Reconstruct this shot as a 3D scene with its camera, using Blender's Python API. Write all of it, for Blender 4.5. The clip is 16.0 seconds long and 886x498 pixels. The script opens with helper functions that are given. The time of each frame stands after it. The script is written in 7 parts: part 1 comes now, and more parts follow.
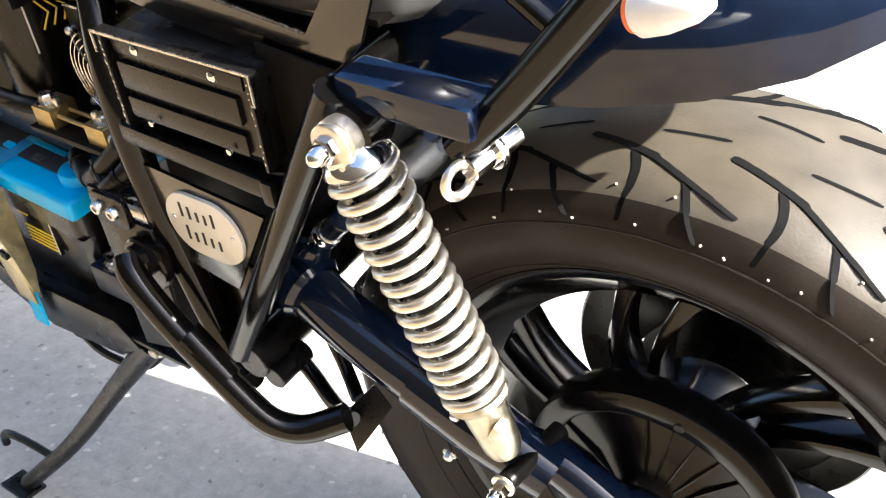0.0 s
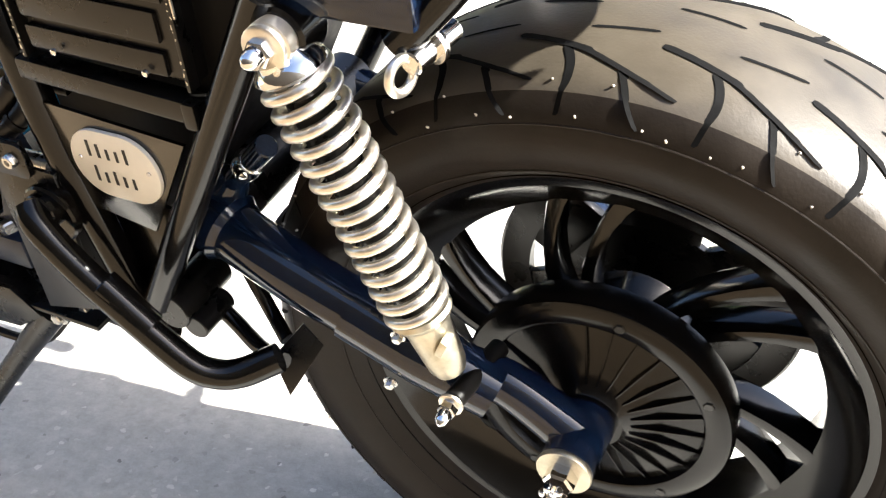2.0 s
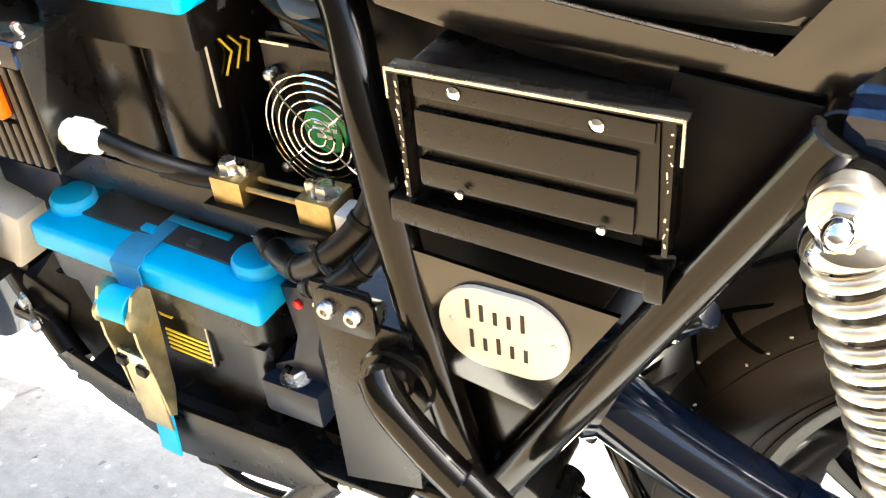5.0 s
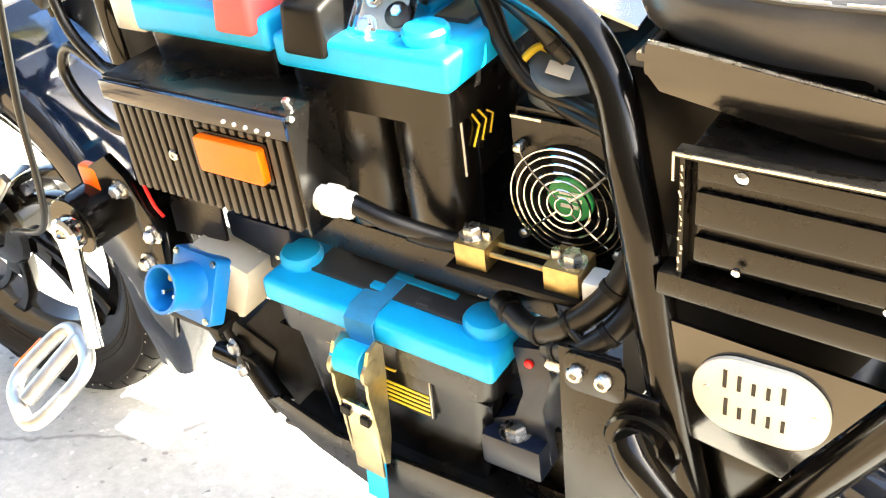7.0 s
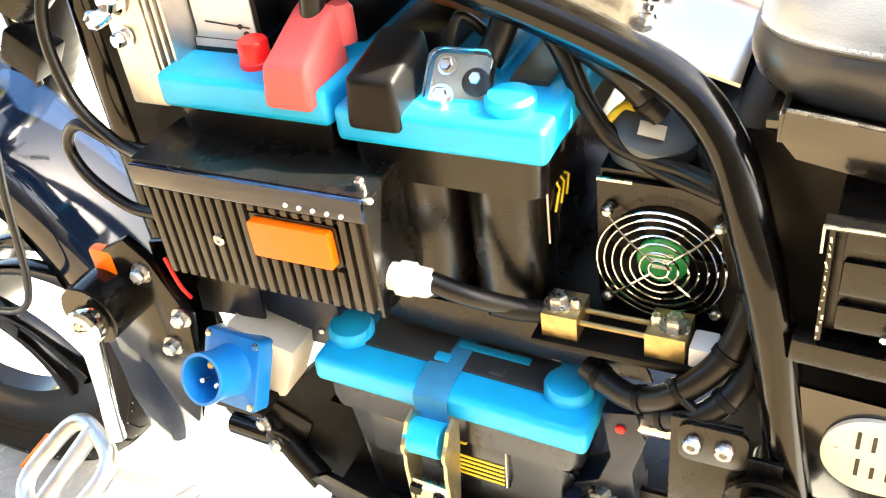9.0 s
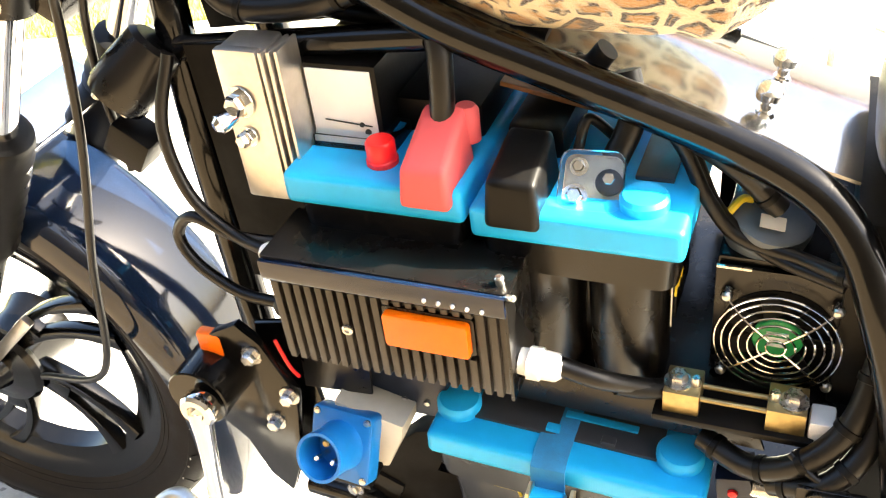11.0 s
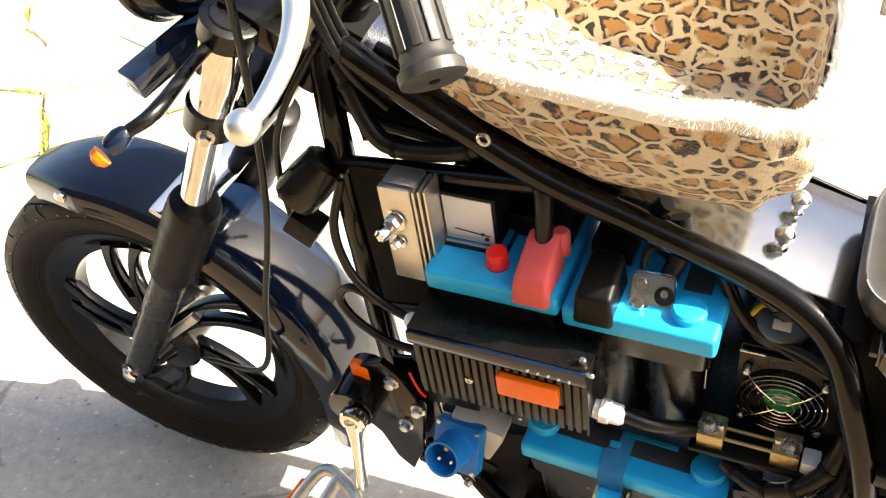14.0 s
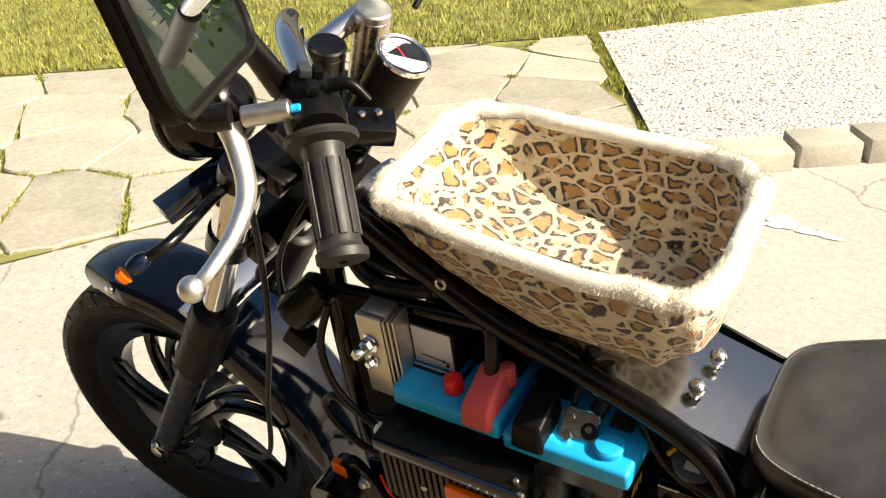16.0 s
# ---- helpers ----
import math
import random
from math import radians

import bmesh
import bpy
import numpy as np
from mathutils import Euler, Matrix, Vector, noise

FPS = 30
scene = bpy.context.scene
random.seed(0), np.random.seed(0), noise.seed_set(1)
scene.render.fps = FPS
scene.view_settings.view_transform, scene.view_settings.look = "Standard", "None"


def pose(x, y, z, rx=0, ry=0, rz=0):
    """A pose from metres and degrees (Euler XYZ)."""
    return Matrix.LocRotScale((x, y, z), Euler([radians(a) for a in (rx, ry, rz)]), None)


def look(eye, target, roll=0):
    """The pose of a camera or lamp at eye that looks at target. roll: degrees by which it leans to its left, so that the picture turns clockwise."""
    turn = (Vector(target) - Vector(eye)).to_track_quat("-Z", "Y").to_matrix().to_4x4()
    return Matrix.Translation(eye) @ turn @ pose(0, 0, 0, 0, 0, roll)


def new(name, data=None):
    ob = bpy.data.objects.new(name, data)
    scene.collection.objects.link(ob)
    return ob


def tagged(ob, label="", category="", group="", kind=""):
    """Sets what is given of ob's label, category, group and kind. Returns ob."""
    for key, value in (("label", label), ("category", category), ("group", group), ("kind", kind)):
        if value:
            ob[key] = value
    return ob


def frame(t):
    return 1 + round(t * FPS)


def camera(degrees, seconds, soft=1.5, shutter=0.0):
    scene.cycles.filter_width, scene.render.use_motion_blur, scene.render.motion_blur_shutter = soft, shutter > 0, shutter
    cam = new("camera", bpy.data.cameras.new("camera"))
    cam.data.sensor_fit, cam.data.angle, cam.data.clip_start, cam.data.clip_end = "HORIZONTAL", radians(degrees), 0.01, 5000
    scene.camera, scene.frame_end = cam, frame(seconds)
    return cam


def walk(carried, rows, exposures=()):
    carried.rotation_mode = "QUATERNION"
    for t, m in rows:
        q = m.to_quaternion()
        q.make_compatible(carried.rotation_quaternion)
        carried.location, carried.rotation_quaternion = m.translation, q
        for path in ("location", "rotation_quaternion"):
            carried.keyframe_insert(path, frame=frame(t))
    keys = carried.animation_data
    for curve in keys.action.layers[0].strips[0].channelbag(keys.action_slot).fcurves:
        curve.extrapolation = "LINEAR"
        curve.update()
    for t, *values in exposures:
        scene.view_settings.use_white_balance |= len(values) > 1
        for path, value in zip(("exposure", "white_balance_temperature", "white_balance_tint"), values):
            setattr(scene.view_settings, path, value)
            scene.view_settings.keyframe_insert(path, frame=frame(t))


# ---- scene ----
# the motorcycle leans on its stand; its own axes: x to the rear, y to its right, z up
LEANING = pose(0, 0, 0, 11.0, 0, 0)
cam = camera(48.9, 16.0, soft=1.2)
PATH = [
    (0, (0.189, -0.571, 1.054), (-0.767, 0.646, -0.212), -6.6),
    (0.5, (0.208, -0.586, 1.022), (-0.673, 0.692, -0.239), -6.1),
    (1, (0.221, -0.593, 1.008), (-0.574, 0.725, -0.269), -5.1),
    (1.5, (0.22, -0.6, 0.994), (-0.559, 0.732, -0.279), -4.7),
    (2, (0.153, -0.625, 1.002), (-0.562, 0.724, -0.291), -4.2),
    (2.2, (0.12, -0.634, 0.995), (-0.573, 0.74, -0.282), -3.6),
    (2.5, (0.086, -0.614, 0.99), (-0.626, 0.735, -0.303), -4.6),
    (3, (0.028, -0.578, 0.964), (-0.74, 0.762, -0.306), -5.3),
    (3.5, (-0.034, -0.561, 0.945), (-0.817, 0.796, -0.299), -5.4),
    (4, (-0.086, -0.555, 0.941), (-0.883, 0.818, -0.275), -5.1),
    (4.5, (-0.131, -0.562, 0.957), (-0.941, 0.808, -0.255), -5.3),
    (5, (-0.166, -0.569, 0.972), (-1.007, 0.787, -0.234), -5.8),
    (5.2, (-0.176, -0.577, 0.979), (-1.03, 0.776, -0.221), -5.6),
    (7.3, (-0.281, -0.635, 1.031), (-1.276, 0.675, -0.107), -8.0),
    (7.5, (-0.297, -0.633, 1.038), (-1.263, 0.682, -0.117), -7.9),
    (8, (-0.328, -0.636, 1.045), (-1.235, 0.712, -0.122), -7.8),
    (8.5, (-0.366, -0.637, 1.053), (-1.207, 0.742, -0.127), -7.9),
    (9, (-0.409, -0.639, 1.062), (-1.205, 0.766, -0.118), -8.2),
    (9.5, (-0.456, -0.647, 1.078), (-1.213, 0.782, -0.1), -8.2),
    (10, (-0.491, -0.655, 1.095), (-1.224, 0.787, -0.08), -8.1),
    (10.2, (-0.5, -0.664, 1.099), (-1.229, 0.791, -0.063), -7.9),
    (12.3, (-0.565, -0.669, 1.294), (-1.181, 0.699, -0.029), -7.6),
    (12.5, (-0.568, -0.675, 1.313), (-1.181, 0.678, -0.025), -7.6),
    (13, (-0.564, -0.701, 1.374), (-1.203, 0.612, 0.007), -8.2),
    (13.5, (-0.551, -0.733, 1.437), (-1.225, 0.541, 0.051), -9.0),
    (14, (-0.518, -0.76, 1.484), (-1.255, 0.484, 0.103), -10.1),
    (14.5, (-0.47, -0.758, 1.52), (-1.287, 0.472, 0.171), -11.0),
    (15, (-0.429, -0.761, 1.561), (-1.285, 0.489, 0.256), -10.3),
    (15.5, (-0.383, -0.767, 1.595), (-1.276, 0.506, 0.338), -9.6),
    (16, (-0.346, -0.775, 1.616), (-1.271, 0.505, 0.388), -8.9),
]
EXPOSURES = [(0.0, 2.6, 5800, 10), (2.0, 2.45, 5850, 10), (3.5, 2.58, 5780, 8), (5.0, 3.58, 6100, 7), (8.0, 3.95, 6600, 6), (10.0, 3.85, 6650, 6), (12.5, 2.85, 6700, 10), (14.5, 1.95, 6780, 9), (15.2, 1.35, 6880, 9), (15.6, 0.95, 6880, 8), (16.0, 0.85, 6880, 8)]
walk(cam, [(t, LEANING @ look(eye, target, roll)) for t, eye, target, roll in PATH], EXPOSURES)

# ---------------------------------------------------------------- light
SUN = Vector((1.0, 0.15, 0.86)).normalized()
world = bpy.data.worlds.new("sky")
scene.world = world
world.use_nodes = True
wn = world.node_tree.nodes
sky = wn.new("ShaderNodeTexSky")
sky.sky_type = "NISHITA"
sky.sun_disc = False
sky.sun_elevation = math.asin(SUN.z)
sky.sun_rotation = math.atan2(SUN.x, SUN.y)
sky.air_density, sky.dust_density, sky.ozone_density = 1.0, 4.5, 1.0
wn["Background"].inputs["Strength"].default_value = 0.075
world.node_tree.links.new(sky.outputs[0], wn["Background"].inputs["Color"])
sun = new("sun", bpy.data.lights.new("sun", "SUN"))
sun.data.energy, sun.data.angle, sun.data.color = 5.0, radians(0.53), (1.0, 0.91, 0.76)
sun.matrix_world = look(SUN * 20, (0, 0, 0))


# ---------------------------------------------------------------- materials
def nodes_of(name):
    m = bpy.data.materials.new(name)
    m.use_nodes = True
    return m, m.node_tree.nodes, m.node_tree.links, m.node_tree.nodes["Principled BSDF"]


def add(nodes, kind, **values):
    n = nodes.new(kind)
    for key, value in values.items():
        n.inputs[key.replace("_", " ")].default_value = value
    return n


def ramp(nodes, links, source, stops):
    r = nodes.new("ShaderNodeValToRGB")
    e = r.color_ramp.elements
    while len(e) < len(stops):
        e.new(0.5)
    for el, (p, c) in zip(e, stops):
        el.position, el.color = p, (*c, 1.0) if len(c) == 3 else c
    links.new(source, r.inputs[0])
    return r.outputs[0]


def grey(v):
    return (v, v, v)


def mat(name, colour, rough=0.5, metal=0.0, vary=0.25, scale=40.0, bump=0.05, fine=300.0, coat=0.0, dust=0.0, spec=0.5, coat_rough=0.06):
    """A surface with stains at one scale, grain at another, uneven gloss and, if asked, pale dust."""
    m, nodes, links, p = nodes_of(name)
    co = nodes.new("ShaderNodeTexCoord").outputs["Object"]
    big = add(nodes, "ShaderNodeTexNoise", Scale=scale, Detail=6.0, Roughness=0.62)
    links.new(co, big.inputs["Vector"])
    small = add(nodes, "ShaderNodeTexNoise", Scale=fine, Detail=3.0)
    links.new(co, small.inputs["Vector"])
    lo = tuple(c * (1 - vary) for c in colour)
    hi = tuple(min(1.0, c * (1 + vary)) for c in colour)
    col = ramp(nodes, links, big.outputs[0], [(0.3, lo), (0.7, hi)])
    if dust:
        speck = add(nodes, "ShaderNodeTexNoise", Scale=scale * 0.35, Detail=8.0, Roughness=0.7)
        links.new(co, speck.inputs["Vector"])
        f = ramp(nodes, links, speck.outputs[0], [(0.48, grey(0.0)), (0.75, grey(dust))])
        mix = nodes.new("ShaderNodeMix")
        mix.data_type = "RGBA"
        links.new(f, mix.inputs[0])
        links.new(col, mix.inputs[6])
        mix.inputs[7].default_value = (0.30, 0.26, 0.20, 1)
        col = mix.outputs[2]
    links.new(col, p.inputs["Base Color"])
    r = ramp(nodes, links, big.outputs[0], [(0.25, grey(max(0.02, rough * 0.75))), (0.75, grey(min(1.0, rough * 1.3)))])
    links.new(r, p.inputs["Roughness"])
    p.inputs["Metallic"].default_value = metal
    p.inputs["Specular IOR Level"].default_value = spec
    p.inputs["Coat Weight"].default_value = coat
    p.inputs["Coat Roughness"].default_value = coat_rough
    if bump:
        b = add(nodes, "ShaderNodeBump", Strength=bump, Distance=0.001)
        links.new(small.outputs[0], b.inputs["Height"])
        links.new(b.outputs[0], p.inputs["Normal"])
    return m


def clear(name, colour, rough=0.03):
    m, nodes, links, p = nodes_of(name)
    p.inputs["Base Color"].default_value = (*colour, 1)
    p.inputs["Roughness"].default_value = rough
    p.inputs["Transmission Weight"].default_value = 1.0
    p.inputs["IOR"].default_value = 1.45
    return m


BLACK = mat("black_gloss_paint", (0.0022, 0.0020, 0.0018), 0.16, vary=0.3, bump=0.02, coat=0.10, dust=0.002, spec=0.30, coat_rough=0.06)
PANEL = mat("black_gloss_sheet", (0.0026, 0.0023, 0.0020), 0.20, vary=0.3, scale=14, bump=0.04, coat=0.75, dust=0.006, spec=0.6, coat_rough=0.12)
MATT = mat("matt_black_sheet", (0.0032, 0.0030, 0.0028), 0.6, vary=0.3, bump=0.1, spec=0.12)
CASTNAVY = mat("blue_black_casting", (0.006, 0.012, 0.030), 0.34, vary=0.3, bump=0.15, fine=500, spec=0.38)
TOPGREY = mat("dark_metallic_paint", (0.33, 0.335, 0.345), 0.16, metal=1.0, vary=0.08, scale=12, bump=0.01, coat=0.8)
SATIN = mat("black_satin_paint", (0.0030, 0.0027, 0.0024), 0.28, vary=0.3, scale=25, bump=0.05, dust=0.006, spec=0.42)
COVER = mat("black_hub_paint", (0.0025, 0.0022, 0.0020), 0.20, vary=0.3, bump=0.03, dust=0.003, spec=0.24)
NAVY = mat("blue_black_gloss_paint", (0.0035, 0.0085, 0.023), 0.09, vary=0.3, bump=0.01, coat=0.35, dust=0.003, spec=0.4)
CASE = mat("black_case_plastic", (0.0030, 0.0027, 0.0024), 0.24, vary=0.2, scale=12, bump=0.06, fine=700, dust=0.004, spec=0.40)
PLASTIC = mat("black_plastic", (0.0032, 0.0030, 0.0028), 0.40, vary=0.2, bump=0.08, dust=0.003, spec=0.17)
CABLE = mat("black_cable", (0.0042, 0.0040, 0.0038), 0.36, vary=0.3, bump=0.06, dust=0.006, spec=0.34)
FIN = mat("dark_finned_casting", (0.020, 0.016, 0.012), 0.38, vary=0.25, bump=0.12, fine=600, dust=0.06)
BLUE = mat("bright_blue_plastic", (0.008, 0.40, 0.80), 0.38, vary=0.10, scale=20, bump=0.05, fine=600, spec=0.42)
SOCKET = mat("mid_blue_plastic", (0.006, 0.17, 0.52), 0.35, vary=0.15, scale=30, bump=0.04)
STRAP = mat("blue_webbing", (0.02, 0.20, 0.42), 0.75, vary=0.2, scale=60, bump=0.4, fine=900)
RED = mat("red_plastic", (0.64, 0.085, 0.085), 0.58, vary=0.12, scale=30, bump=0.05)
SCARLET = mat("scarlet_cap", (0.80, 0.01, 0.012), 0.35, vary=0.1, bump=0.03)
ORANGE = mat("orange_lens", (0.88, 0.145, 0.002), 0.32, vary=0.08, scale=80, bump=0.25, fine=1200, coat=0.1, spec=0.3)
WHITE = mat("white_plastic", (0.78, 0.77, 0.74), 0.35, vary=0.06, bump=0.03)
BEIGE = mat("pale_grey_plastic", (0.55, 0.52, 0.44), 0.5, vary=0.08, bump=0.05)
CHROME = mat("chrome", (0.80, 0.79, 0.77), 0.07, metal=1.0, vary=0.06, bump=0.02, fine=200)
STEEL = mat("zinc_steel", (0.62, 0.60, 0.56), 0.27, metal=1.0, vary=0.18, scale=90, bump=0.08)
SPRING = mat("grey_silver_spring", (0.80, 0.75, 0.66), 0.36, metal=1.0, vary=0.15, scale=60, bump=0.05)
CAST = mat("aluminium_casting", (0.66, 0.64, 0.60), 0.38, metal=1.0, vary=0.12, scale=60, bump=0.15, fine=800)
BRASS = mat("brass", (0.46, 0.36, 0.17), 0.42, metal=1.0, vary=0.2, scale=120, bump=0.06)
ZINC = mat("yellow_zinc", (0.56, 0.49, 0.30), 0.36, metal=1.0, vary=0.25, scale=70, bump=0.06)
GREEN = mat("green_label", (0.01, 0.30, 0.08), 0.3, vary=0.1, bump=0.02)
YELLOW = mat("yellow_print", (0.75, 0.55, 0.03), 0.5, vary=0.1, bump=0)
PRINT = mat("white_print", (0.8, 0.8, 0.8), 0.5, vary=0.05, bump=0)
INK = mat("black_print", (0.012, 0.012, 0.012), 0.5, vary=0.05, bump=0)
PLATE = mat("cream_name_plate", (0.72, 0.68, 0.58), 0.35, vary=0.05, bump=0.02, coat=0.3)
GASKET = mat("grey_lid_panel", (0.035, 0.037, 0.042), 0.4, vary=0.15, bump=0.05)
GRIP = mat("grip_rubber", (0.020, 0.019, 0.018), 0.5, vary=0.25, scale=60, bump=0.15, fine=500, dust=0.05)
# one rubber in two tones: paler for the sunlit rear crown, darker for shade
TYRE_SUNLIT = mat("sunlit_tyre_rubber", (0.060, 0.050, 0.036), 0.42, vary=0.30, scale=18, bump=0.2, fine=350, dust=0.06, spec=0.5)
TYRE_SHADED = mat("shaded_tyre_rubber", (0.013, 0.0098, 0.0070), 0.46, vary=0.3, scale=18, bump=0.2, fine=350, dust=0.02, spec=0.16)
NUB = mat("pale_rubber_nub", (0.45, 0.42, 0.36), 0.5, vary=0.2, bump=0)
# near-black that draws the shade of tread grooves and the grip-end hole
RECESS_BLACK = mat("recess_black", (0.003, 0.003, 0.003), 0.9, vary=0.2, bump=0.1, spec=0.1)
CARD = mat("meter_face", (0.80, 0.79, 0.76), 0.4, vary=0.03, bump=0)
COPPER = mat("circuit_board", (0.28, 0.13, 0.05), 0.4, vary=0.3, bump=0.05)
AGED = mat("aged_aluminium", (0.50, 0.46, 0.36), 0.42, metal=1.0, vary=0.25, scale=70, bump=0.2, fine=700)
CANGREY = mat("grey_blue_can", (0.085, 0.105, 0.125), 0.45, vary=0.15, bump=0.04)
ALU = mat("satin_aluminium", (0.84, 0.83, 0.80), 0.36, metal=1.0, vary=0.08, scale=40, bump=0.05)
PANE = clear("clear_plastic", (0.9, 0.93, 0.95), 0.04)


def mirror_material():
    m, nodes, links, p = nodes_of("mirror_silver")
    p.inputs["Base Color"].default_value = (0.86, 0.88, 0.88, 1)
    p.inputs["Metallic"].default_value = 1.0
    p.inputs["Roughness"].default_value = 0.012
    return m


MIRROR = mirror_material()


def leather_material():
    m, nodes, links, p = nodes_of("black_leather")
    co = nodes.new("ShaderNodeTexCoord").outputs["Object"]
    v = add(nodes, "ShaderNodeTexVoronoi", Scale=420.0)
    n = add(nodes, "ShaderNodeTexNoise", Scale=22.0, Detail=6.0)
    links.new(co, v.inputs["Vector"]), links.new(co, n.inputs["Vector"])
    links.new(ramp(nodes, links, n.outputs[0], [(0.3, (0.034, 0.034, 0.034)), (0.75, (0.062, 0.061, 0.060))]), p.inputs["Base Color"])
    links.new(ramp(nodes, links, n.outputs[0], [(0.3, grey(0.26)), (0.7, grey(0.40))]), p.inputs["Roughness"])
    b = add(nodes, "ShaderNodeBump", Strength=0.16, Distance=0.0006)
    links.new(v.outputs["Distance"], b.inputs["Height"])
    links.new(b.outputs[0], p.inputs["Normal"])
    return m


LEATHER = leather_material()


def leopard_material():
    """Cream plush with tan rosettes, each ringed by a broken dark edge."""
    m, nodes, links, p = nodes_of("leopard_plush")
    co = nodes.new("ShaderNodeTexCoord").outputs["Object"]
    warp = add(nodes, "ShaderNodeTexNoise", Scale=26.0, Detail=3.0)
    links.new(co, warp.inputs["Vector"])
    mixv = nodes.new("ShaderNodeMix")
    mixv.data_type = "VECTOR"
    mixv.inputs[0].default_value = 0.022
    links.new(co, mixv.inputs[4]), links.new(warp.outputs["Color"], mixv.inputs[5])
    flow = nodes.new("ShaderNodeMapping")
    flow.inputs["Scale"].default_value = (34.0, 37.0, 56.0)
    links.new(mixv.outputs[1], flow.inputs["Vector"])
    v = add(nodes, "ShaderNodeTexVoronoi", Scale=1.0, Randomness=0.85)
    v.feature = "DISTANCE_TO_EDGE"
    links.new(flow.outputs[0], v.inputs["Vector"])
    tan, dark, cream = (0.55, 0.29, 0.085), (0.035, 0.022, 0.014), (0.84, 0.71, 0.47)
    spot = ramp(nodes, links, v.outputs["Distance"], [(0.0, cream), (0.070, cream), (0.105, dark), (0.185, dark), (0.25, tan), (1.0, tan)])
    br = add(nodes, "ShaderNodeTexNoise", Scale=75.0, Detail=2.0)
    links.new(co, br.inputs["Vector"])
    gap = ramp(nodes, links, br.outputs[0], [(0.50, grey(0.0)), (0.58, grey(0.9))])
    plain = ramp(nodes, links, v.outputs["Distance"], [(0.0, cream), (0.11, cream), (0.25, tan), (1.0, tan)])
    mix = nodes.new("ShaderNodeMix")
    mix.data_type = "RGBA"
    links.new(gap, mix.inputs[0]), links.new(spot, mix.inputs[6]), links.new(plain, mix.inputs[7])
    links.new(mix.outputs[2], p.inputs["Base Color"])
    p.inputs["Roughness"].default_value = 0.9
    p.inputs["Sheen Weight"].default_value = 0.5
    fur = add(nodes, "ShaderNodeTexNoise", Scale=520.0, Detail=4.0)
    links.new(co, fur.inputs["Vector"])
    b = add(nodes, "ShaderNodeBump", Strength=1.0, Distance=0.004)
    links.new(fur.outputs[0], b.inputs["Height"])
    links.new(b.outputs[0], p.inputs["Normal"])
    return m


LEOPARD = leopard_material()
FLEECE = mat("cream_fleece", (0.84, 0.80, 0.71), 0.9, vary=0.12, scale=60, bump=0.8, fine=450)
HAIR = mat("cream_fur", (0.80, 0.73, 0.60), 0.8, vary=0.3, scale=30, bump=0)


def ground_material():
    """Worn pale driveway concrete: aggregate specks, stains, hairline cracks."""
    m, nodes, links, p = nodes_of("driveway_concrete")
    co = nodes.new("ShaderNodeTexCoord").outputs["Object"]
    big = add(nodes, "ShaderNodeTexNoise", Scale=1.6, Detail=7.0, Roughness=0.65)
    mid = add(nodes, "ShaderNodeTexNoise", Scale=38.0, Detail=6.0, Roughness=0.7)
    stone = add(nodes, "ShaderNodeTexVoronoi", Scale=150.0)
    for n in (big, mid, stone):
        links.new(co, n.inputs["Vector"])
    base = ramp(nodes, links, big.outputs[0], [(0.3, (0.40, 0.385, 0.345)), (0.7, (0.49, 0.47, 0.425))])
    speck = ramp(nodes, links, stone.outputs["Color"], [(0.0, grey(0.30)), (0.05, grey(0.62)), (0.10, grey(0.93)), (0.86, grey(1.0)), (0.93, grey(1.30)), (1.0, grey(1.7))])
    patch = ramp(nodes, links, mid.outputs[0], [(0.3, grey(0.80)), (0.7, grey(1.12))])
    a = nodes.new("ShaderNodeMix")
    a.data_type, a.blend_type = "RGBA", "MULTIPLY"
    a.inputs[0].default_value = 1.0
    links.new(base, a.inputs[6]), links.new(speck, a.inputs[7])
    c = nodes.new("ShaderNodeMix")
    c.data_type, c.blend_type = "RGBA", "MULTIPLY"
    c.inputs[0].default_value = 1.0
    links.new(a.outputs[2], c.inputs[6]), links.new(patch, c.inputs[7])
    wob = add(nodes, "ShaderNodeTexNoise", Scale=3.0, Detail=5.0)
    links.new(co, wob.inputs["Vector"])
    mv = nodes.new("ShaderNodeMix")
    mv.data_type = "VECTOR"
    mv.inputs[0].default_value = 0.25
    links.new(co, mv.inputs[4]), links.new(wob.outputs["Color"], mv.inputs[5])
    crack = nodes.new("ShaderNodeTexVoronoi")
    crack.feature = "DISTANCE_TO_EDGE"
    crack.inputs["Scale"].default_value = 0.75
    links.new(mv.outputs[1], crack.inputs["Vector"])
    line = ramp(nodes, links, crack.outputs["Distance"], [(0.0, grey(0.35)), (0.004, grey(1.0))])
    d = nodes.new("ShaderNodeMix")
    d.data_type, d.blend_type = "RGBA", "MULTIPLY"
    d.inputs[0].default_value = 0.7
    links.new(c.outputs[2], d.inputs[6]), links.new(line, d.inputs[7])
    links.new(d.outputs[2], p.inputs["Base Color"])
    p.inputs["Roughness"].default_value = 0.88
    b = add(nodes, "ShaderNodeBump", Strength=0.5, Distance=0.003)
    links.new(mid.outputs[0], b.inputs["Height"])
    links.new(b.outputs[0], p.inputs["Normal"])
    return m


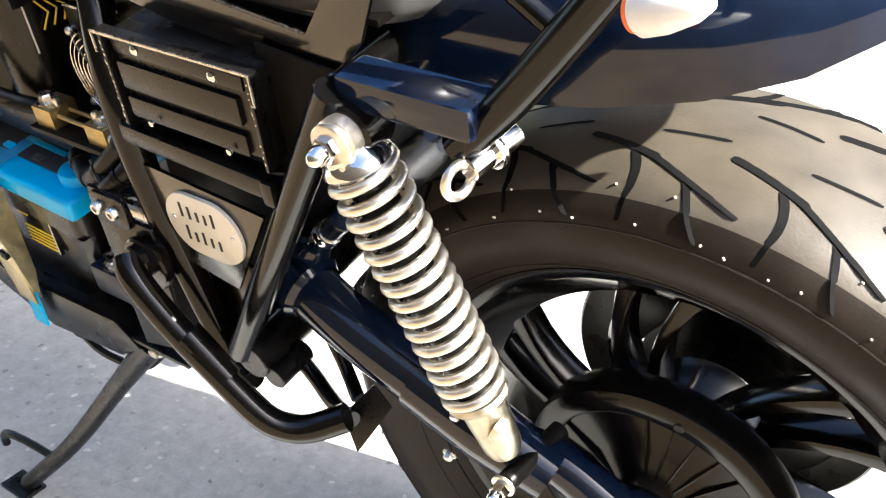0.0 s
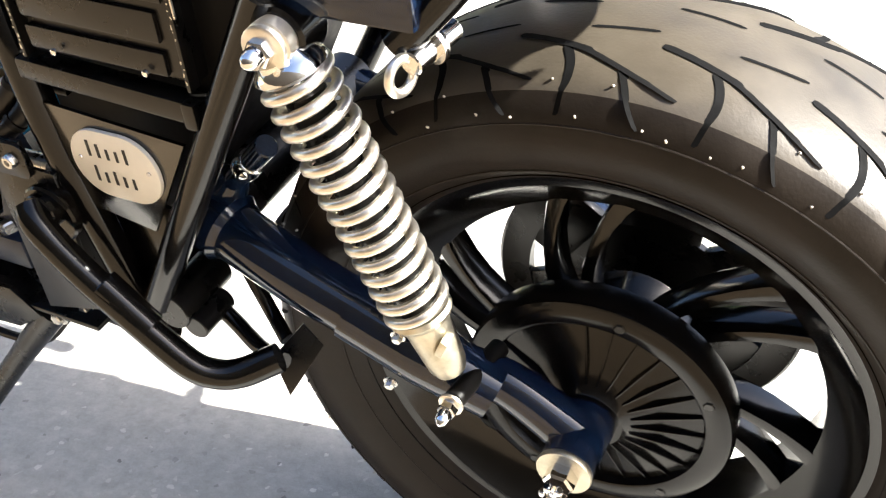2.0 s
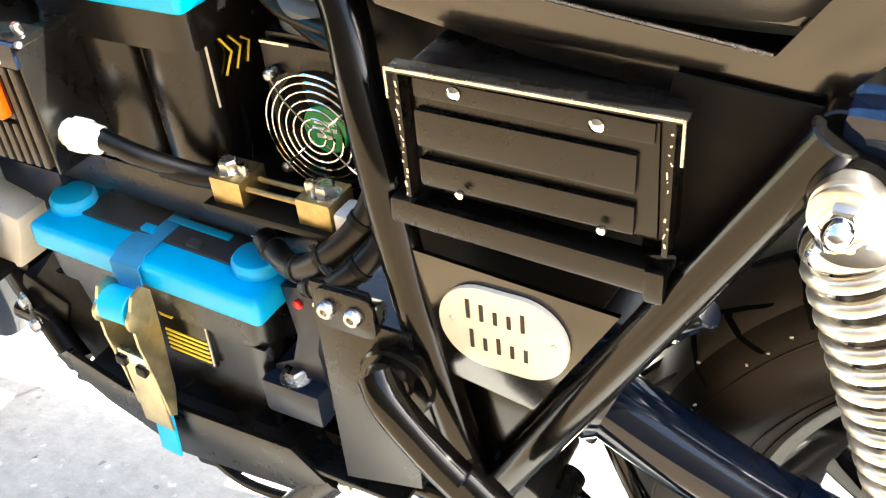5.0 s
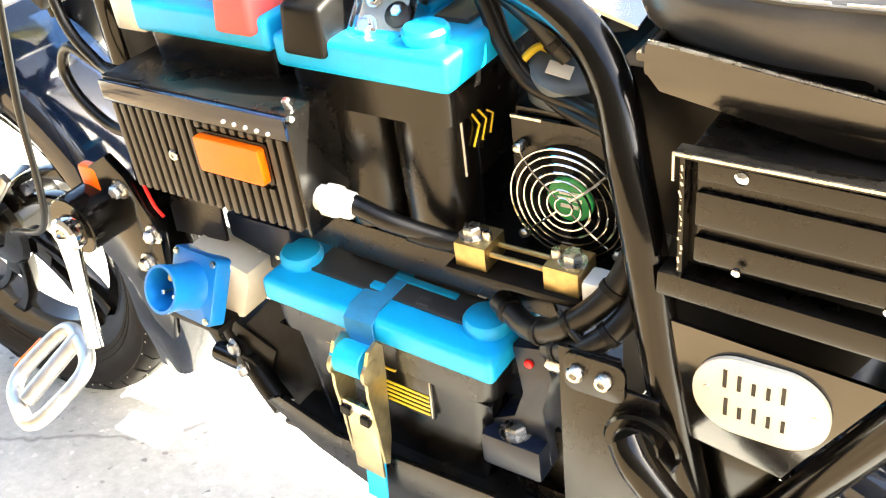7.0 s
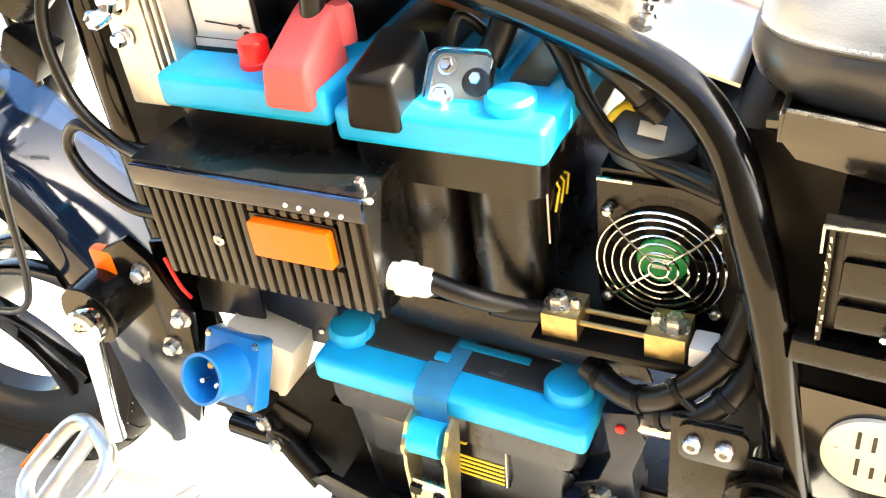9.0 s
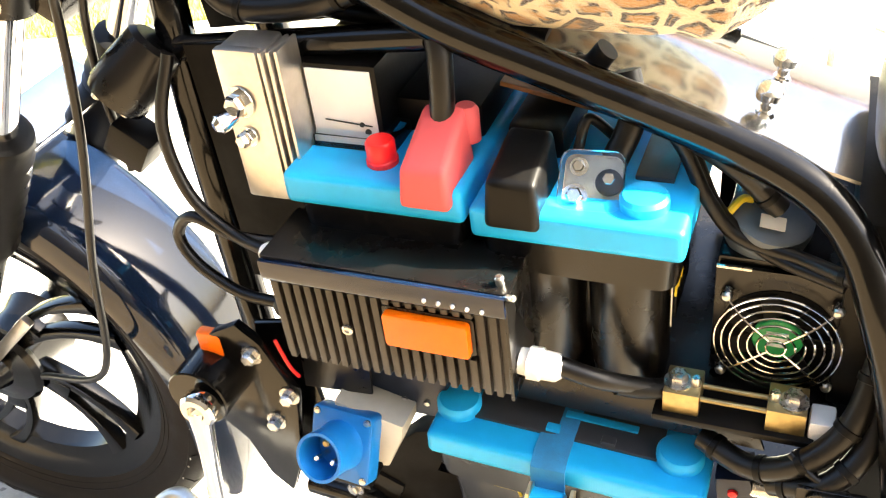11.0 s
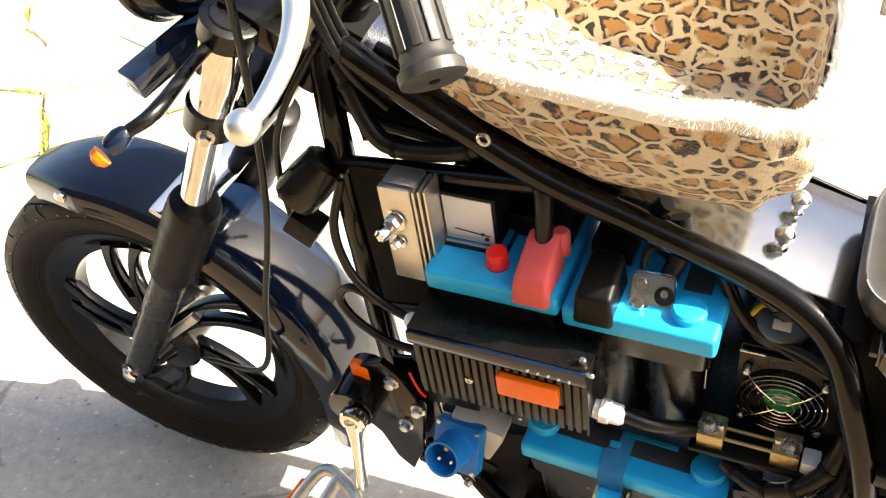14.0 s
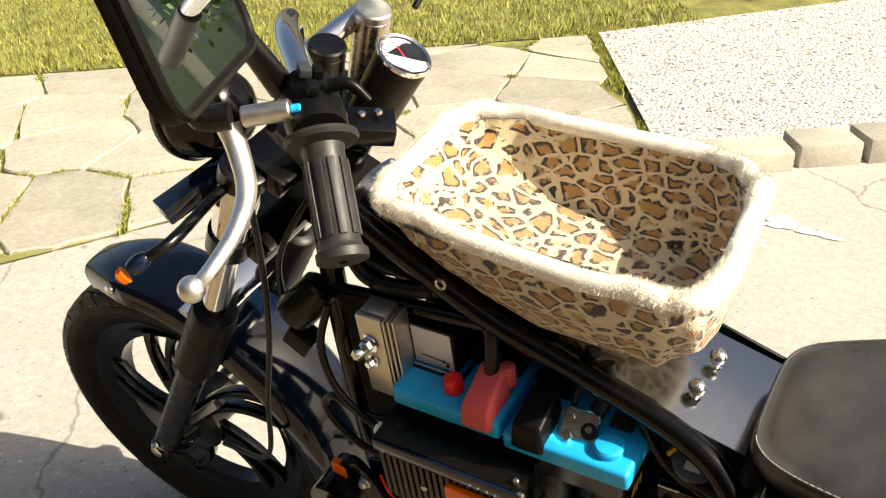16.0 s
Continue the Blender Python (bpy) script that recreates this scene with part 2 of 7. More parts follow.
def gravel_material():
    m, nodes, links, p = nodes_of("washed_gravel")
    co = nodes.new("ShaderNodeTexCoord").outputs["Object"]
    v = add(nodes, "ShaderNodeTexVoronoi", Scale=75.0)
    n = add(nodes, "ShaderNodeTexNoise", Scale=2.0, Detail=5.0)
    links.new(co, v.inputs["Vector"]), links.new(co, n.inputs["Vector"])
    sep = nodes.new("ShaderNodeSeparateColor")
    links.new(v.outputs["Color"], sep.inputs[0])
    col = ramp(nodes, links, sep.outputs[0], [(0.0, (0.10, 0.10, 0.10)), (0.07, (0.36, 0.35, 0.33)), (0.16, (0.60, 0.585, 0.55)), (1.0, (0.72, 0.70, 0.66))])
    edge = ramp(nodes, links, v.outputs["Distance"], [(0.35, grey(1.0)), (0.75, grey(0.66))])
    a = nodes.new("ShaderNodeMix")
    a.data_type, a.blend_type = "RGBA", "MULTIPLY"
    a.inputs[0].default_value = 1.0
    links.new(col, a.inputs[6]), links.new(edge, a.inputs[7])
    links.new(a.outputs[2], p.inputs["Base Color"])
    p.inputs["Roughness"].default_value = 0.85
    b = add(nodes, "ShaderNodeBump", Strength=1.0, Distance=0.008)
    b.invert = True
    links.new(v.outputs["Distance"], b.inputs["Height"])
    links.new(b.outputs[0], p.inputs["Normal"])
    return m


def piece_material(name, lo, hi, scale, rough=0.85, relief=0.5):
    """Stone that differs from piece to piece."""
    m, nodes, links, p = nodes_of(name)
    co = nodes.new("ShaderNodeTexCoord").outputs["Object"]
    n = add(nodes, "ShaderNodeTexNoise", Scale=scale, Detail=8.0, Roughness=0.65)
    f = add(nodes, "ShaderNodeTexNoise", Scale=scale * 14, Detail=4.0, Roughness=0.7)
    links.new(co, n.inputs["Vector"]), links.new(co, f.inputs["Vector"])
    info = nodes.new("ShaderNodeObjectInfo")
    mid = tuple((a + b) / 2 for a, b in zip(lo, hi))
    col = ramp(nodes, links, n.outputs[0], [(0.28, lo), (0.5, mid), (0.72, hi)])
    tint = ramp(nodes, links, info.outputs["Random"], [(0.0, (0.82, 0.80, 0.78)), (1.0, (1.08, 1.05, 1.0))])
    a = nodes.new("ShaderNodeMix")
    a.data_type, a.blend_type = "RGBA", "MULTIPLY"
    a.inputs[0].default_value = 1.0
    links.new(col, a.inputs[6]), links.new(tint, a.inputs[7])
    g = nodes.new("ShaderNodeMix")
    g.data_type, g.blend_type = "RGBA", "MULTIPLY"
    g.inputs[0].default_value = 1.0
    links.new(a.outputs[2], g.inputs[6])
    links.new(ramp(nodes, links, f.outputs[0], [(0.3, grey(0.78)), (0.65, grey(1.1))]), g.inputs[7])
    links.new(g.outputs[2], p.inputs["Base Color"])
    p.inputs["Roughness"].default_value = rough
    b = add(nodes, "ShaderNodeBump", Strength=relief, Distance=0.006)
    links.new(n.outputs[0], b.inputs["Height"])
    links.new(b.outputs[0], p.inputs["Normal"])
    return m


def leaf_material(name, lo, hi):
    m, nodes, links, p = nodes_of(name)
    geo = nodes.new("ShaderNodeNewGeometry")
    links.new(ramp(nodes, links, geo.outputs["Random Per Island"], [(0.0, lo), (0.75, hi), (1.0, (0.20, 0.18, 0.07))]), p.inputs["Base Color"])
    p.inputs["Roughness"].default_value = 0.6
    return m


DRIVE = ground_material()
GRAVEL = gravel_material()
SLAB = piece_material("natural_stone_slab", (0.37, 0.355, 0.30), (0.50, 0.475, 0.41), 4.0)
KERB = piece_material("kerb_stone", (0.36, 0.345, 0.30), (0.52, 0.50, 0.44), 9.0)
SOIL = mat("lawn_soil", (0.20, 0.195, 0.055), 0.95, vary=0.6, scale=6, bump=0.6, fine=90)
GRASS = leaf_material("grass_blades", (0.17, 0.19, 0.025), (0.40, 0.39, 0.08))
FOLIAGE = leaf_material("shrub_leaves", (0.03, 0.075, 0.015), (0.09, 0.15, 0.03))
EARTH = mat("brown_earth", (0.190, 0.138, 0.080), 0.9, vary=0.35, scale=3, bump=0.6, fine=80)
THREAD = mat("grey_thread", (0.42, 0.41, 0.39), 0.6, vary=0.15, bump=0)
ADDED_WALL = mat("added_wall_brown", (0.050, 0.040, 0.028), 0.8, vary=0.4, scale=5, bump=0.5, fine=60)
RENDER = mat("house_render", (0.74, 0.71, 0.64), 0.9, vary=0.1, scale=3, bump=0.5, fine=160)
FRAMEWHITE = mat("window_frame_paint", (0.75, 0.75, 0.73), 0.45, vary=0.05, bump=0.02)
GLASS = mat("dark_window_glass", (0.14, 0.22, 0.24), 0.05, vary=0.1, bump=0, coat=1.0)
BARK = mat("bark", (0.10, 0.07, 0.045), 0.9, vary=0.4, scale=20, bump=1.0, fine=80)
ROOFING = mat("roof_tiles", (0.22, 0.09, 0.05), 0.85, vary=0.3, scale=8, bump=0.5, fine=60)

# ---------------------------------------------------------------- shape helpers
PLACE = {}
OWN = [LEANING]  # the axes in which shapes are given


def thing(name, base, label, category, group="", M=None):
    """An empty at the base of a thing, which carries its parts."""
    ob = new(name)
    ob.empty_display_size = 0.05
    at = (M or OWN[0]) @ Vector(base)
    ob.location = at
    PLACE[ob] = at
    return tagged(ob, label, category, group)


def part(name, bm, material, parent=None, label="", kind="", M=None, sharp=38.0):
    """Links a bmesh as one mesh object, under a thing or a part."""
    bm.transform(M or OWN[0])
    me = bpy.data.meshes.new(name)
    bm.to_mesh(me)
    bm.free()
    n = len(me.vertices)
    co = np.empty(n * 3)
    me.vertices.foreach_get("co", co)
    co = co.reshape(-1, 3)
    mid = Vector((co.min(0) + co.max(0)) / 2)
    me.transform(Matrix.Translation(-mid))
    me.polygons.foreach_set("use_smooth", [True] * len(me.polygons))
    me.set_sharp_from_angle(angle=radians(sharp))
    me.materials.append(material)
    ob = new(name, me)
    PLACE[ob] = mid
    ob.location = mid
    if parent:
        ob.parent = parent
        ob.location = mid - PLACE[parent]
    return tagged(ob, label, kind=kind)


def B():
    return bmesh.new()


def box(bm, c, s, turn=(0, 0, 0), bevel=0.0, seg=2):
    """A box about c, of the whole sizes s, turned by degrees, with rounded edges."""
    m = pose(*c, *turn) @ Matrix.Diagonal((*s, 1))
    made = bmesh.ops.create_cube(bm, size=1.0, matrix=m)
    if bevel:
        edges = list({e for v in made["verts"] for e in v.link_edges})
        bmesh.ops.bevel(bm, geom=edges, offset=bevel, segments=seg, profile=0.6, affect="EDGES", clamp_overlap=True)
    return bm


def span(bm, lo, hi, bevel=0.0, seg=2):
    lo, hi = Vector(lo), Vector(hi)
    return box(bm, (lo + hi) / 2, [abs(a) for a in hi - lo], bevel=bevel, seg=seg)


def axis(p0, p1):
    p0, p1 = Vector(p0), Vector(p1)
    d = p1 - p0
    return Matrix.Translation(p0) @ d.to_track_quat("Z", "Y").to_matrix().to_4x4(), d.length


def lathe(bm, p0, p1, profile, seg=28, closed=False):
    """Turns a profile of (distance along p0-p1 in metres, radius) round that line."""
    m, _ = axis(p0, p1)
    rings = []
    for h, r in profile:
        rings.append([bm.verts.new(m @ Vector((r * math.cos(a), r * math.sin(a), h))) for a in (2 * math.pi * i / seg for i in range(seg))])
    pairs = list(zip(rings, rings[1:])) + ([(rings[-1], rings[0])] if closed else [])
    for a, b in pairs:
        for i in range(seg):
            j = (i + 1) % seg
            bm.faces.new((a[i], a[j], b[j], b[i]))
    if not closed:
        bm.faces.new(list(reversed(rings[0])))
        bm.faces.new(rings[-1])
    return bm


def rod(bm, p0, p1, r, r2=None, seg=18, edge=0.0012):
    """A round bar with broken edges."""
    r2 = r if r2 is None else r2
    n = (Vector(p1) - Vector(p0)).length
    e = min(edge, r * 0.4, r2 * 0.4, n * 0.4)
    return lathe(bm, p0, p1, [(0, r - e), (e, r), (n - e, r2), (n, r2 - e)], seg)


def glide(points, steps):
    """A smooth curve through the points."""
    P = [Vector(p) for p in points]
    P = [2 * P[0] - P[1]] + P + [2 * P[-1] - P[-2]]
    out = []
    for a, b, c, d in zip(P, P[1:], P[2:], P[3:]):
        for i in range(steps):
            t = i / steps
            out.append(0.5 * (2 * b + (c - a) * t + (2 * a - 5 * b + 4 * c - d) * t * t + (3 * b - a - 3 * c + d) * t ** 3))
    return out + [P[-2]]


def tube(bm, points, r, seg=12, steps=6, flat=1.0, closed=False):
    """A pipe or cable along a smooth curve; r may be one radius or one for each point."""
    P = glide(points, steps) if steps > 1 else [Vector(p) for p in points]
    R = [r] * len(P) if not isinstance(r, (list, tuple)) else [float(q) for q in np.interp(np.linspace(0, len(r) - 1, len(P)), range(len(r)), r)]
    up = Vector((0, 0, 1))
    rings = []
    side = None
    for i, p in enumerate(P):
        d = (P[min(i + 1, len(P) - 1)] - P[max(i - 1, 0)]).normalized()
        if side is None:
            side = d.orthogonal().normalized() if abs(d.dot(up)) > 0.95 else d.cross(up).normalized()
        side = (side - d * side.dot(d)).normalized()
        n = d.cross(side)
        rings.append([bm.verts.new(p + R[i] * (math.cos(a) * side + flat * math.sin(a) * n)) for a in (2 * math.pi * k / seg for k in range(seg))])
    for a, b in list(zip(rings, rings[1:])) + ([(rings[-1], rings[0])] if closed else []):
        for i in range(seg):
            j = (i + 1) % seg
            bm.faces.new((a[i], b[i], b[j], a[j]))
    if not closed:
        bm.faces.new(rings[0])
        bm.faces.new(list(reversed(rings[-1])))
    return bm


def sheet(bm, outline, y0, y1, bevel=0.0):
    """A plate cut to an outline of (x, z), from y0 to y1."""
    a = [bm.verts.new((x, y0, z)) for x, z in outline]
    b = [bm.verts.new((x, y1, z)) for x, z in outline]
    n = len(a)
    made = [bm.faces.new(a), bm.faces.new(list(reversed(b)))]
    for i in range(n):
        j = (i + 1) % n
        made.append(bm.faces.new((a[j], a[i], b[i], b[j])))
    bmesh.ops.recalc_face_normals(bm, faces=made)
    if bevel:
        rim = [e for e in made[0].edges] + [e for e in made[1].edges]
        bmesh.ops.bevel(bm, geom=rim, offset=bevel, segments=2, profile=0.6, affect="EDGES", clamp_overlap=True)
    return bm


def rounded(w, h, r, n=5, cx=0.0, cz=0.0):
    """The outline of a rectangle with round corners."""
    out = []
    for qx, qz, a0 in ((1, 1, 0), (-1, 1, 90), (-1, -1, 180), (1, -1, 270)):
        for i in range(n + 1):
            a = radians(a0 + 90 * i / n)
            out.append((cx + qx * (w / 2 - r) + r * math.cos(a), cz + qz * (h / 2 - r) + r * math.sin(a)))
    return out


def bolt(bm, p, d, r=0.007, h=0.006, washer=True):
    """A hexagon head on a washer, standing out along d."""
    p, d = Vector(p), Vector(d).normalized()
    if washer:
        lathe(bm, p, p + d, [(0, r * 1.45), (0.0016, r * 1.45)], 20)
    lathe(bm, p + d * 0.0016, p + d, [(0, r), (h * 0.8, r), (h, r * 0.8)], 6)
    return bm


def socket_screw(bm, p, d, r=0.006, h=0.005):
    p, d = Vector(p), Vector(d).normalized()
    lathe(bm, p, p + d, [(0, r), (h * 0.7, r), (h, r * 0.8), (h, r * 0.45), (h * 0.4, r * 0.45)], 14)
    return bm


def helix(p0, p1, r, turns, steps=20):
    m, n = axis(p0, p1)
    k = int(turns * steps)
    return [m @ Vector((r * math.cos(2 * math.pi * i / steps), r * math.sin(2 * math.pi * i / steps), n * i / k)) for i in range(k + 1)]

# ---------------------------------------------------------------- ground and garden
FLAT = Matrix.Identity(4)


def plain(bm, corners, z):
    bm.faces.new([bm.verts.new((x, y, z)) for x, y in corners])
    return bm


ground = part("ground", plain(B(), [(-400, -400), (400, -400), (400, 400), (-400, 400)], 0.0), DRIVE, kind="structure", M=FLAT,
              label="worn pale concrete driveway with cracks and specks")

# out of view: brown suggested by reflections, brought close to weaken bounce light
earth = part("added_ground_south", plain(B(), [(-14, -5.0), (12, -5.0), (12, -0.55), (1.0, -0.48), (-2.2, -0.50), (-3.3, -1.6), (-14, -3.5)], 0.006), EARTH, kind="structure", M=FLAT, label="brown ground added out of view for reflections and weaker bounce light")
bm = B()
rnd = random.Random(21)
for k in range(46):
    f = rnd.random()
    x, y = -0.92 + 0.215 * f, 1.81 + 0.012 * math.sin(5 * f) + rnd.uniform(-0.045, 0.045) * (1 - 0.6 * f)
    n, r = rnd.randint(5, 8), rnd.uniform(0.004, 0.016)
    bm.faces.new([bm.verts.new((x + r * 1.8 * math.cos(2 * math.pi * i / n), y + r * math.sin(2 * math.pi * i / n) * rnd.uniform(0.6, 1.0), 0.003 + k * 0.00002)) for i in range(n)])
part("paint_mark", bm, PRINT, kind="structure", M=FLAT, label="faded white paint smear on the driveway")

# the line along which the driveway meets the paving, and the lawn beyond it
EDGE_A, EDGE_B = Vector((-3.6, -0.9)), Vector((-1.75, 2.45))
LAWN_A, LAWN_B = Vector((-5.6, 0.6)), Vector((-2.24, 3.40))
lawn = part("lawn", plain(B(), [(-5.6, 0.6), (-2.24, 3.40), (-0.9, 4.95), (3.5, 8.2), (3.5, 40), (-40, 40), (-40, -20), (-9.6, -6.0)], 0.012), SOIL,
            kind="structure", M=FLAT, label="short yellow-green lawn behind the paving")
gravel = part("gravel_bed", plain(B(), [(-1.42, 2.18), (-0.85, 2.56), (3.5, 5.96), (3.5, 8.2), (-0.9, 4.95), (-2.18, 3.42)], 0.028), GRAVEL,
              kind="structure", M=FLAT, label="pale washed gravel surface behind kerb stones")
pavement = part("pavement", plain(B(), [(-4.3, -2.2), (-2.05, 1.90), (-1.40, 2.16), (-2.2, 3.42), (-5.65, 0.62), (-8.0, -3.6)], 0.008), SOIL,
                kind="structure", M=FLAT, label="crazy paving of pale natural stone slabs with grassy joints")


def clip(poly, p, n):
    """The part of a polygon on the side of the line through p to which n points away."""
    out = []
    for a, b in zip(poly, poly[1:] + poly[:1]):
        da, db = (a - p).dot(n), (b - p).dot(n)
        if da <= 0:
            out.append(a)
        if da * db < 0:
            out.append(a + (b - a) * (da / (da - db)))
    return out


JOINTS = []  # the slabs' edges, along which grass grows


def paving():
    """Irregular stone slabs over the paved strip."""
    rnd = random.Random(11)
    u = (EDGE_B - EDGE_A).normalized()
    v = Vector((-u.y, u.x))
    seeds = []
    for i in range(-4, 13):
        for j in range(-1, 8):
            q = EDGE_A + u * (i * 0.46 + rnd.uniform(-0.20, 0.20) + 0.2 * (j % 2)) + v * (j * 0.37 + 0.14 + rnd.uniform(-0.14, 0.14))
            seeds.append(q)
    outer = [Vector(c) for c in ((-4.3, -2.2), (-2.06, 1.90), (-1.45, 2.17), (-2.22, 3.36), (-5.6, 0.55), (-8.0, -3.6))]
    for i, s in enumerate(seeds):
        poly = [Vector(p) for p in outer]
        for j, o in enumerate(seeds):
            if i != j and (o - s).length < 1.6 and len(poly) > 2:
                n = (o - s).normalized()
                poly = clip(poly, (s + o) / 2 - n * 0.005, n)
        if len(poly) < 3:
            continue
        area = abs(sum(a.x * b.y - a.y * b.x for a, b in zip(poly, poly[1:] + poly[:1]))) / 2
        if area < 0.02:
            continue
        fine = []
        for a, b in zip(poly, poly[1:] + poly[:1]):
            JOINTS.append((a.copy(), b.copy()))
            for t in (0.0, 0.33, 0.67):
                q = a.lerp(b, t)
                fine.append(q + Vector((rnd.uniform(-1, 1), rnd.uniform(-1, 1))) * 0.010)
        bm = B()
        h = 0.022 + rnd.uniform(-0.004, 0.004)
        c = sum(fine, Vector((0, 0))) / len(fine)
        low = [bm.verts.new((q.x, q.y, 0.0)) for q in fine]
        rim = [bm.verts.new((q.x, q.y, h - 0.006)) for q in fine]
        top = [bm.verts.new((q.x + (c.x - q.x) * 0.025, q.y + (c.y - q.y) * 0.025, h)) for q in fine]
        n = len(fine)
        for r0, r1 in ((low, rim), (rim, top)):
            for a in range(n):
                bm.faces.new((r0[a], r0[(a + 1) % n], r1[(a + 1) % n], r1[a]))
        bm.faces.new(top)
        bmesh.ops.recalc_face_normals(bm, faces=bm.faces)
        part("slab", bm, SLAB, pavement, M=FLAT)


def blades(name, parent, count, region, seed, height, label=""):
    """Many upright blades of grass in one mesh."""
    rnd = np.random.RandomState(seed)
    xy = region(rnd, count)
    n = len(xy)
    a = rnd.uniform(0, 2 * np.pi, n)
    h = height * rnd.uniform(0.5, 1.3, n)
    w = rnd.uniform(0.0025, 0.005, n)
    lean = rnd.uniform(-0.6, 0.6, (n, 2)) * h[:, None]
    base = np.c_[xy, np.full(n, 0.008)]
    side = np.c_[np.cos(a) * w, np.sin(a) * w, np.zeros(n)]
    tip = base + np.c_[lean, h]
    verts = np.stack([base - side, base + side, tip], 1).reshape(-1, 3)
    me = bpy.data.meshes.new(name)
    me.from_pydata(verts.tolist(), [], np.arange(3 * n).reshape(-1, 3).tolist())
    me.materials.append(GRASS)
    ob = new(name, me)
    if parent:
        ob.parent = parent
        ob.location = -PLACE[parent]
    return tagged(ob, label, "grass" if not parent else "", kind="stuff")


def on_lawn(rnd, n):
    t = rnd.uniform(-0.5, 1.15, n)
    d = rnd.uniform(0, 1, n) ** 1.3 * 3.2
    x = LAWN_A.x + (LAWN_B.x - LAWN_A.x) * t - 0.64 * d
    y = LAWN_A.y + (LAWN_B.y - LAWN_A.y) * t + 0.77 * d
    return np.c_[x, y]


def in_joints(rnd, n):
    """Tufts along short runs of the joints between the slabs."""
    s = np.random.RandomState(5)
    A, Bq = np.array([tuple(a) for a, _ in JOINTS]), np.array([tuple(b) for _, b in JOINTS])
    runs = s.randint(0, len(A), 150)
    mid, far = s.uniform(0.1, 0.9, 150), s.uniform(0.05, 0.22, 150)
    c = rnd.randint(0, 150, n)
    t = np.clip(mid[c] + rnd.normal(0, 1, n) * far[c], 0, 1)[:, None]
    return A[runs[c]] * (1 - t) + Bq[runs[c]] * t + rnd.normal(0, 0.010, (n, 2))


def on_border(rnd, n):
    """Tufts where the slabs meet the gravel."""
    t, c = rnd.uniform(0, 1, n), rnd.randint(0, 14, n)
    s = np.random.RandomState(9).uniform(0, 1, 14)
    t = np.clip(s[c] + rnd.normal(0, 0.035, n), 0, 1)
    return np.c_[-2.18 + 0.74 * t, 3.40 - 1.22 * t] + rnd.normal(0, 0.030, (n, 2))


def kerbs():
    """Kerb stones with dark open joints along the gravel."""
    d = Vector((0.787, 0.617))
    a = Vector((-0.935, 2.262)) - d * 0.52 + Vector((-d.y, d.x)) * 0.08
    length, x, i = 0.26, 0.0, 0
    rnd = random.Random(4)
    while x < 4.4:
        n = length + rnd.uniform(-0.03, 0.03) if x else 0.52
        c = a + d * (x + n / 2)
        bm = B()
        box(bm, (c.x, c.y, 0.040 + rnd.uniform(-0.005, 0.005) - 0.012 * (x == 0)), (n - 0.026, 0.16, 0.095), (0, 0, math.degrees(math.atan2(d.y, d.x)) + rnd.uniform(-1.5, 1.5) - 3 * (x == 0)), 0.006, 2)
        tagged(part("kerb_stone", bm, KERB, M=FLAT, label="weathered pale kerb stone at the gravel's edge"), category="kerb stone", group="kerb stones along the gravel")
        x += n
        i += 1


# a house across the lawn, and a shrub before it: both show in the handlebar mirror
def house():
    h = thing("house", (-3.0, 8.0, 0), "pale rendered house with white-framed windows and a tiled roof", "house", M=FLAT)
    bm = B()
    span(bm, (-9.0, 7.4, 0), (2.0, 7.7, 4.6))
    span(bm, (-9.0, 7.7, 0), (-8.7, 13.0, 4.6)), span(bm, (1.7, 7.7, 0), (2.0, 13.0, 4.6)), span(bm, (-9.0, 13.0, 0), (2.0, 13.3, 4.6))
    part("wall", bm, RENDER, h, M=FLAT)
    bm = B()
    for y0 in (6.9, 13.8):
        y1 = 10.35
        vs = [bm.verts.new(p) for p in ((-9.5, y0, 4.5), (2.5, y0, 4.5), (2.5, y1, 6.8), (-9.5, y1, 6.8), (-9.5, y0, 4.7), (2.5, y0, 4.7), (2.5, y1, 7.0), (-9.5, y1, 7.0))]
        for f in ((0, 1, 2, 3), (7, 6, 5, 4), (0, 4, 5, 1), (1, 5, 6, 2), (2, 6, 7, 3), (3, 7, 4, 0)):
            bm.faces.new([vs[i] for i in f])
    bmesh.ops.recalc_face_normals(bm, faces=bm.faces)
    part("roof", bm, ROOFING, h, M=FLAT)
    for x in (-6.2, -1.75):
        w = part("window", span(B(), (x - 0.95, 7.33, 0.15), (x + 0.95, 7.42, 2.25), 0.01), FRAMEWHITE, h, M=FLAT)
        for s in (-1, 1):
            part("pane", span(B(), (x + s * 0.45 - 0.38, 7.30, 0.27), (x + s * 0.45 + 0.38, 7.335, 2.13), 0.004), GLASS, w, M=FLAT)
        part("sill", span(B(), (x - 1.02, 7.22, 0.08), (x + 1.02, 7.42, 0.15), 0.01), FRAMEWHITE, w, M=FLAT)


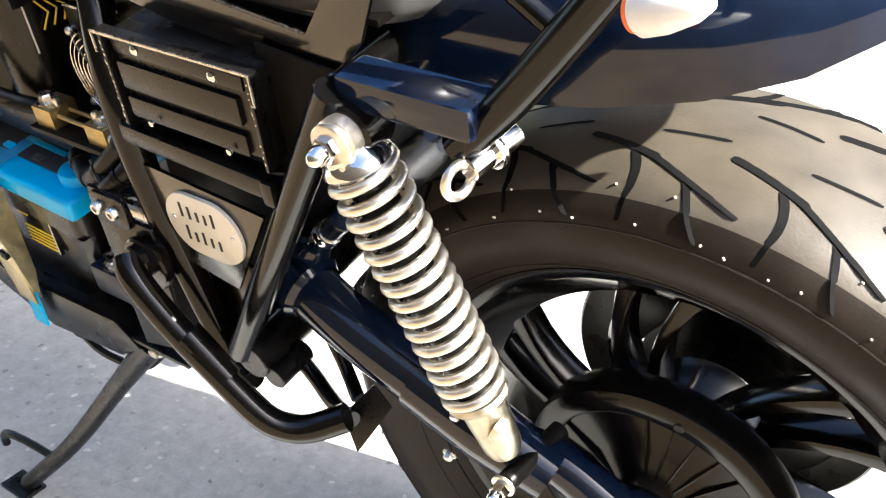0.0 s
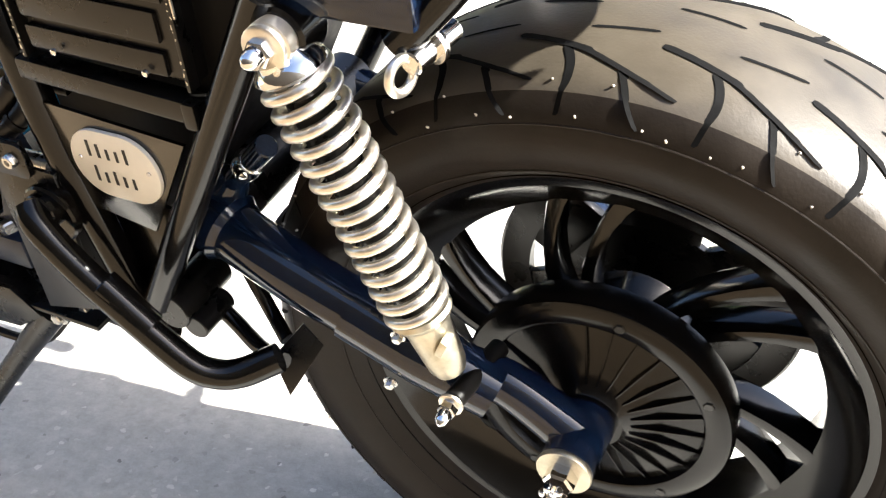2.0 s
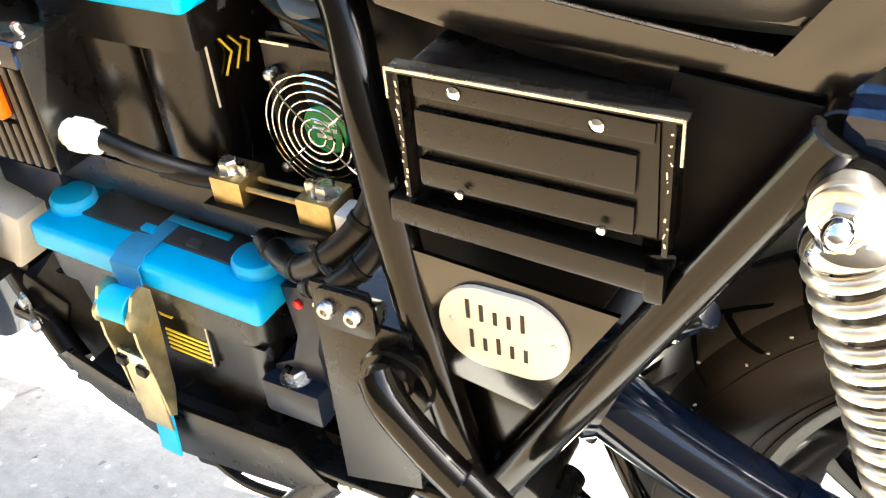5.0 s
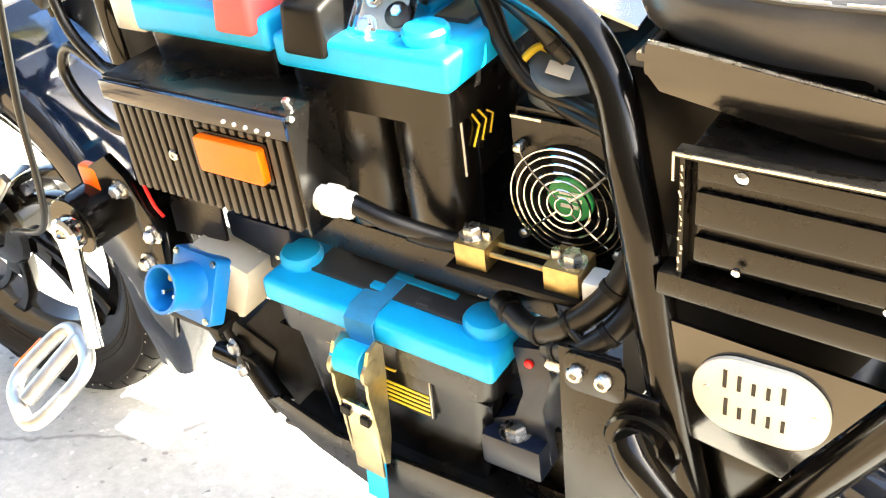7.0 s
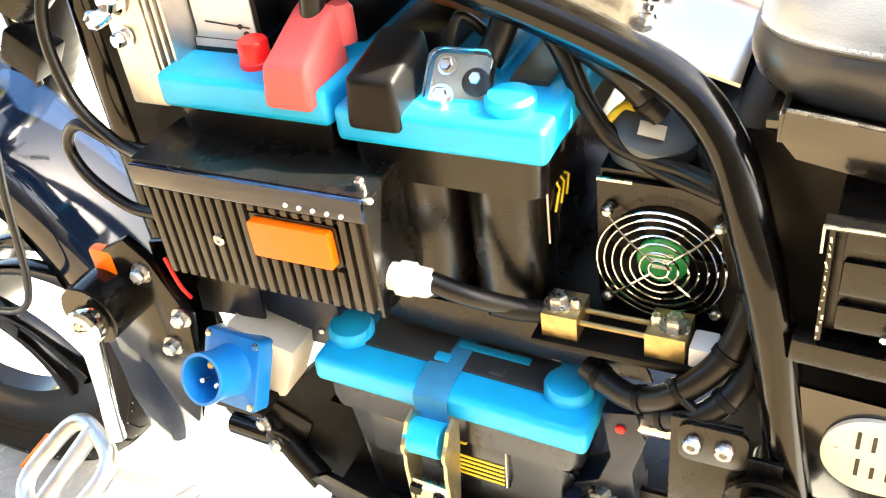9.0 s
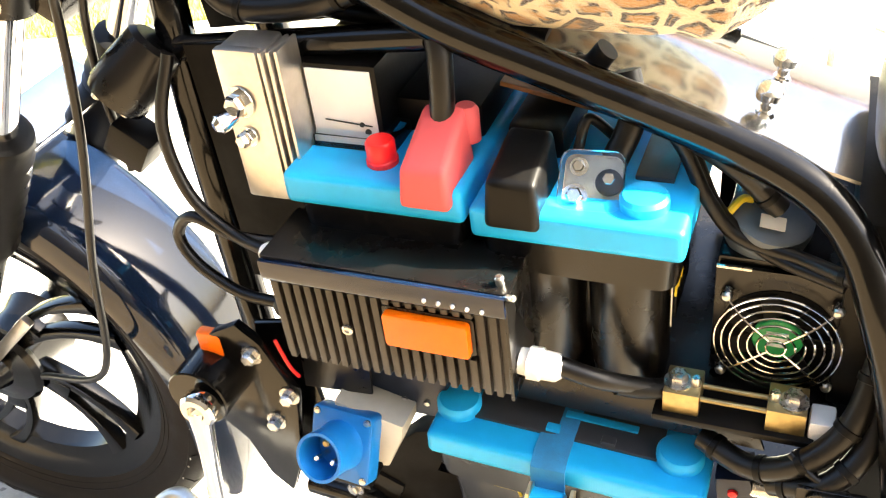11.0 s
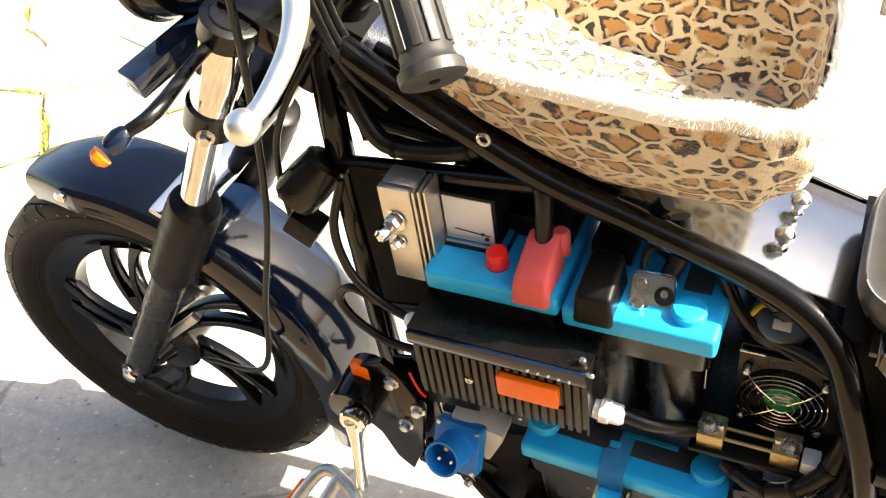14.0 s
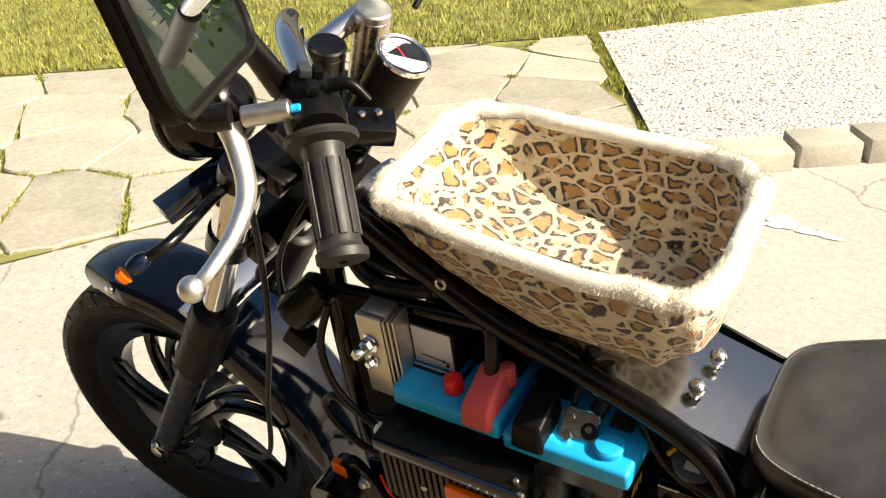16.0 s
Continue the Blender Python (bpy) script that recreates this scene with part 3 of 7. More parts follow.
def shrub(name, at, height, spread, leaves, seed, label):
    rnd = np.random.RandomState(seed)
    t = thing(name, (*at, 0), label, "tree" if height > 2.5 else "shrub", M=FLAT)
    bm = B()
    x, y = at
    tube(bm, [(x, y, 0), (x + 0.05, y, height * 0.3), (x - 0.03, y + 0.05, height * 0.7)], [0.09, 0.06, 0.025], 10, 4)
    part("trunk", bm, BARK, t, M=FLAT)
    for k in range(6):
        a = k * 1.05 + 0.3
        z0 = height * (0.25 + 0.07 * k)
        bm = B()
        tube(bm, [(x, y, z0), (x + 0.3 * spread * math.cos(a), y + 0.3 * spread * math.sin(a), z0 + 0.18 * height), (x + 0.7 * spread * math.cos(a), y + 0.7 * spread * math.sin(a), z0 + 0.34 * height)], [0.035, 0.022, 0.008], 8, 4)
        part("limb", bm, BARK, t, M=FLAT)
    clump = rnd.normal(0, 1, (60, 3)) * np.array([spread * 0.42, spread * 0.42, height * 0.17]) + np.array([x, y, height * 0.62])
    c = clump[rnd.randint(0, 60, leaves)] + rnd.normal(0, 0.17 * spread, (leaves, 3))
    c[:, 2] = np.clip(c[:, 2], height * 0.12, height * 1.05)
    d1 = rnd.normal(0, 1, (leaves, 3))
    d1 /= np.linalg.norm(d1, axis=1)[:, None]
    d2 = np.cross(d1, rnd.normal(0, 1, (leaves, 3)))
    d2 /= np.linalg.norm(d2, axis=1)[:, None]
    L, Wd = 0.055 * (0.7 + 0.6 * rnd.rand(leaves))[:, None], 0.02
    verts = np.stack([c - d1 * L, c + d2 * Wd, c + d1 * L, c - d2 * Wd], 1).reshape(-1, 3)
    me = bpy.data.meshes.new("crown")
    me.from_pydata(verts.tolist(), [], np.arange(4 * leaves).reshape(-1, 4).tolist())
    me.materials.append(FOLIAGE)
    ob = new("crown", me)
    ob.parent, ob.location = t, -PLACE[t]


# unseen wall, added to cut low sky light and darken reflections
part("added_wall_south", span(B(), (-14, -5.3, 0), (12, -5.0, 5.2), 0.01), ADDED_WALL, kind="structure", M=FLAT, label="plain dark wall added out of view to block low sky")
house()
shrub("shrub", (-2.55, 5.9), 2.5, 0.75, 6000, 3, "leafy green garden shrub before the house")
kerbs()

# ---------------------------------------------------------------- motorcycle
bike = thing("motorcycle", (-0.75, 0, 0), "black home-built electric chopper motorcycle leaning on its side stand", "motorcycle")
Y = -0.165


def wheel(name, centre, R, lip, half, spokes, yaw, label, rubber):
    """Tyre, whose grooves tread() draws on, cast rim and swept spokes; the axle lies along y."""
    M = LEANING @ pose(*centre, 0, 0, yaw)
    hub = part(name, lathe(B(), (0, -0.05, 0), (0, 0.05, 0), [(0, 0.045), (0.006, 0.055), (0.03, 0.048), (0.07, 0.048), (0.094, 0.055), (0.1, 0.045)], 36), BLACK, bike, label, M=M)
    s = half / 0.1
    side = [(half * 0.70, lip + 0.002), (half * 0.86, lip + 0.016), (half * 0.985, lip + (R - lip) * 0.36), (half * 1.0, lip + (R - lip) * 0.50), (half * 0.965, lip + (R - lip) * 0.66),
            (half * 0.86, R - 0.0185 * s), (half * 0.72, R - 0.0105 * s), (half * 0.5, R - 0.0043 * s), (half * 0.25, R - 0.001 * s), (0, R)]
    prof = [(y, r) for y, r in side] + [(-y, r) for y, r in reversed(side[:-1])]
    prof += [(-half * 0.62, lip - 0.006), (0, lip - 0.004), (half * 0.62, lip - 0.006)]
    bm = lathe(B(), (0, 0, 0), (0, 1, 0), prof, 180, closed=True)
    bmesh.ops.recalc_face_normals(bm, faces=bm.faces)
    # rear crown's sunlight is in its colour: paler rubber there, darker on the sidewall
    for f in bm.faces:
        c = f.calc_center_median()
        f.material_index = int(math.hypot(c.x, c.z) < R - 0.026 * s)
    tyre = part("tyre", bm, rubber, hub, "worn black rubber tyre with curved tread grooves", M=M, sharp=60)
    tyre.data.materials.append(TYRE_SHADED)
    # raised bands on the sidewall
    for sgn in (-1, 1):
        bm = B()
        for f, w in ((0.17, 0.0012), (0.62, 0.0009)):
            y = float(np.interp(f, [(r - lip) / (R - lip) for _, r in side], [q for q, _ in side]))
            tube(bm, [(math.cos(a) * (lip + f * (R - lip)), sgn * y, math.sin(a) * (lip + f * (R - lip))) for a in np.linspace(0, 2 * math.pi, 120, endpoint=False)], w, 6, 1, closed=True)
        part("sidewall_rib", bm, TYRE_SHADED, hub, M=M)
    rim = [(half * 0.74, lip + 0.004), (half * 0.70, lip + 0.006), (half * 0.655, lip + 0.001), (half * 0.63, lip - 0.012), (half * 0.42, lip - 0.026), (half * 0.30, lip - 0.048)]
    prof = rim + [(-y, r) for y, r in reversed(rim)] + [(-half * 0.64, lip + 0.004), (half * 0.64, lip + 0.004)]
    bm = lathe(B(), (0, 0, 0), (0, 1, 0), prof, 120, closed=True)
    bmesh.ops.recalc_face_normals(bm, faces=bm.faces)
    part("rim", bm, BLACK, hub, "gloss black cast alloy rim", M=M)
    for k in range(spokes):
        for twin in (-1, 1):
            a = radians(120) + 2 * math.pi * k / spokes + twin * 0.15
            bm, rows = B(), []
            for i in range(9):
                f = i / 8
                r = 0.044 + (lip - 0.034 - 0.044) * f
                b = a - 0.42 * f ** 1.25
                wide, deep = 0.0085 - 0.0020 * math.sin(math.pi * f) + 0.005 * f ** 6, (0.020 - 0.004 * f) * min(1.0, half / 0.075)
                t = Vector((-math.sin(b), 0, math.cos(b)))
                c = Vector((r * math.cos(b), -0.022 + 0.008 * f, r * math.sin(b)))
                row = []
                for q in range(12):
                    g = 2 * math.pi * q / 12
                    cg, sg = math.cos(g), math.sin(g)
                    row.append(bm.verts.new(c + t * wide * math.copysign(abs(cg) ** 0.38, cg) + Vector((0, deep * math.copysign(abs(sg) ** 0.38, sg), 0))))
                rows.append(row)
            for p, n in zip(rows, rows[1:]):
                for q in range(12):
                    bm.faces.new((p[q], p[(q + 1) % 12], n[(q + 1) % 12], n[q]))
            bmesh.ops.recalc_face_normals(bm, faces=bm.faces)
            part("spoke", bm, BLACK, hub, M=M)
        a = radians(120) + 2 * math.pi * k / spokes
        bm, rows = B(), []
        for i in range(6):
            f = 0.34 * i / 5
            r, b, w = 0.044 + (lip - 0.078) * f, a - 0.42 * f ** 1.25, 0.145
            rows.append([bm.verts.new((r * math.cos(b + q * w), y, r * math.sin(b + q * w))) for q, y in ((-1, -0.034), (1, -0.034), (1, -0.012), (-1, -0.012))])
        for p, n in zip(rows, rows[1:]):
            for q in range(4):
                bm.faces.new((p[q], p[(q + 1) % 4], n[(q + 1) % 4], n[q]))
        bm.faces.new(list(reversed(rows[0]))), bm.faces.new(rows[-1])
        bmesh.ops.recalc_face_normals(bm, faces=bm.faces)
        bmesh.ops.bevel(bm, geom=bm.edges[:], offset=0.002, segments=2, profile=0.6, affect="EDGES", clamp_overlap=True)
        part("spoke_web", bm, BLACK, hub, M=M)
    return hub, M


def tread(hub, M, R, half, count, both=True):
    """Curved near-black ribbons on the tyre's crown that draw the shade of its grooves."""
    s, lip = half / 0.1, 0.233

    def at(a, f):
        f = max(-0.99, min(0.99, f))
        q = [0, 0.25, 0.5, 0.72, 0.86, 0.965]
        drop = [0, 0.001, 0.0043, 0.0105, 0.0185, (R - lip) * 0.34 / s]
        r = R - s * float(np.interp(abs(f), q, drop)) + 0.0004
        return Vector((r * math.cos(a), f * half, r * math.sin(a)))

    def ribbon(bm, path, w):
        fine = [(p.x, p.y) for p in glide([Vector((a, f, 0)) for a, f in path], 6)]
        L, Rr = [], []
        for i, (a, f) in enumerate(fine):
            p = at(a, f)
            d = (at(*fine[min(i + 1, len(fine) - 1)]) - at(*fine[max(i - 1, 0)])).normalized()
            n = Vector((math.cos(a), 0, math.sin(a)))
            sd = d.cross(n).normalized()
            ww = w * (0.5 if i in (0, len(fine) - 1) else 1.0)
            for rows, sg in ((L, -1), (Rr, 1)):
                e = p + sd * sg * ww
                rows.append(bm.verts.new(e))
        for i in range(len(fine) - 1):
            bm.faces.new((L[i], L[i + 1], Rr[i + 1], Rr[i]))

    step = 2 * math.pi / count
    for k in range(count):
        for sg in ((-1, 1) if both else (-1,)):
            a = 1.127 + k * step + (0 if sg < 0 else step / 2)
            w = 0.0036 * half / 0.098
            bm = B()
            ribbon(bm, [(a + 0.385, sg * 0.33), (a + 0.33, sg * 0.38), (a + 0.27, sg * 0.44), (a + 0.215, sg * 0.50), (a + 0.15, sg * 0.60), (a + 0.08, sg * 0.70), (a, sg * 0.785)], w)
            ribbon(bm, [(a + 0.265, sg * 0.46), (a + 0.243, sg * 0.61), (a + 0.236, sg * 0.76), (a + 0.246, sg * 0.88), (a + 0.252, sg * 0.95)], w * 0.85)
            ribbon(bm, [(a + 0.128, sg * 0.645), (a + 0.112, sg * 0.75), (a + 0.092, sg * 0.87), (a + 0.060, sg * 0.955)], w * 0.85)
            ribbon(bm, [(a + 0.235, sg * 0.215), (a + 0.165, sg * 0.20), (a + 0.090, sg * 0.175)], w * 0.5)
            part("groove_shade", bm, RECESS_BLACK, hub, M=M)
    # moulding nubs left along the shoulder
    rnd = random.Random(3)
    bm = B()
    for k in range(count * 4):
        a = k * step / 4 + rnd.uniform(-0.02, 0.02)
        p = at(a, -rnd.choice((0.78, 0.86, 0.95, 0.965, 0.965)))
        n = Vector((math.cos(a) * 0.75, -0.66, math.sin(a) * 0.75)) + Vector((rnd.uniform(-0.5, 0.5), rnd.uniform(-0.3, 0.3), rnd.uniform(-0.5, 0.5)))
        rod(bm, p, p + n.normalized() * rnd.uniform(0.0015, 0.0032), 0.0010, 0.0008, 6, 0.0002)
    part("moulding_nubs", bm, NUB, hub, "short pale rubber moulding hairs", kind="stuff", M=M)


REAR, FRONT = (0.0, 0.0, 0.340), (-1.501, 0.0, 0.320)
rear_wheel, RM = wheel("rear_wheel", REAR, 0.334, 0.233, 0.098, 6, 0.0, "rear cast wheel with a wide dusty tyre, coloured paler where sunlit, and finned hub cover", TYRE_SUNLIT)
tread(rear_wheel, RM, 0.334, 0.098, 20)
front_wheel, FM = wheel("front_wheel", FRONT, 0.308, 0.234, 0.052, 5, 3.0, "front cast wheel with a narrow tyre and black spokes", TYRE_SHADED)
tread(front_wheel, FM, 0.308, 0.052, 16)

# finned hub cover, axle boss and nut on the rear wheel
cx, cz = REAR[0], REAR[2]
bm = lathe(B(), (cx, -0.045, cz), (cx, -1, cz), [(0, 0.112), (0.006, 0.120), (0.028, 0.1215), (0.034, 0.119), (0.037, 0.113), (0.0375, 0.101), (0.036, 0.098), (0.029, 0.095), (0.034, 0.060), (0.043, 0.036), (0.050, 0.031)], 96)
cover = part("hub_cover", bm, COVER, rear_wheel, "gloss black finned hub cover")
for k in range(26):
    a = 360 * k / 26
    if 105 < a < 140:
        continue
    bm = box(B(), (0, 0, 0), (0.060, 0.0055, 0.0018), (0, 0, 0), 0.0009, 2)
    bm.transform(pose(cx, 0, cz, 0, -a, 0) @ pose(0.066, -0.0800, 0, 0, 0, 12))
    part("fin", bm, COVER, rear_wheel)
for a in (0.45, 1.4, 2.9, 4.2, 5.4):
    part("cover_bolt", bolt(B(), (cx + 0.107 * math.cos(a), -0.078, cz + 0.107 * math.sin(a)), (0, -1, 0), 0.005, 0.004), SATIN, rear_wheel)
# slotted drive disc on the far side of the rear wheel
disc = part("drive_disc", lathe(B(), (cx, 0.076, cz), (cx, 1, cz), [(0, 0.120), (0.0, 0.150), (0.003, 0.153), (0.011, 0.153), (0.014, 0.150), (0.014, 0.120)], 72, closed=True), SATIN, rear_wheel, "satin black slotted drive disc")
part("disc_centre", lathe(B(), (cx, 0.078, cz), (cx, 1, cz), [(0, 0.082), (0.002, 0.084), (0.010, 0.084), (0.012, 0.082)], 48), SATIN, rear_wheel)
for k in range(6):
    a = radians(60 * k + 25)
    part("disc_web", box(B(), (cx + 0.101 * math.cos(a), 0.083, cz + 0.101 * math.sin(a)), (0.050, 0.010, 0.080), (0, -math.degrees(a), 0), 0.002), SATIN, rear_wheel)
part("axle_boss", rod(B(), (cx, -0.080, cz), (cx, -0.150, cz), 0.026, 0.0235, 28), NAVY, rear_wheel)
bm = lathe(B(), (cx, -0.150, cz), (cx, -1, cz), [(0, 0.0235), (0.003, 0.0245), (0.006, 0.0235), (0.0061, 0.012)], 32)
part("axle_washer", bm, AGED, rear_wheel)
bm = lathe(B(), (cx, -0.156, cz), (cx, -1, cz), [(0, 0.0135), (0.012, 0.0135), (0.014, 0.011), (0.02, 0.010), (0.021, 0.006)], 6)
nut = part("castle_nut", bm, CHROME, rear_wheel)
for k in range(6):
    bm = B()
    a = k * math.pi / 3
    box(bm, (cx + 0.009 * math.cos(a), -0.179, cz + 0.009 * math.sin(a)), (0.005, 0.007, 0.006), (0, -math.degrees(a), 0), 0.001, 1)
    part("nut_tooth", bm, CHROME, rear_wheel)

# ---- frame
frame_part = part("frame", tube(B(), [(-1.03, -0.060, 0.985), (-0.95, -0.075, 0.948), (-0.86, -0.083, 0.902), (-0.787, -0.085, 0.864), (-0.70, -0.087, 0.834), (-0.59, -0.092, 0.797), (-0.53, -0.105, 0.774),
                               (-0.497, -0.122, 0.745), (-0.475, -0.145, 0.70), (-0.457, -0.160, 0.645), (-0.443, Y, 0.568), (-0.426, Y, 0.481), (-0.405, Y, 0.39)], 0.0145, 20, 8), BLACK, bike, "gloss black tubular steel frame")
part("frame_tube", tube(B(), [(-0.490, 0.120, 0.690), (-0.470, 0.140, 0.670), (-0.457, 0.160, 0.645), (-0.426, -Y, 0.481), (-0.405, -Y, 0.39)], 0.0145, 16, 6), BLACK, frame_part)
for s in (-1, 1):
    part("frame_tube", rod(B(), (-0.205, s * 0.165, 0.738), (-0.388, s * 0.165, 0.405), 0.0135), BLACK, frame_part)
    part("frame_tube", tube(B(), [(-1.055, s * 0.03, 0.94), (-1.04, s * 0.06, 0.86), (-1.032, s * 0.075, 0.72), (-1.028, s * 0.078, 0.52), (-1.02, s * 0.078, 0.36), (-0.99, s * 0.085, 0.315)], 0.016, 16, 6), BLACK, frame_part)
    part("frame_tube", rod(B(), (-1.03, s * 0.075, 0.826), (-0.80, s * 0.084, 0.856), 0.011), BLACK, frame_part)
    part("frame_tube", rod(B(), (-1.00, s * 0.10, 0.318), (-0.40, s * 0.150, 0.345), 0.013), BLACK, frame_part)
part("cross_bar", box(B(), (-0.360, Y, 0.638), (0.170, 0.020, 0.018), (0, 2.6, 0), 0.003), SATIN, frame_part)
part("weld_tab", box(B(), (-0.281, -0.172, 0.634), (0.012, 0.012, 0.022), (0, 0, 0), 0.003), SATIN, frame_part)
part("cross_tube", rod(B(), (-0.40, -0.16, 0.40), (-0.40, 0.16, 0.40), 0.014), BLACK, frame_part)
part("cross_tube", rod(B(), (-0.205, -0.16, 0.735), (-0.205, 0.16, 0.735), 0.012), BLACK, frame_part)
part("steering_head", rod(B(), (-1.010, 0, 1.02), (-1.095, 0, 0.88), 0.027), BLACK, frame_part)
sub = part("rear_bracket", box(B(), (-0.152, -0.148, 0.7365), (0.105, 0.034, 0.024), (0, 0, 0), 0.004), NAVY, frame_part, "gloss black welded box bracket")
for s in (-1, 1):
    part("fender_strut", tube(B(), [(-0.120, s * 0.150, 0.708), (-0.085, s * 0.140, 0.748), (-0.046, s * 0.130, 0.800), (0.0, s * 0.118, 0.865)], 0.0130, 18, 4), BLACK, frame_part)
part("brace_rod", rod(B(), (-0.19, -0.10, 0.765), (-0.125, -0.075, 0.835), 0.004), STEEL, frame_part)
part("brace_bar", rod(B(), (-0.17, -0.12, 0.86), (-0.06, -0.125, 0.79), 0.007), BLACK, frame_part)

# gusset plate and oval name plate
gusset = part("gusset_plate", sheet(B(), [(-0.436, 0.610), (-0.301, 0.600), (-0.357, 0.501), (-0.422, 0.512)], -0.170, -0.166, 0.0008), PANEL, bike, "gloss black triangular side plate")
# added block that stands for the dark interior between the tubes
part("inner_fill", sheet(B(), [(-0.500, 0.752), (-0.225, 0.735), (-0.290, 0.630), (-0.385, 0.445), (-0.50, 0.425)], -0.105, 0.105, 0.003), PLASTIC, bike, "matt black block filling the dark inside of the frame")
# black sheet added so that the gap in the frame corner stays dark
part("corner_fill", sheet(B(), [(-0.424, 0.520), (-0.345, 0.512), (-0.398, 0.402), (-0.408, 0.402)], -0.152, -0.148, 0.0008), BLACK, gusset)
plate = part("name_plate", sheet(B(), rounded(0.088, 0.064, 0.031, 9, -0.3745, 0.565), -0.1745, -0.1705, 0.0006), PLATE, gusset, "cream oval plate with two rows of dark lettering bars")
for z, x0, tall in ((0.5775, -0.3985, (15, 13, 10, 10, 14)), (0.5535, -0.3970, (15, 10, 13, 10, 10))):
    for i, k in enumerate(tall):
        x = x0 + i * 0.0093
        part("lettering_bar", span(B(), (x, -0.1751, z - 0.0060), (x + 0.0026, -0.1745, z - 0.0060 + k * 0.001)), INK, plate)
for x in (-0.409, -0.340):
    part("rivet", lathe(B(), (x, -0.1745, 0.5675), (x, -1, 0.5675), [(0, 0.0022), (0.0012, 0.0018)], 12), STEEL, plate)

part("inner_web", sheet(B(), [(-0.285, 0.748), (-0.214, 0.742), (-0.290, 0.606), (-0.300, 0.606)], -0.152, -0.149, 0.0006), MATT, bike, "matt black plate between the box and the frame tube")

# ridged equipment box in its angle frame
ebox = part("equipment_box", span(B(), (-0.430, -0.165, 0.655), (-0.276, 0.120, 0.735), 0.004), SATIN, bike, "satin black ridged metal box in a bright-edged frame")
bm = B()
span(bm, (-0.4345, -0.1645, 0.7350), (-0.2705, -0.1765, 0.7382), 0.0006)
part("top_angle", bm, SATIN, ebox)
bm = B()
span(bm, (-0.4350, -0.1778, 0.7370), (-0.2700, -0.1764, 0.7388))
span(bm, (-0.4350, -0.1778, 0.7200), (-0.4335, -0.1764, 0.7388))
span(bm, (-0.2715, -0.1778, 0.7130), (-0.2700, -0.1764, 0.7388))
part("bright_edge", bm, STEEL, ebox, "bare bright metal edge")
for x in (-0.4300, -0.2770):
    side = part("side_angle", span(B(), (x - 0.0016, -0.1745, 0.654), (x + 0.0016, -0.1640, 0.734), 0.0005), SATIN, ebox)
    rnd = random.Random(int(-x * 1000))
    for i in range(14):
        z = 0.657 + 0.0054 * i + rnd.uniform(-0.001, 0.001)
        if rnd.random() < 0.7:
            part("bare_chip", box(B(), (x + rnd.uniform(-0.0012, 0.0012), -0.1746, z), (rnd.uniform(0.0005, 0.0015), 0.0006, rnd.uniform(0.0008, 0.0048)), (0, rnd.uniform(-25, 25), 0)), STEEL, side)
bm = sheet(B(), [(-0.4235, 0.7310), (-0.2850, 0.7290), (-0.2830, 0.6600), (-0.4220, 0.6620)], -0.1680, -0.1650, 0.0008)
panel = part("ridged_panel", bm, SATIN, ebox, "pressed black panel with raised bands")
for z, h in ((0.7245, 0.0120), (0.7000, 0.0240), (0.6715, 0.0185)):
    d = 0.0045 if z < 0.72 else 0.0025
    part("raised_band", box(B(), (-0.3545 - 0.004 * (z < 0.72), -0.168 - d / 2, z), (0.136 - 0.008 * (z < 0.72), d, h), (0, 0.7, 0), 0.0022), SATIN, panel)
for x, z in ((-0.3970, 0.7260), (-0.3165, 0.7230), (-0.3945, 0.6660), (-0.3105, 0.6645)):
    part("panel_screw", lathe(B(), (x, -0.1702 if z > 0.7 else -0.1760, z), (x, -1, z), [(0, 0.0042 if z > 0.7 else 0.0028), (0.0012, 0.0042 if z > 0.7 else 0.0028), (0.0024, 0.0026), (0.0030, 0.0015)], 12), CHROME, panel)

# ---- seat and its pan
bm = B()
path = [(-0.464, 0.788), (-0.466, 0.770), (-0.456, 0.758), (-0.363, 0.741), (-0.262, 0.731), (-0.232, 0.728), (-0.220, 0.731), (-0.192, 0.765), (-0.178, 0.800), (-0.216, 0.797), (-0.240, 0.7615), (-0.350, 0.7740), (-0.440, 0.7860)]
sheet(bm, path, -0.142, -0.146, 0.0006)
sheet(bm, [(-0.340, 0.740), (-0.232, 0.728), (-0.220, 0.731), (-0.192, 0.765), (-0.178, 0.790), (-0.340, 0.778)], 0.112, 0.116, 0.0006)
sheet(bm, [(-0.340, 0.772), (-0.185, 0.772), (-0.185, 0.777), (-0.340, 0.777)], -0.135, 0.110)
sheet(bm, [(-0.475, 0.770), (-0.342, 0.772), (-0.342, 0.777), (-0.475, 0.775)], -0.135, 0.030)
span(bm, (-0.468, -0.140, 0.764), (-0.464, 0.060, 0.782), 0.001)
pan = part("seat_pan", bm, PANEL, bike, "gloss black folded seat pan")
part("pan_edge", tube(B(), [(-0.463, -0.1462, 0.7885), (-0.440, -0.1466, 0.7862), (-0.350, -0.1466, 0.7742), (-0.241, -0.1462, 0.7617)], 0.0011, 6, 4), STEEL, pan, "bare bright pan edge")


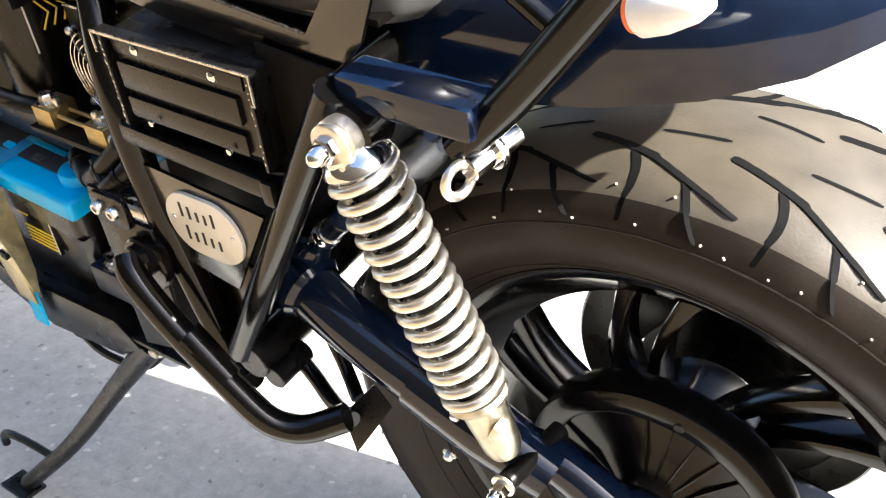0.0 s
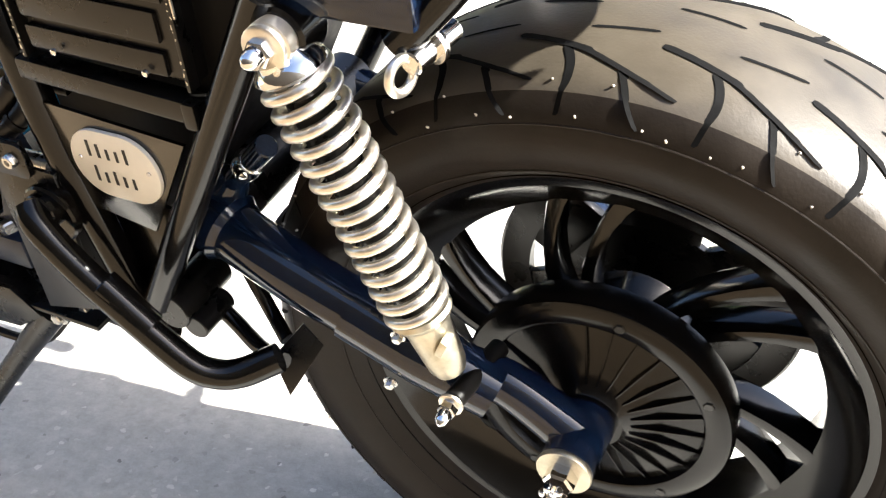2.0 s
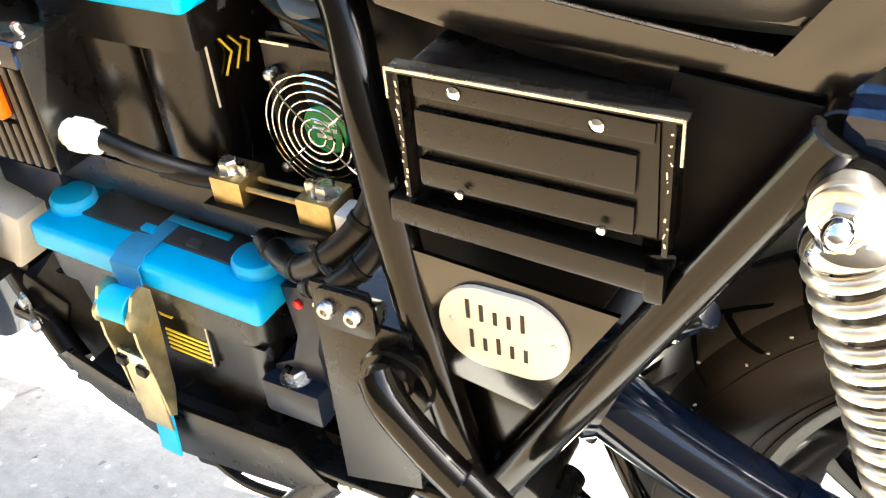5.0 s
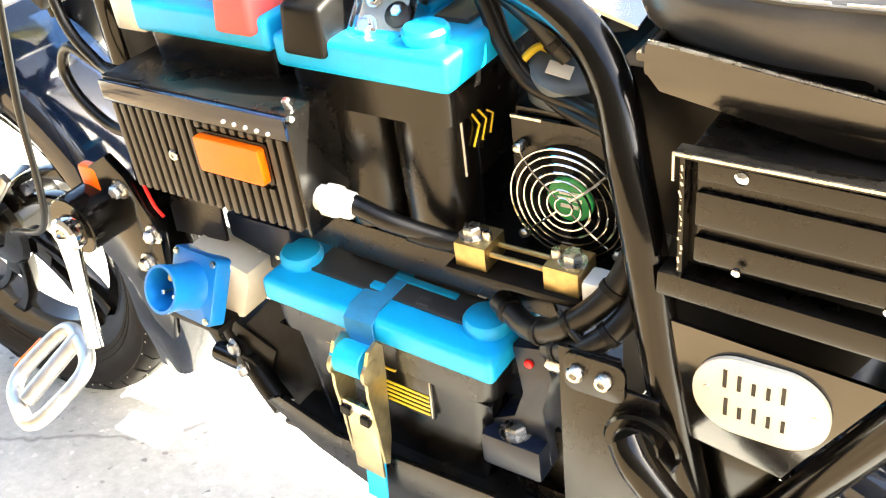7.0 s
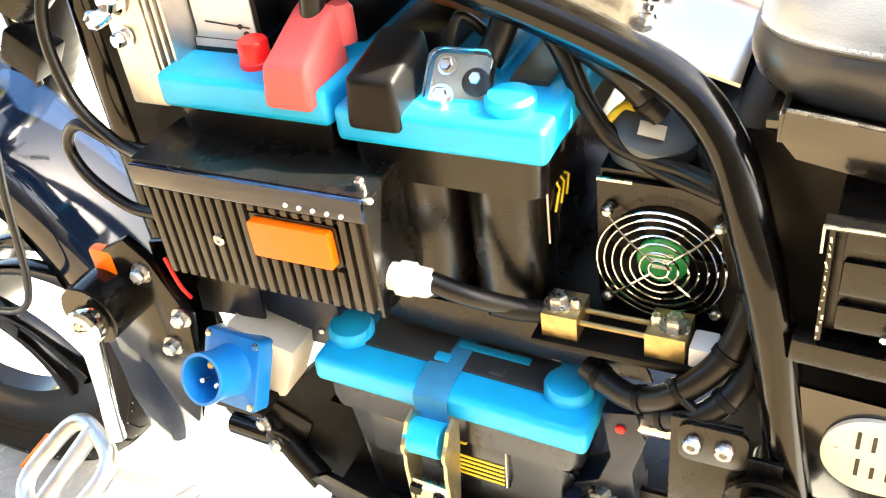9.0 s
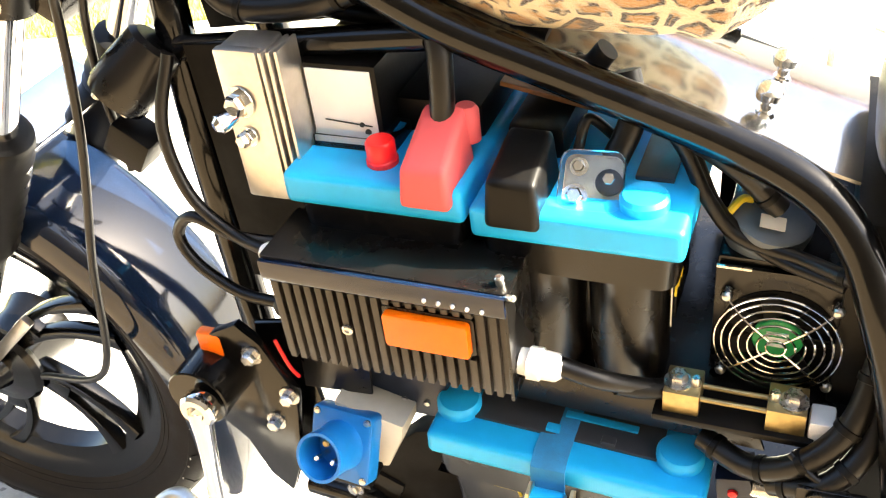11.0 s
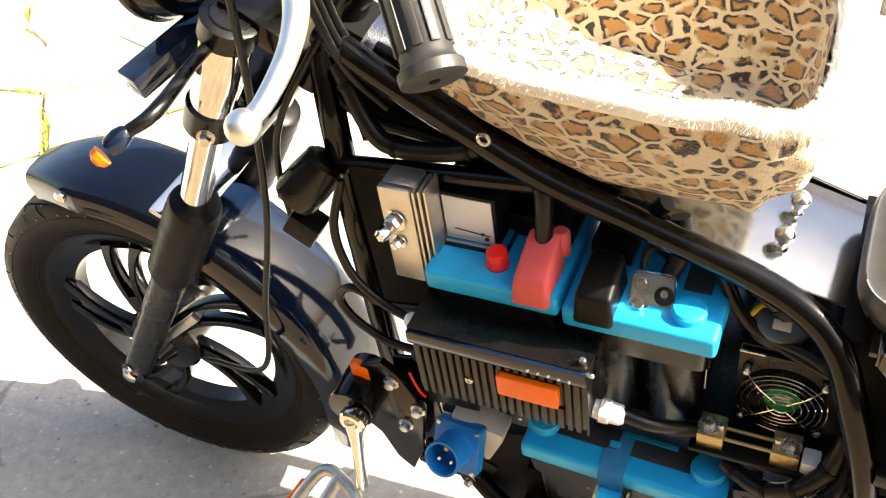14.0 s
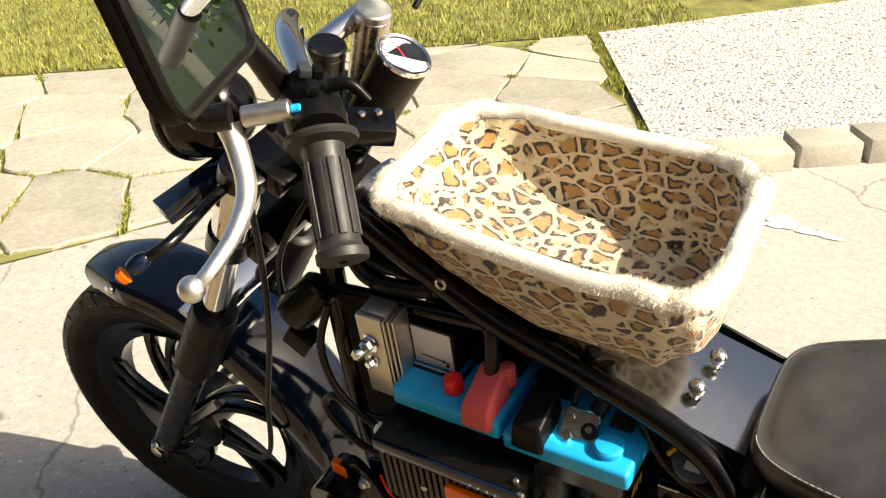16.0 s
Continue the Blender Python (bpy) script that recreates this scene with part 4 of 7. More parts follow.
def cushion():
    """The padded saddle: a narrow nose that widens to the rear, bulging sides, a seam and a low domed top."""
    bm = B()
    nu = 64
    rings = []
    for f, z in ((0.90, 0.776), (0.975, 0.782), (1.0, 0.793), (0.995, 0.803), (0.965, 0.812), (0.935, 0.8165), (0.88, 0.821), (0.78, 0.825), (0.62, 0.828), (0.40, 0.830), (0.18, 0.831), (0.02, 0.831)):
        ring = []
        for k in range(nu):
            a = 2 * math.pi * k / nu
            c, s = math.cos(a), math.sin(a)
            x = -0.327 + 0.170 * f ** 0.8 * math.copysign(abs(c) ** 0.42, c)
            t = min(1.0, max(0.0, (x + 0.50) / 0.20))
            t = t * t * (3 - 2 * t)
            mid, wide = -0.022 * (1 - t), 0.104 + 0.036 * t
            rise = min(1.0, max(0.0, (x + 0.42) / 0.24))
            ring.append(bm.verts.new((x, mid + wide * f * math.copysign(abs(s) ** 0.42, s), z + (z - 0.776) / 0.055 * 0.034 * rise ** 2 - 0.006 * (f < 0.96) * (1 - t) - 0.014 * t * max(0.0, (0.803 - z) / 0.027))))
        rings.append(ring)
    for a, b in zip(rings, rings[1:]):
        for k in range(nu):
            bm.faces.new((a[k], a[(k + 1) % nu], b[(k + 1) % nu], b[k]))
    bm.faces.new(rings[-1])
    bm.faces.new(list(reversed(rings[0])))
    return bm, rings


bm, rings = cushion()
seam = [tuple(v.co) for v in rings[4]]
seat = part("seat", bm, LEATHER, bike, "black leather padded saddle with a stitched seam", sharp=70)
part("seat_piping", tube(B(), seam, 0.0016, 8, 1, closed=True), LEATHER, seat)
bm = B()
n = len(seam)
fine = glide([Vector(p) for p in seam] + [Vector(seam[0])], 4)
for i in range(0, len(fine) - 2, 2):
    a, b = fine[i] + Vector((0, 0, 0.0030)), fine[i].lerp(fine[i + 2], 0.72) + Vector((0, 0, 0.0030))
    q = (a - Vector((-0.33, 0, a.z))).normalized() * 0.0012
    if a.y < -0.085:
        rod(bm, a + q, b + q, 0.0007, seg=6)
part("stitching", bm, THREAD, seat, "pale stitching")

# ---- rear tail fender with a lamp pod
def tail():
    bm = B()
    xs = [-0.21, -0.16, -0.10, -0.04, 0.02, 0.07, 0.105, 0.125, 0.134]
    half = [0.098, 0.104, 0.108, 0.108, 0.100, 0.082, 0.058, 0.034, 0.012]
    low = [0.718, 0.720, 0.723, 0.736, 0.752, 0.770, 0.790, 0.803, 0.812]
    top = [0.806, 0.818, 0.828, 0.836, 0.842, 0.844, 0.842, 0.836, 0.828]
    rows = []
    for x, h, l, t in zip(xs, half, low, top):
        row = []
        for k in range(15):
            a = math.pi * k / 14
            row.append(bm.verts.new((x, -h * math.cos(a), l + (t - l) * math.sin(a) ** 0.75)))
        rows.append(row)
    for a, b in zip(rows, rows[1:]):
        for k in range(14):
            bm.faces.new((a[k], b[k], b[k + 1], a[k + 1]))
    bmesh.ops.recalc_face_normals(bm, faces=bm.faces)
    bmesh.ops.solidify(bm, geom=bm.faces[:], thickness=0.0025)
    return bm


fender = part("rear_fender", tail(), NAVY, bike, "gloss blue-black teardrop rear fender", sharp=60)
lamp = part("rear_indicator", lathe(B(), (0.000, -0.149, 0.826), (0.052, -0.157, 0.846), [(0, 0.0115), (0.003, 0.0135), (0.016, 0.013), (0.034, 0.009), (0.043, 0.004), (0.045, 0.001)], 28), WHITE, bike, "white bullet indicator with an orange lens")
part("lens", lathe(B(), (0.000, -0.149, 0.826), (-0.052, -0.141, 0.806), [(0, 0.0118), (0.003, 0.0110), (0.005, 0.008), (0.006, 0.003)], 28), ORANGE, lamp)
part("stalk", rod(B(), (0.020, -0.150, 0.834), (0.022, -0.095, 0.832), 0.0045), BLACK, lamp)

# ---- shock absorbers
def shock(s):
    top, low = Vector((-0.1995, s * 0.172, 0.719)), Vector((-0.0935, s * 0.156, 0.420))
    eye, foot = Vector((-0.1945, s * 0.170, 0.7105)), Vector((-0.0885, s * 0.158, 0.408))
    d = (low - top).normalized()
    sh = part("shock_absorber", rod(B(), top + d * 0.02, low - d * 0.01, 0.008), STEEL, bike, "chrome rear shock absorber with a silver coil spring")
    part("upper_eye", lathe(B(), eye + Vector((0, 0.016 * s, 0)), eye + Vector((0, s * 0.2, 0)), [(-0.014, 0.0150), (-0.013, 0.0165), (-0.003, 0.0165), (-0.002, 0.0150), (0.000, 0.0150), (0.001, 0.0160), (0.003, 0.0160), (0.004, 0.0145)], 36), SPRING, sh)
    part("eye_boss", lathe(B(), eye + Vector((0, 0.003 * s, 0)), eye - Vector((0, s * 0.2, 0)), [(0, 0.018), (0.002, 0.0205), (0.026, 0.0215), (0.030, 0.020)], 32), BLACK, sh)
    part("eye_neck", tube(B(), [eye + Vector((0, 0.009 * s, -0.010)), eye + Vector((0.004, 0.006 * s, -0.024)), top + d * 0.024], [0.0145, 0.0155, 0.0185], 20, 4), CHROME, sh)
    bm = lathe(B(), top + d * 0.012, low, [(0, 0.013), (0.006, 0.016), (0.012, 0.022), (0.016, 0.0255), (0.020, 0.0265), (0.022, 0.025)], 32)
    part("spring_seat", bm, CHROME, sh, "chrome upper spring cup")
    a, b = top + d * 0.034, low - d * 0.072
    part("spring", tube(B(), helix(a, b, 0.0240, 15.0, 26), 0.0042, 10, 1), SPRING, sh, "close-wound silver coil spring")
    part("damper_body", rod(B(), top + d * 0.05, low - d * 0.06, 0.0155, 0.0155, 24), SATIN, sh)
    bm = lathe(B(), low - d * 0.074, low, [(0, 0.0245), (0.004, 0.026), (0.008, 0.024), (0.012, 0.019), (0.045, 0.017), (0.058, 0.016), (0.066, 0.013)], 28)
    part("lower_clevis", bm, AGED, sh, "grey cast lower mount")
    bm = box(B(), tuple(low - d * 0.05 + Vector((0.016, s * 0.010, 0))), (0.006, 0.014, 0.018), (0, 22, 0), 0.001)
    part("adjuster_tab", bm, AGED, sh)
    for q, r, n in ((eye, 0.0085, 0.016), (foot, 0.0070, 0.018)):
        o = q + Vector((0, s * 0.016, 0))
        part("mount_washer", lathe(B(), o, o + Vector((0, s, 0)), [(0, r * 1.5), (0.0025, r * 1.5), (0.003, r * 1.35)], 28), SPRING, sh)
        part("mount_nut", lathe(B(), o + Vector((0, s * 0.0035, 0)), o + Vector((0, s, 0)), [(0, r * 1.15), (0.007, r * 1.15), (0.008, r)], 6), CHROME, sh)
        part("acorn_cap", lathe(B(), o + Vector((0, s * 0.011, 0)), o + Vector((0, s, 0)), [(0, r * 0.85), (0.006, r * 0.85), (0.011, r * 0.6), (0.0135, r * 0.2)], 20), CHROME, sh)
    part("mount_pin", rod(B(), foot + Vector((0, s * 0.014, 0)), foot + Vector((0.01, -s * 0.06, -0.005)), 0.009), SATIN, sh)
    part("mount_pin", rod(B(), eye, eye - Vector((0, s * 0.03, 0)), 0.011), SATIN, sh)


shock(-1), shock(1)

# ---- swinging arm
for s in (-1, 1):
    arm = part("swing_arm", tube(B(), [(-0.345, s * 0.115, 0.482), (-0.26, s * 0.127, 0.455), (-0.16, s * 0.130, 0.418)], [0.0265, 0.0265, 0.0255], 24, 5), NAVY, bike, "gloss black round swing arm")
    part("arm_sleeve", tube(B(), [(-0.20, s * 0.130, 0.434), (-0.13, s * 0.132, 0.408), (-0.07, s * 0.130, 0.382)], [0.0285, 0.029, 0.024], 24, 4), NAVY, arm)
    part("dropout", tube(B(), [(-0.105, s * 0.124, 0.398), (-0.065, s * 0.118, 0.384), (-0.025, s * 0.116, 0.358), (0.0, s * 0.116, 0.340)], [0.019, 0.020, 0.022, 0.025], 18, 5), NAVY, arm)
part("pivot_collar", lathe(B(), (-0.352, -0.113, 0.484), (-0.26, -0.127, 0.455), [(0, 0.028), (0.004, 0.033), (0.030, 0.0335), (0.036, 0.0285)], 32), NAVY, bike)
part("pivot_tube", rod(B(), (-0.345, -0.135, 0.482), (-0.345, 0.135, 0.482), 0.030, seg=28), SATIN, bike)
la, lb = Vector((-0.338, -0.100, 0.500)), Vector((-0.243, -0.128, 0.600))
link = part("pivot_link", rod(B(), la, la.lerp(lb, 0.80), 0.0100, seg=24), NAVY, bike, "blue-black link with a bright collar")
part("link_collar", lathe(B(), la.lerp(lb, 0.42), lb, [(0, 0.0105), (0.001, 0.0125), (0.008, 0.0125), (0.010, 0.0115), (0.018, 0.0115), (0.019, 0.0102)], 28), CHROME, link)
part("link_socket", lathe(B(), la, lb, [(0, 0.019), (0.004, 0.0205), (0.016, 0.0195), (0.026, 0.014), (0.030, 0.0102)], 28), NAVY, link)
part("inner_guard", tube(B(), [(-0.36, -0.06, 0.36), (-0.33, -0.05, 0.42), (-0.30, -0.045, 0.46)], 0.006, 8, 4), SATIN, bike)

for x, y, z in ((-0.153, -0.158, 0.390), (-0.139, -0.160, 0.452)):
    part("arm_bolt", bolt(B(), (x, y, z), (0.1, -1, -0.2), 0.0045, 0.005), STEEL, bike)

# lifting shackle under the fender strut
ring = part("shackle_bolt", rod(B(), (-0.098, -0.115, 0.706), (-0.107, -0.160, 0.701), 0.0085), CHROME, bike, "chrome eye bolt")
part("shackle_flange", lathe(B(), (-0.102, -0.134, 0.7040), (-0.107, -0.160, 0.701), [(0, 0.0125), (0.003, 0.0135), (0.006, 0.0125)], 24), CHROME, ring)
bm = tube(B(), [(-0.111 + 0.0030 * math.cos(a), -0.165 + 0.0108 * math.cos(a), 0.6955 + 0.0115 * math.sin(a)) for a in np.linspace(0, 2 * math.pi, 28, endpoint=False)], 0.0034, 10, 1, closed=True)
part("shackle_ring", bm, SPRING, ring)

# ---- foot peg tube, foot plate, side stand
peg = part("foot_peg_bar", tube(B(), [(-0.452, -0.205, 0.528), (-0.438, -0.214, 0.514), (-0.405, -0.216, 0.478), (-0.36, -0.215, 0.436), (-0.322, -0.212, 0.398), (-0.302, -0.204, 0.384), (-0.282, -0.192, 0.382), (-0.255, -0.172, 0.392)], 0.0135, 20, 7), BLACK, bike, "gloss black bent foot rest tube")
part("peg_flange", lathe(B(), (-0.446, -0.186, 0.512), (-0.446, -1, 0.512), [(0, 0.026), (0.003, 0.028), (0.008, 0.028), (0.010, 0.026), (0.0101, 0.018)], 32), BLACK, peg)
part("peg_socket", rod(B(), (-0.446, -0.15, 0.515), (-0.446, -0.205, 0.520), 0.017), BLACK, peg)
pa, pb2 = Vector((-0.438, -0.214, 0.514)), Vector((-0.322, -0.212, 0.398))
part("peg_sleeve", rod(B(), pa.lerp(pb2, 0.40), pa.lerp(pb2, 0.74), 0.0150, seg=24), BLACK, peg)
bm = B()
fp = [Vector(p) for p in ((-0.2565, -0.130, 0.394), (-0.236, -0.133, 0.376), (-0.257, -0.168, 0.336), (-0.277, -0.157, 0.368))]
fn = (fp[1] - fp[0]).cross(fp[3] - fp[0]).normalized() * 0.004
fa, fb = [bm.verts.new(p) for p in fp], [bm.verts.new(p + fn) for p in fp]
bm.faces.new(fa), bm.faces.new(list(reversed(fb)))
for i in range(4):
    bm.faces.new((fa[(i + 1) % 4], fa[i], fb[i], fb[(i + 1) % 4]))
bmesh.ops.recalc_face_normals(bm, faces=bm.faces)
bmesh.ops.bevel(bm, geom=bm.edges[:], offset=0.0012, segments=2, profile=0.6, affect="EDGES")
part("foot_plate", bm, SATIN, peg, "small flat black foot plate")
part("lever_link", tube(B(), [(-0.375, -0.13, 0.40), (-0.34, -0.13, 0.372), (-0.30, -0.145, 0.362), (-0.262, -0.160, 0.372)], 0.008, 10, 5), BLACK, bike)
part("lever_link", tube(B(), [(-0.33, -0.11, 0.44), (-0.30, -0.12, 0.39), (-0.27, -0.14, 0.378)], 0.007, 10, 5), BLACK, bike)
part("lever_boss", rod(B(), (-0.372, -0.17, 0.402), (-0.372, -0.10, 0.402), 0.020), SATIN, bike)
part("lever_boss", rod(B(), (-0.352, -0.165, 0.385), (-0.352, -0.12, 0.385), 0.013), SATIN, bike)

stand = part("side_stand", tube(B(), [(-0.545, -0.160, 0.335), (-0.62, -0.180, 0.245), (-0.70, -0.225, 0.140), (-0.775, -0.270, 0.062)], [0.016, 0.013, 0.0115, 0.011], 16, 5), SATIN, bike, "black steel side stand with a hooked tang")
part("tang", tube(B(), [(-0.735, -0.240, 0.105), (-0.785, -0.243, 0.110), (-0.825, -0.245, 0.105), (-0.842, -0.246, 0.092), (-0.845, -0.247, 0.075)], 0.0055, 10, 5), SATIN, stand)
part("stand_foot", box(B(), (-0.782, -0.275, 0.0575), (0.05, 0.034, 0.006), (-11, 0, 0), 0.002), SATIN, stand)
part("stand_bracket", sheet(B(), [(-0.58, 0.37), (-0.50, 0.37), (-0.49, 0.325), (-0.55, 0.31)], -0.150, -0.142, 0.001), SATIN, stand)
part("stand_bolt", bolt(B(), (-0.53, -0.168, 0.338), (0, -1, 0), 0.007), STEEL, stand)

# ---- lower tray
tray = part("lower_tray", span(B(), (-0.83, -0.176, 0.345), (-0.47, 0.14, 0.351), 0.002), SATIN, bike, "black steel tray below the lower battery")
bm = sheet(B(), [(-0.845, 0.372), (-0.825, 0.385), (-0.76, 0.362), (-0.575, 0.368), (-0.545, 0.340), (-0.585, 0.312), (-0.71, 0.300), (-0.79, 0.334)], -0.178, -0.172, 0.001)
part("tray_lip", bm, SATIN, tray)
part("tray_arm", tube(B(), [(-0.985, -0.10, 0.43), (-0.94, -0.12, 0.40), (-0.89, -0.14, 0.36), (-0.855, -0.15, 0.335)], 0.013, 10, 4), PLASTIC, tray)
part("tray_bracket", box(B(), (-0.90, -0.11, 0.385), (0.060, 0.05, 0.045), (0, 25, 0), 0.008), PLASTIC, tray)
part("tray_bracket", box(B(), (-0.945, -0.10, 0.415), (0.045, 0.05, 0.04), (0, 30, 0), 0.008), PLASTIC, tray)
part("tray_bolt", bolt(B(), (-0.915, -0.142, 0.388), (-0.3, -1, 0), 0.007), STEEL, tray)
part("tray_cable", tube(B(), [(-0.72, -0.15, 0.272), (-0.66, -0.16, 0.262), (-0.60, -0.15, 0.26), (-0.57, -0.13, 0.29)], 0.005, 8, 5), CABLE, tray)
part("tray_block", box(B(), (-0.70, -0.14, 0.268), (0.055, 0.03, 0.022), (0, -8, 0), 0.004), PLASTIC, tray)
part("tray_bolt", bolt(B(), (-0.50, -0.156, 0.350), (0, -1, 0), 0.006), STEEL, tray)
part("rear_infill", sheet(B(), [(-0.56, 0.43), (-0.44, 0.43), (-0.41, 0.37), (-0.44, 0.335), (-0.57, 0.335)], -0.138, -0.132, 0.001), SATIN, bike)

# blue-black casting and bracket behind the lower battery
bm = sheet(B(), [(-0.572, 0.522), (-0.545, 0.528), (-0.538, 0.500), (-0.548, 0.462), (-0.543, 0.400), (-0.600, 0.392), (-0.598, 0.432), (-0.576, 0.445), (-0.566, 0.475)], -0.150, -0.118, 0.003)
arm = part("bearing_block", bm, CASTNAVY, bike, "blue-black painted bearing casting")
part("block_foot", span(B(), (-0.602, -0.166, 0.392), (-0.545, -0.110, 0.428), 0.005), CASTNAVY, arm)
part("block_bolt", bolt(B(), (-0.575, -0.150, 0.428), (0, -0.15, 1), 0.010, 0.008), STEEL, arm)
part("red_mark", lathe(B(), (-0.557, -0.1505, 0.510), (-0.557, -1, 0.510), [(0, 0.0042), (0.002, 0.0036), (0.003, 0.0015)], 14), SCARLET, arm)
part("shaft", rod(B(), (-0.553, -0.140, 0.512), (-0.49, -0.140, 0.514), 0.010), STEEL, arm)
bracket = part("side_bracket", sheet(B(), [(-0.512, 0.572), (-0.466, 0.574), (-0.462, 0.548), (-0.438, 0.548), (-0.444, 0.392), (-0.514, 0.372)], -0.184, -0.180, 0.0006), SATIN, bike, "black folded steel bracket with socket screws")
part("bracket_lip", sheet(B(), [(-0.441, 0.548), (-0.438, 0.548), (-0.444, 0.392), (-0.447, 0.392)], -0.180, -0.150), SATIN, bracket)
part("hinge_tab", sheet(B(), rounded(0.046, 0.034, 0.008, 4, -0.483, 0.556), -0.1885, -0.1845, 0.0006), SATIN, bracket)
for x in (-0.496, -0.475):
    part("socket_screw", socket_screw(B(), (x, -0.1885, 0.557), (0, -1, 0), 0.0066, 0.006), STEEL, bracket)

# ---- shelf between the batteries, current shunt
shelf = part("battery_shelf", span(B(), (-0.915, -0.118, 0.578), (-0.47, 0.14, 0.584), 0.001), SATIN, bike, "black steel shelf between the batteries")
part("shelf_lip", sheet(B(), [(-0.825, 0.590), (-0.585, 0.580), (-0.545, 0.566), (-0.538, 0.545), (-0.760, 0.553), (-0.825, 0.558)], -0.132, -0.128, 0.0008), SATIN, shelf)
part("hood", sheet(B(), [(-0.930, 0.606), (-0.862, 0.608), (-0.868, 0.540), (-0.936, 0.534)], -0.152, -0.148, 0.001), SATIN, shelf)
shunt = part("current_shunt", span(B(), (-0.622, -0.155, 0.582), (-0.505, -0.112, 0.588), 0.001), PLASTIC, bike, "brass current shunt on a black base")
for x0, x1 in ((-0.615, -0.588), (-0.540, -0.512)):
    b = part("brass_block", span(B(), (x0, -0.150, 0.588), (x1, -0.120, 0.609), 0.001), BRASS, shunt)
    part("terminal_bolt", bolt(B(), ((x0 + x1) / 2 - 0.004 * (1 if x0 < -0.6 else -1), -0.137, 0.609), (0, 0, 1), 0.0075, 0.008), STEEL, b)
    part("terminal_screw", lathe(B(), ((x0 + x1) / 2 + 0.009 * (1 if x0 < -0.6 else -1), -0.137, 0.609), ((x0 + x1) / 2 + 0.009 * (1 if x0 < -0.6 else -1), -0.137, 1), [(0, 0.004), (0.006, 0.004), (0.008, 0.003)], 12), STEEL, b)
for y in (-0.142, -0.128):
    part("brass_bar", rod(B(), (-0.590, y, 0.600), (-0.538, y, 0.600), 0.0022), BRASS, shunt)
part("white_clip", span(B(), (-0.510, -0.150, 0.584), (-0.492, -0.128, 0.604), 0.003), WHITE, bike, "white plastic cable clip")

# ---- cooling fan on its plate
plate = part("fan_plate", span(B(), (-0.588, -0.098, 0.592), (-0.478, -0.094, 0.695), 0.0008), SATIN, bike, "black fan plate with a chrome finger guard")
part("box_behind", span(B(), (-0.588, -0.092, 0.592), (-0.478, 0.10, 0.700), 0.003), CASE, plate)
fc = Vector((-0.540, -0.104, 0.637))
part("fan_frame", lathe(B(), fc + Vector((0, 0.006, 0)), fc + Vector((0, -1, 0)), [(0, 0.0425), (0.001, 0.0425), (0.001, 0.0400), (0.0002, 0.0395)], 48), RECESS_BLACK, plate)
hub = part("fan_hub", lathe(B(), fc + Vector((0, 0.004, 0)), fc + Vector((0, -1, 0)), [(0, 0.0185), (0.003, 0.0185), (0.004, 0.0175)], 36), GREEN, plate, "round green printed fan label")
for dz, w in ((0.006, 0.016), (0.001, 0.020), (-0.005, 0.014)):
    part("label_bar", span(B(), (fc.x - w / 2, fc.y - 0.0008, fc.z + dz - 0.0014), (fc.x + w / 2, fc.y + 0.0001, fc.z + dz + 0.0014)), PRINT, hub)
for k in range(7):
    a = 2 * math.pi * k / 7
    bm = B()
    box(bm, (fc.x + 0.029 * math.cos(a), fc.y + 0.0035, fc.z + 0.029 * math.sin(a)), (0.020, 0.0015, 0.014), (28, -math.degrees(a), 0), 0.0005, 1)
    part("fan_blade", bm, PLASTIC, plate)
for r in (0.007, 0.0135, 0.0205, 0.027, 0.0335, 0.0395, 0.0450):
    part("guard_ring", tube(B(), [fc + Vector((r * math.cos(a), -0.006 - 0.004 * (1 - r / 0.045), r * math.sin(a))) for a in np.linspace(0, 2 * math.pi, 64, endpoint=False)], 0.0009, 6, 1, closed=True), CHROME, plate)
for sx, sz in ((-1, 1), (1, 1), (1, -1), (-1, -1)):
    part("guard_spoke", tube(B(), [fc + Vector((sx * 0.005, -0.0085, sz * 0.005)), fc + Vector((sx * 0.024, -0.008, sz * 0.022)), fc + Vector((sx * 0.0385, -0.003, sz * 0.037))], 0.0011, 6, 3), CHROME, plate)
    part("guard_screw", lathe(B(), fc + Vector((sx * 0.0385, 0.004, sz * 0.037)), fc + Vector((sx * 0.0385, -1, sz * 0.037)), [(0, 0.0046), (0.006, 0.0046), (0.009, 0.0035), (0.010, 0.002)], 14), STEEL, plate)
part("plate_edge", span(B(), (-0.588, -0.0985, 0.6935), (-0.563, -0.0965, 0.6955)), STEEL, plate)

# ---- finned motor controller
ctl = part("motor_controller", span(B(), (-0.917, -0.186, 0.612), (-0.722, -0.128, 0.708), 0.002), FIN, bike, "dark finned motor controller with an orange reflector")
part("top_cover", sheet(B(), [(-0.919, 0.7085), (-0.719, 0.7070), (-0.719, 0.7135), (-0.919, 0.7150)], -0.1875, -0.122, 0.0012), SATIN, ctl, "gloss blue-black top cover")
k = 0
x = -0.911
while x < -0.727:
    inside = -0.820 < x < -0.744
    if not inside:
        part("cooling_fin", span(B(), (x, -0.1920, 0.614), (x + 0.0058, -0.1855, 0.6945), 0.0012), FIN, ctl)
    else:
        part("cooling_fin", span(B(), (x, -0.1920, 0.614), (x + 0.0058, -0.1855, 0.648), 0.0012), FIN, ctl)
        part("cooling_fin", span(B(), (x, -0.1920, 0.689), (x + 0.0058, -0.1855, 0.6945), 0.0012), FIN, ctl)
    x += 0.0094
